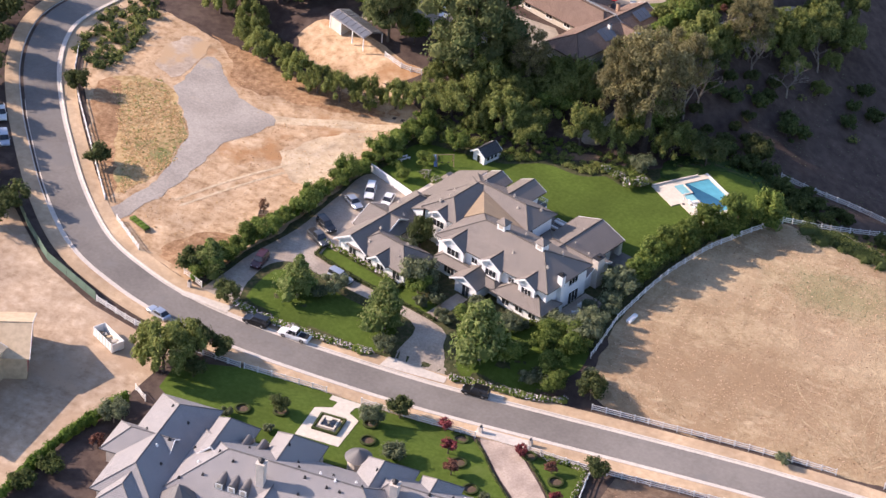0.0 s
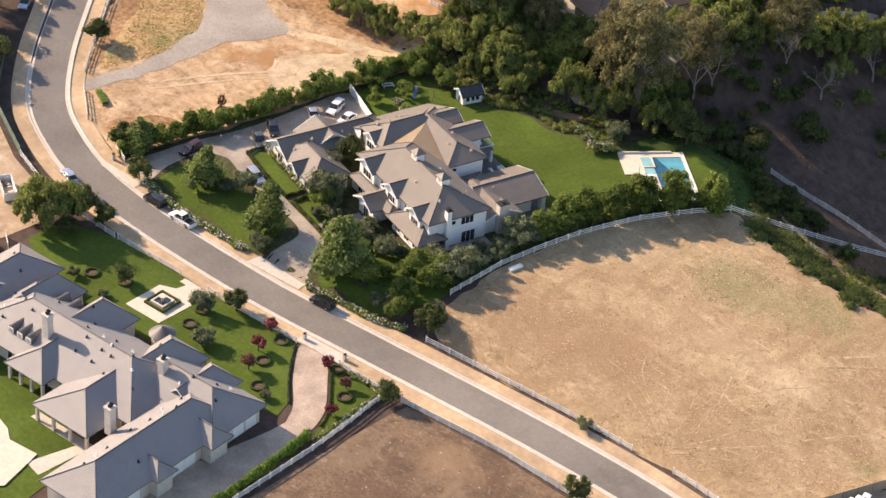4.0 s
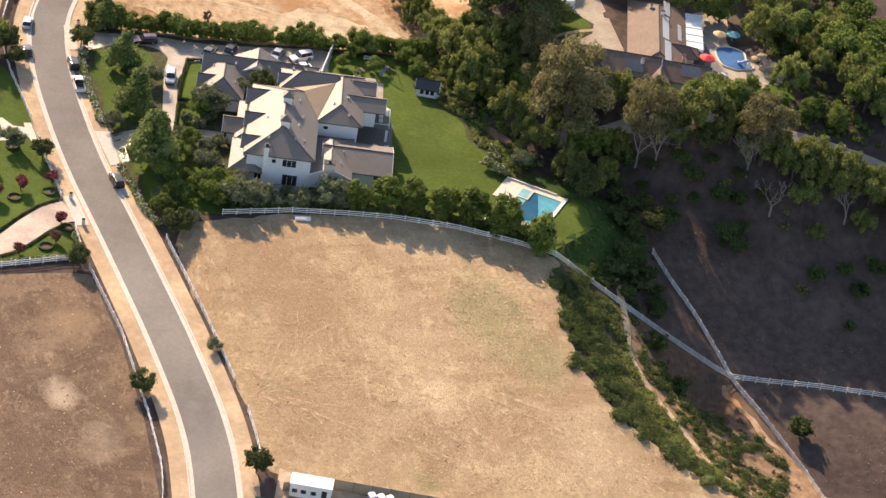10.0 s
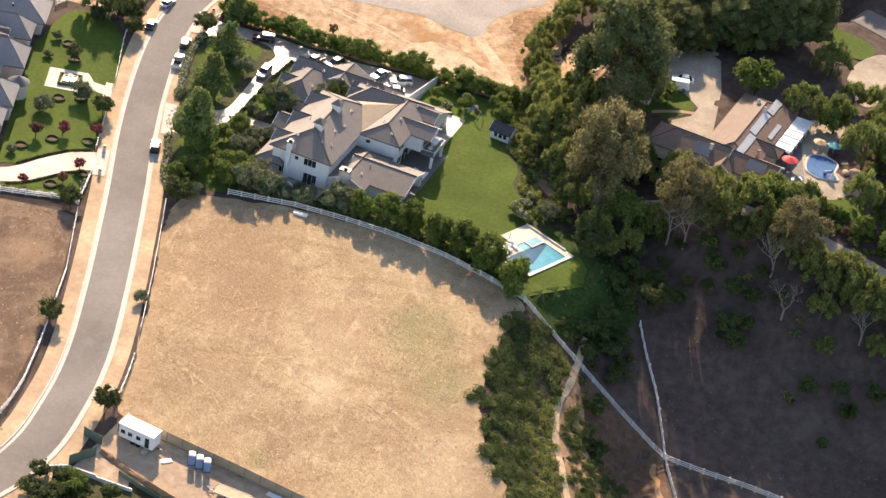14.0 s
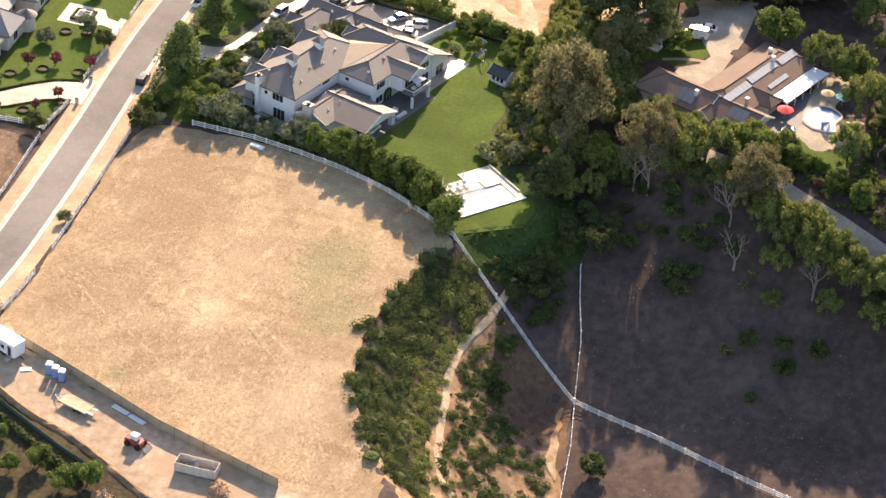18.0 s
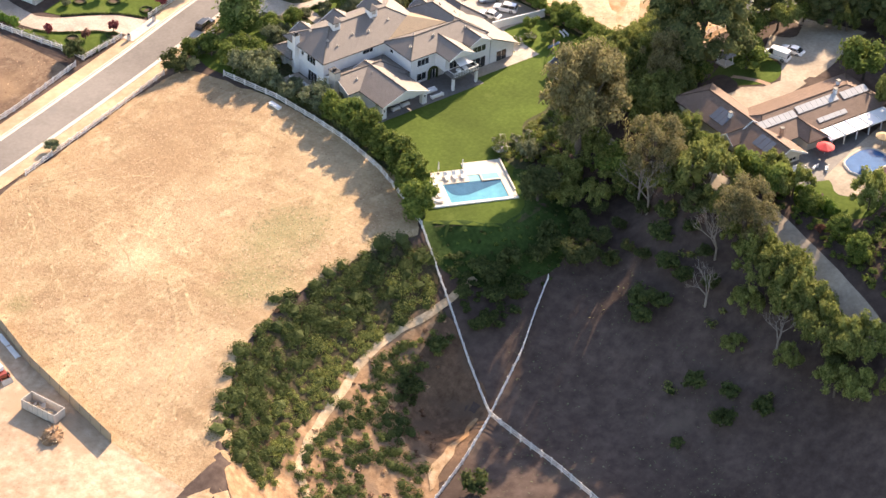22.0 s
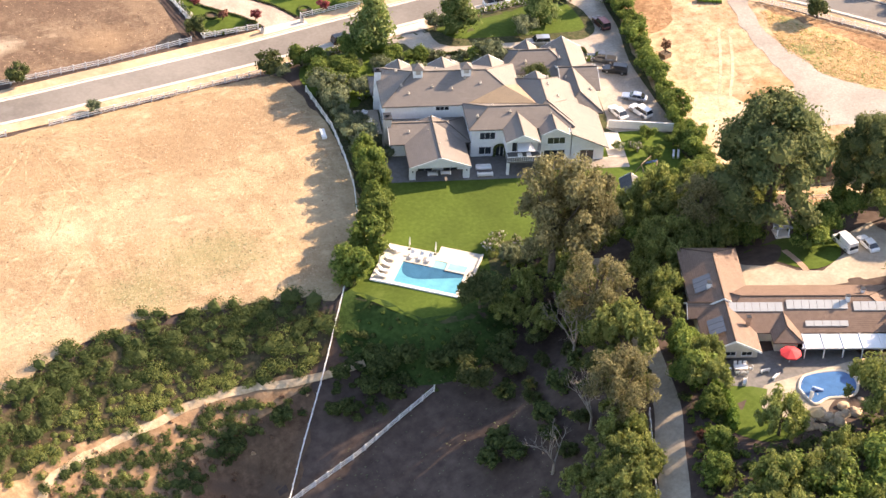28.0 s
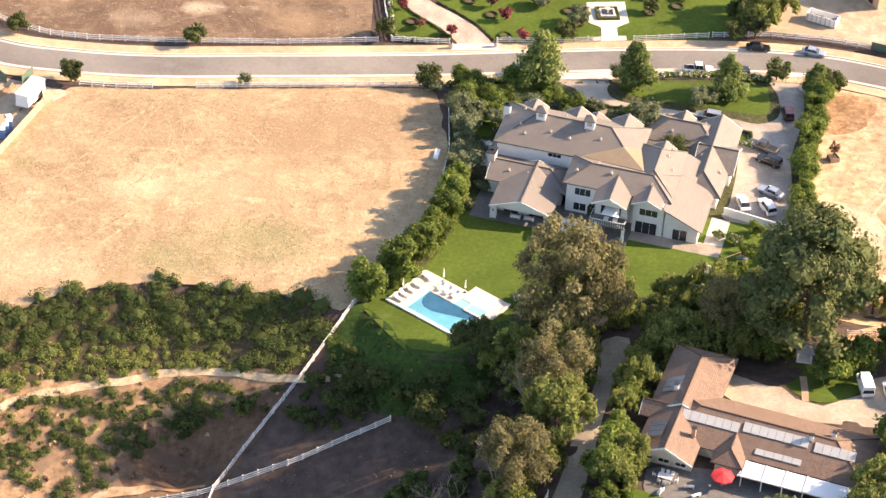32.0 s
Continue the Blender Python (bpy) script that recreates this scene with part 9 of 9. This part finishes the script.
def debris_heap(x, y, r, label):
    """Torn-out brush, boards and rubble in a loose heap."""
    rng = random.Random(int(abs(x) * 7))
    ob = thing("debris_heap", pose(x, y, ground_z(x, y), 0, 0, r), label, "debris heap", "debris heaps")
    bm = bmesh.new()
    bmesh.ops.create_icosphere(bm, subdivisions=3, radius=1)
    for v in bm.verts:
        k = 1 + 0.35 * noise.noise(v.co * 2.3 + Vector((x, y, 0)))
        v.co = Vector((v.co.x * 2.2 * k, v.co.y * 1.7 * k, max(-0.2, v.co.z * 1.2 * k)))
    part("rubble", bm, M["dirt"], ob)
    for k in range(46):
        a, d = rng.uniform(0, 6.28), rng.uniform(0.2, 2.2)
        q = part("board" if k % 2 else "branch", bx(-0.7, 0.7, -0.09, 0.09, -0.04, 0.04) if k % 2 else tube(bmesh.new(), (-0.9, 0, 0), (0.9, 0.1, 0.15), 0.06, 0.03, 5), (M["wood"], M["plywood"], M["bark"])[k % 3], ob)
        q.matrix_local = pose(d * math.cos(a), 0.8 * d * math.sin(a), 0.2 + 1.15 * (1 - d / 2.4), rng.uniform(-35, 35), rng.uniform(-35, 35), rng.uniform(0, 180))


debris_heap(-120.4, -35.2, 20, "brown heap of torn brush, boards and rubble beside the container")
debris_heap(-129.6, -19.4, 70, "brown heap of boards and rubble past the soil ridge")

low = [(-114.7, 25.5), (-113.4, 22.4), (-114.3, 17.3), (-115.4, 10.9)]
wl2 = thing("low_wall", pose(0, 0, 0), "low white rendered wall round the planted corner", "wall")
for a, b in zip(low, low[1:]):
    d = math.hypot(b[0] - a[0], b[1] - a[1])
    w = part("wall_length", bx(0, d, -0.12, 0.12, -0.4, 0.7), M["white"], wl2)
    w.matrix_local = Matrix.Translation((*a, ground_z(*a))) @ Matrix.Rotation(math.atan2(b[1] - a[1], b[0] - a[0]), 4, "Z")
for x, y, s_ in ((-117, 22, 1.2), (-119.5, 18.5, 1.4), (-118, 14, 1.2), (-122, 22, 1.5), (-121.6, 13, 1.3), (-124.5, 18, 1.5), (-116.6, 26, 1.2), (-121, 26.4, 1.3), (-126, 24, 1.4)):
    tree("shrub", x, y, s_, label="dense green shrub in the planted corner")
tree("fence", -118.4, 20, 0.75, label="fresh-green tree in the planted corner")
ub2 = thing("unfinished_house", pose(64.0, 84.5, ground_z(64.0, 84.5), 0, 0, 4), "large unfinished plywood-sheathed house beside the yard", "house")
wall_box(ub2, -8.5, 8.5, -9.5, 9.5, -0.4, 6.2, M["plywood"])
roof(ub2, -9.1, 9.1, -10.1, 10.1, 6.2, 9.4, "y", "gg", M["plywood"], M["plywood"])
for y in (-6, -2, 2, 6):
    part("opening", bx(-8.53, -8.47, y - 0.7, y + 0.7, 0.4, 2.6), M["dark"], ub2)
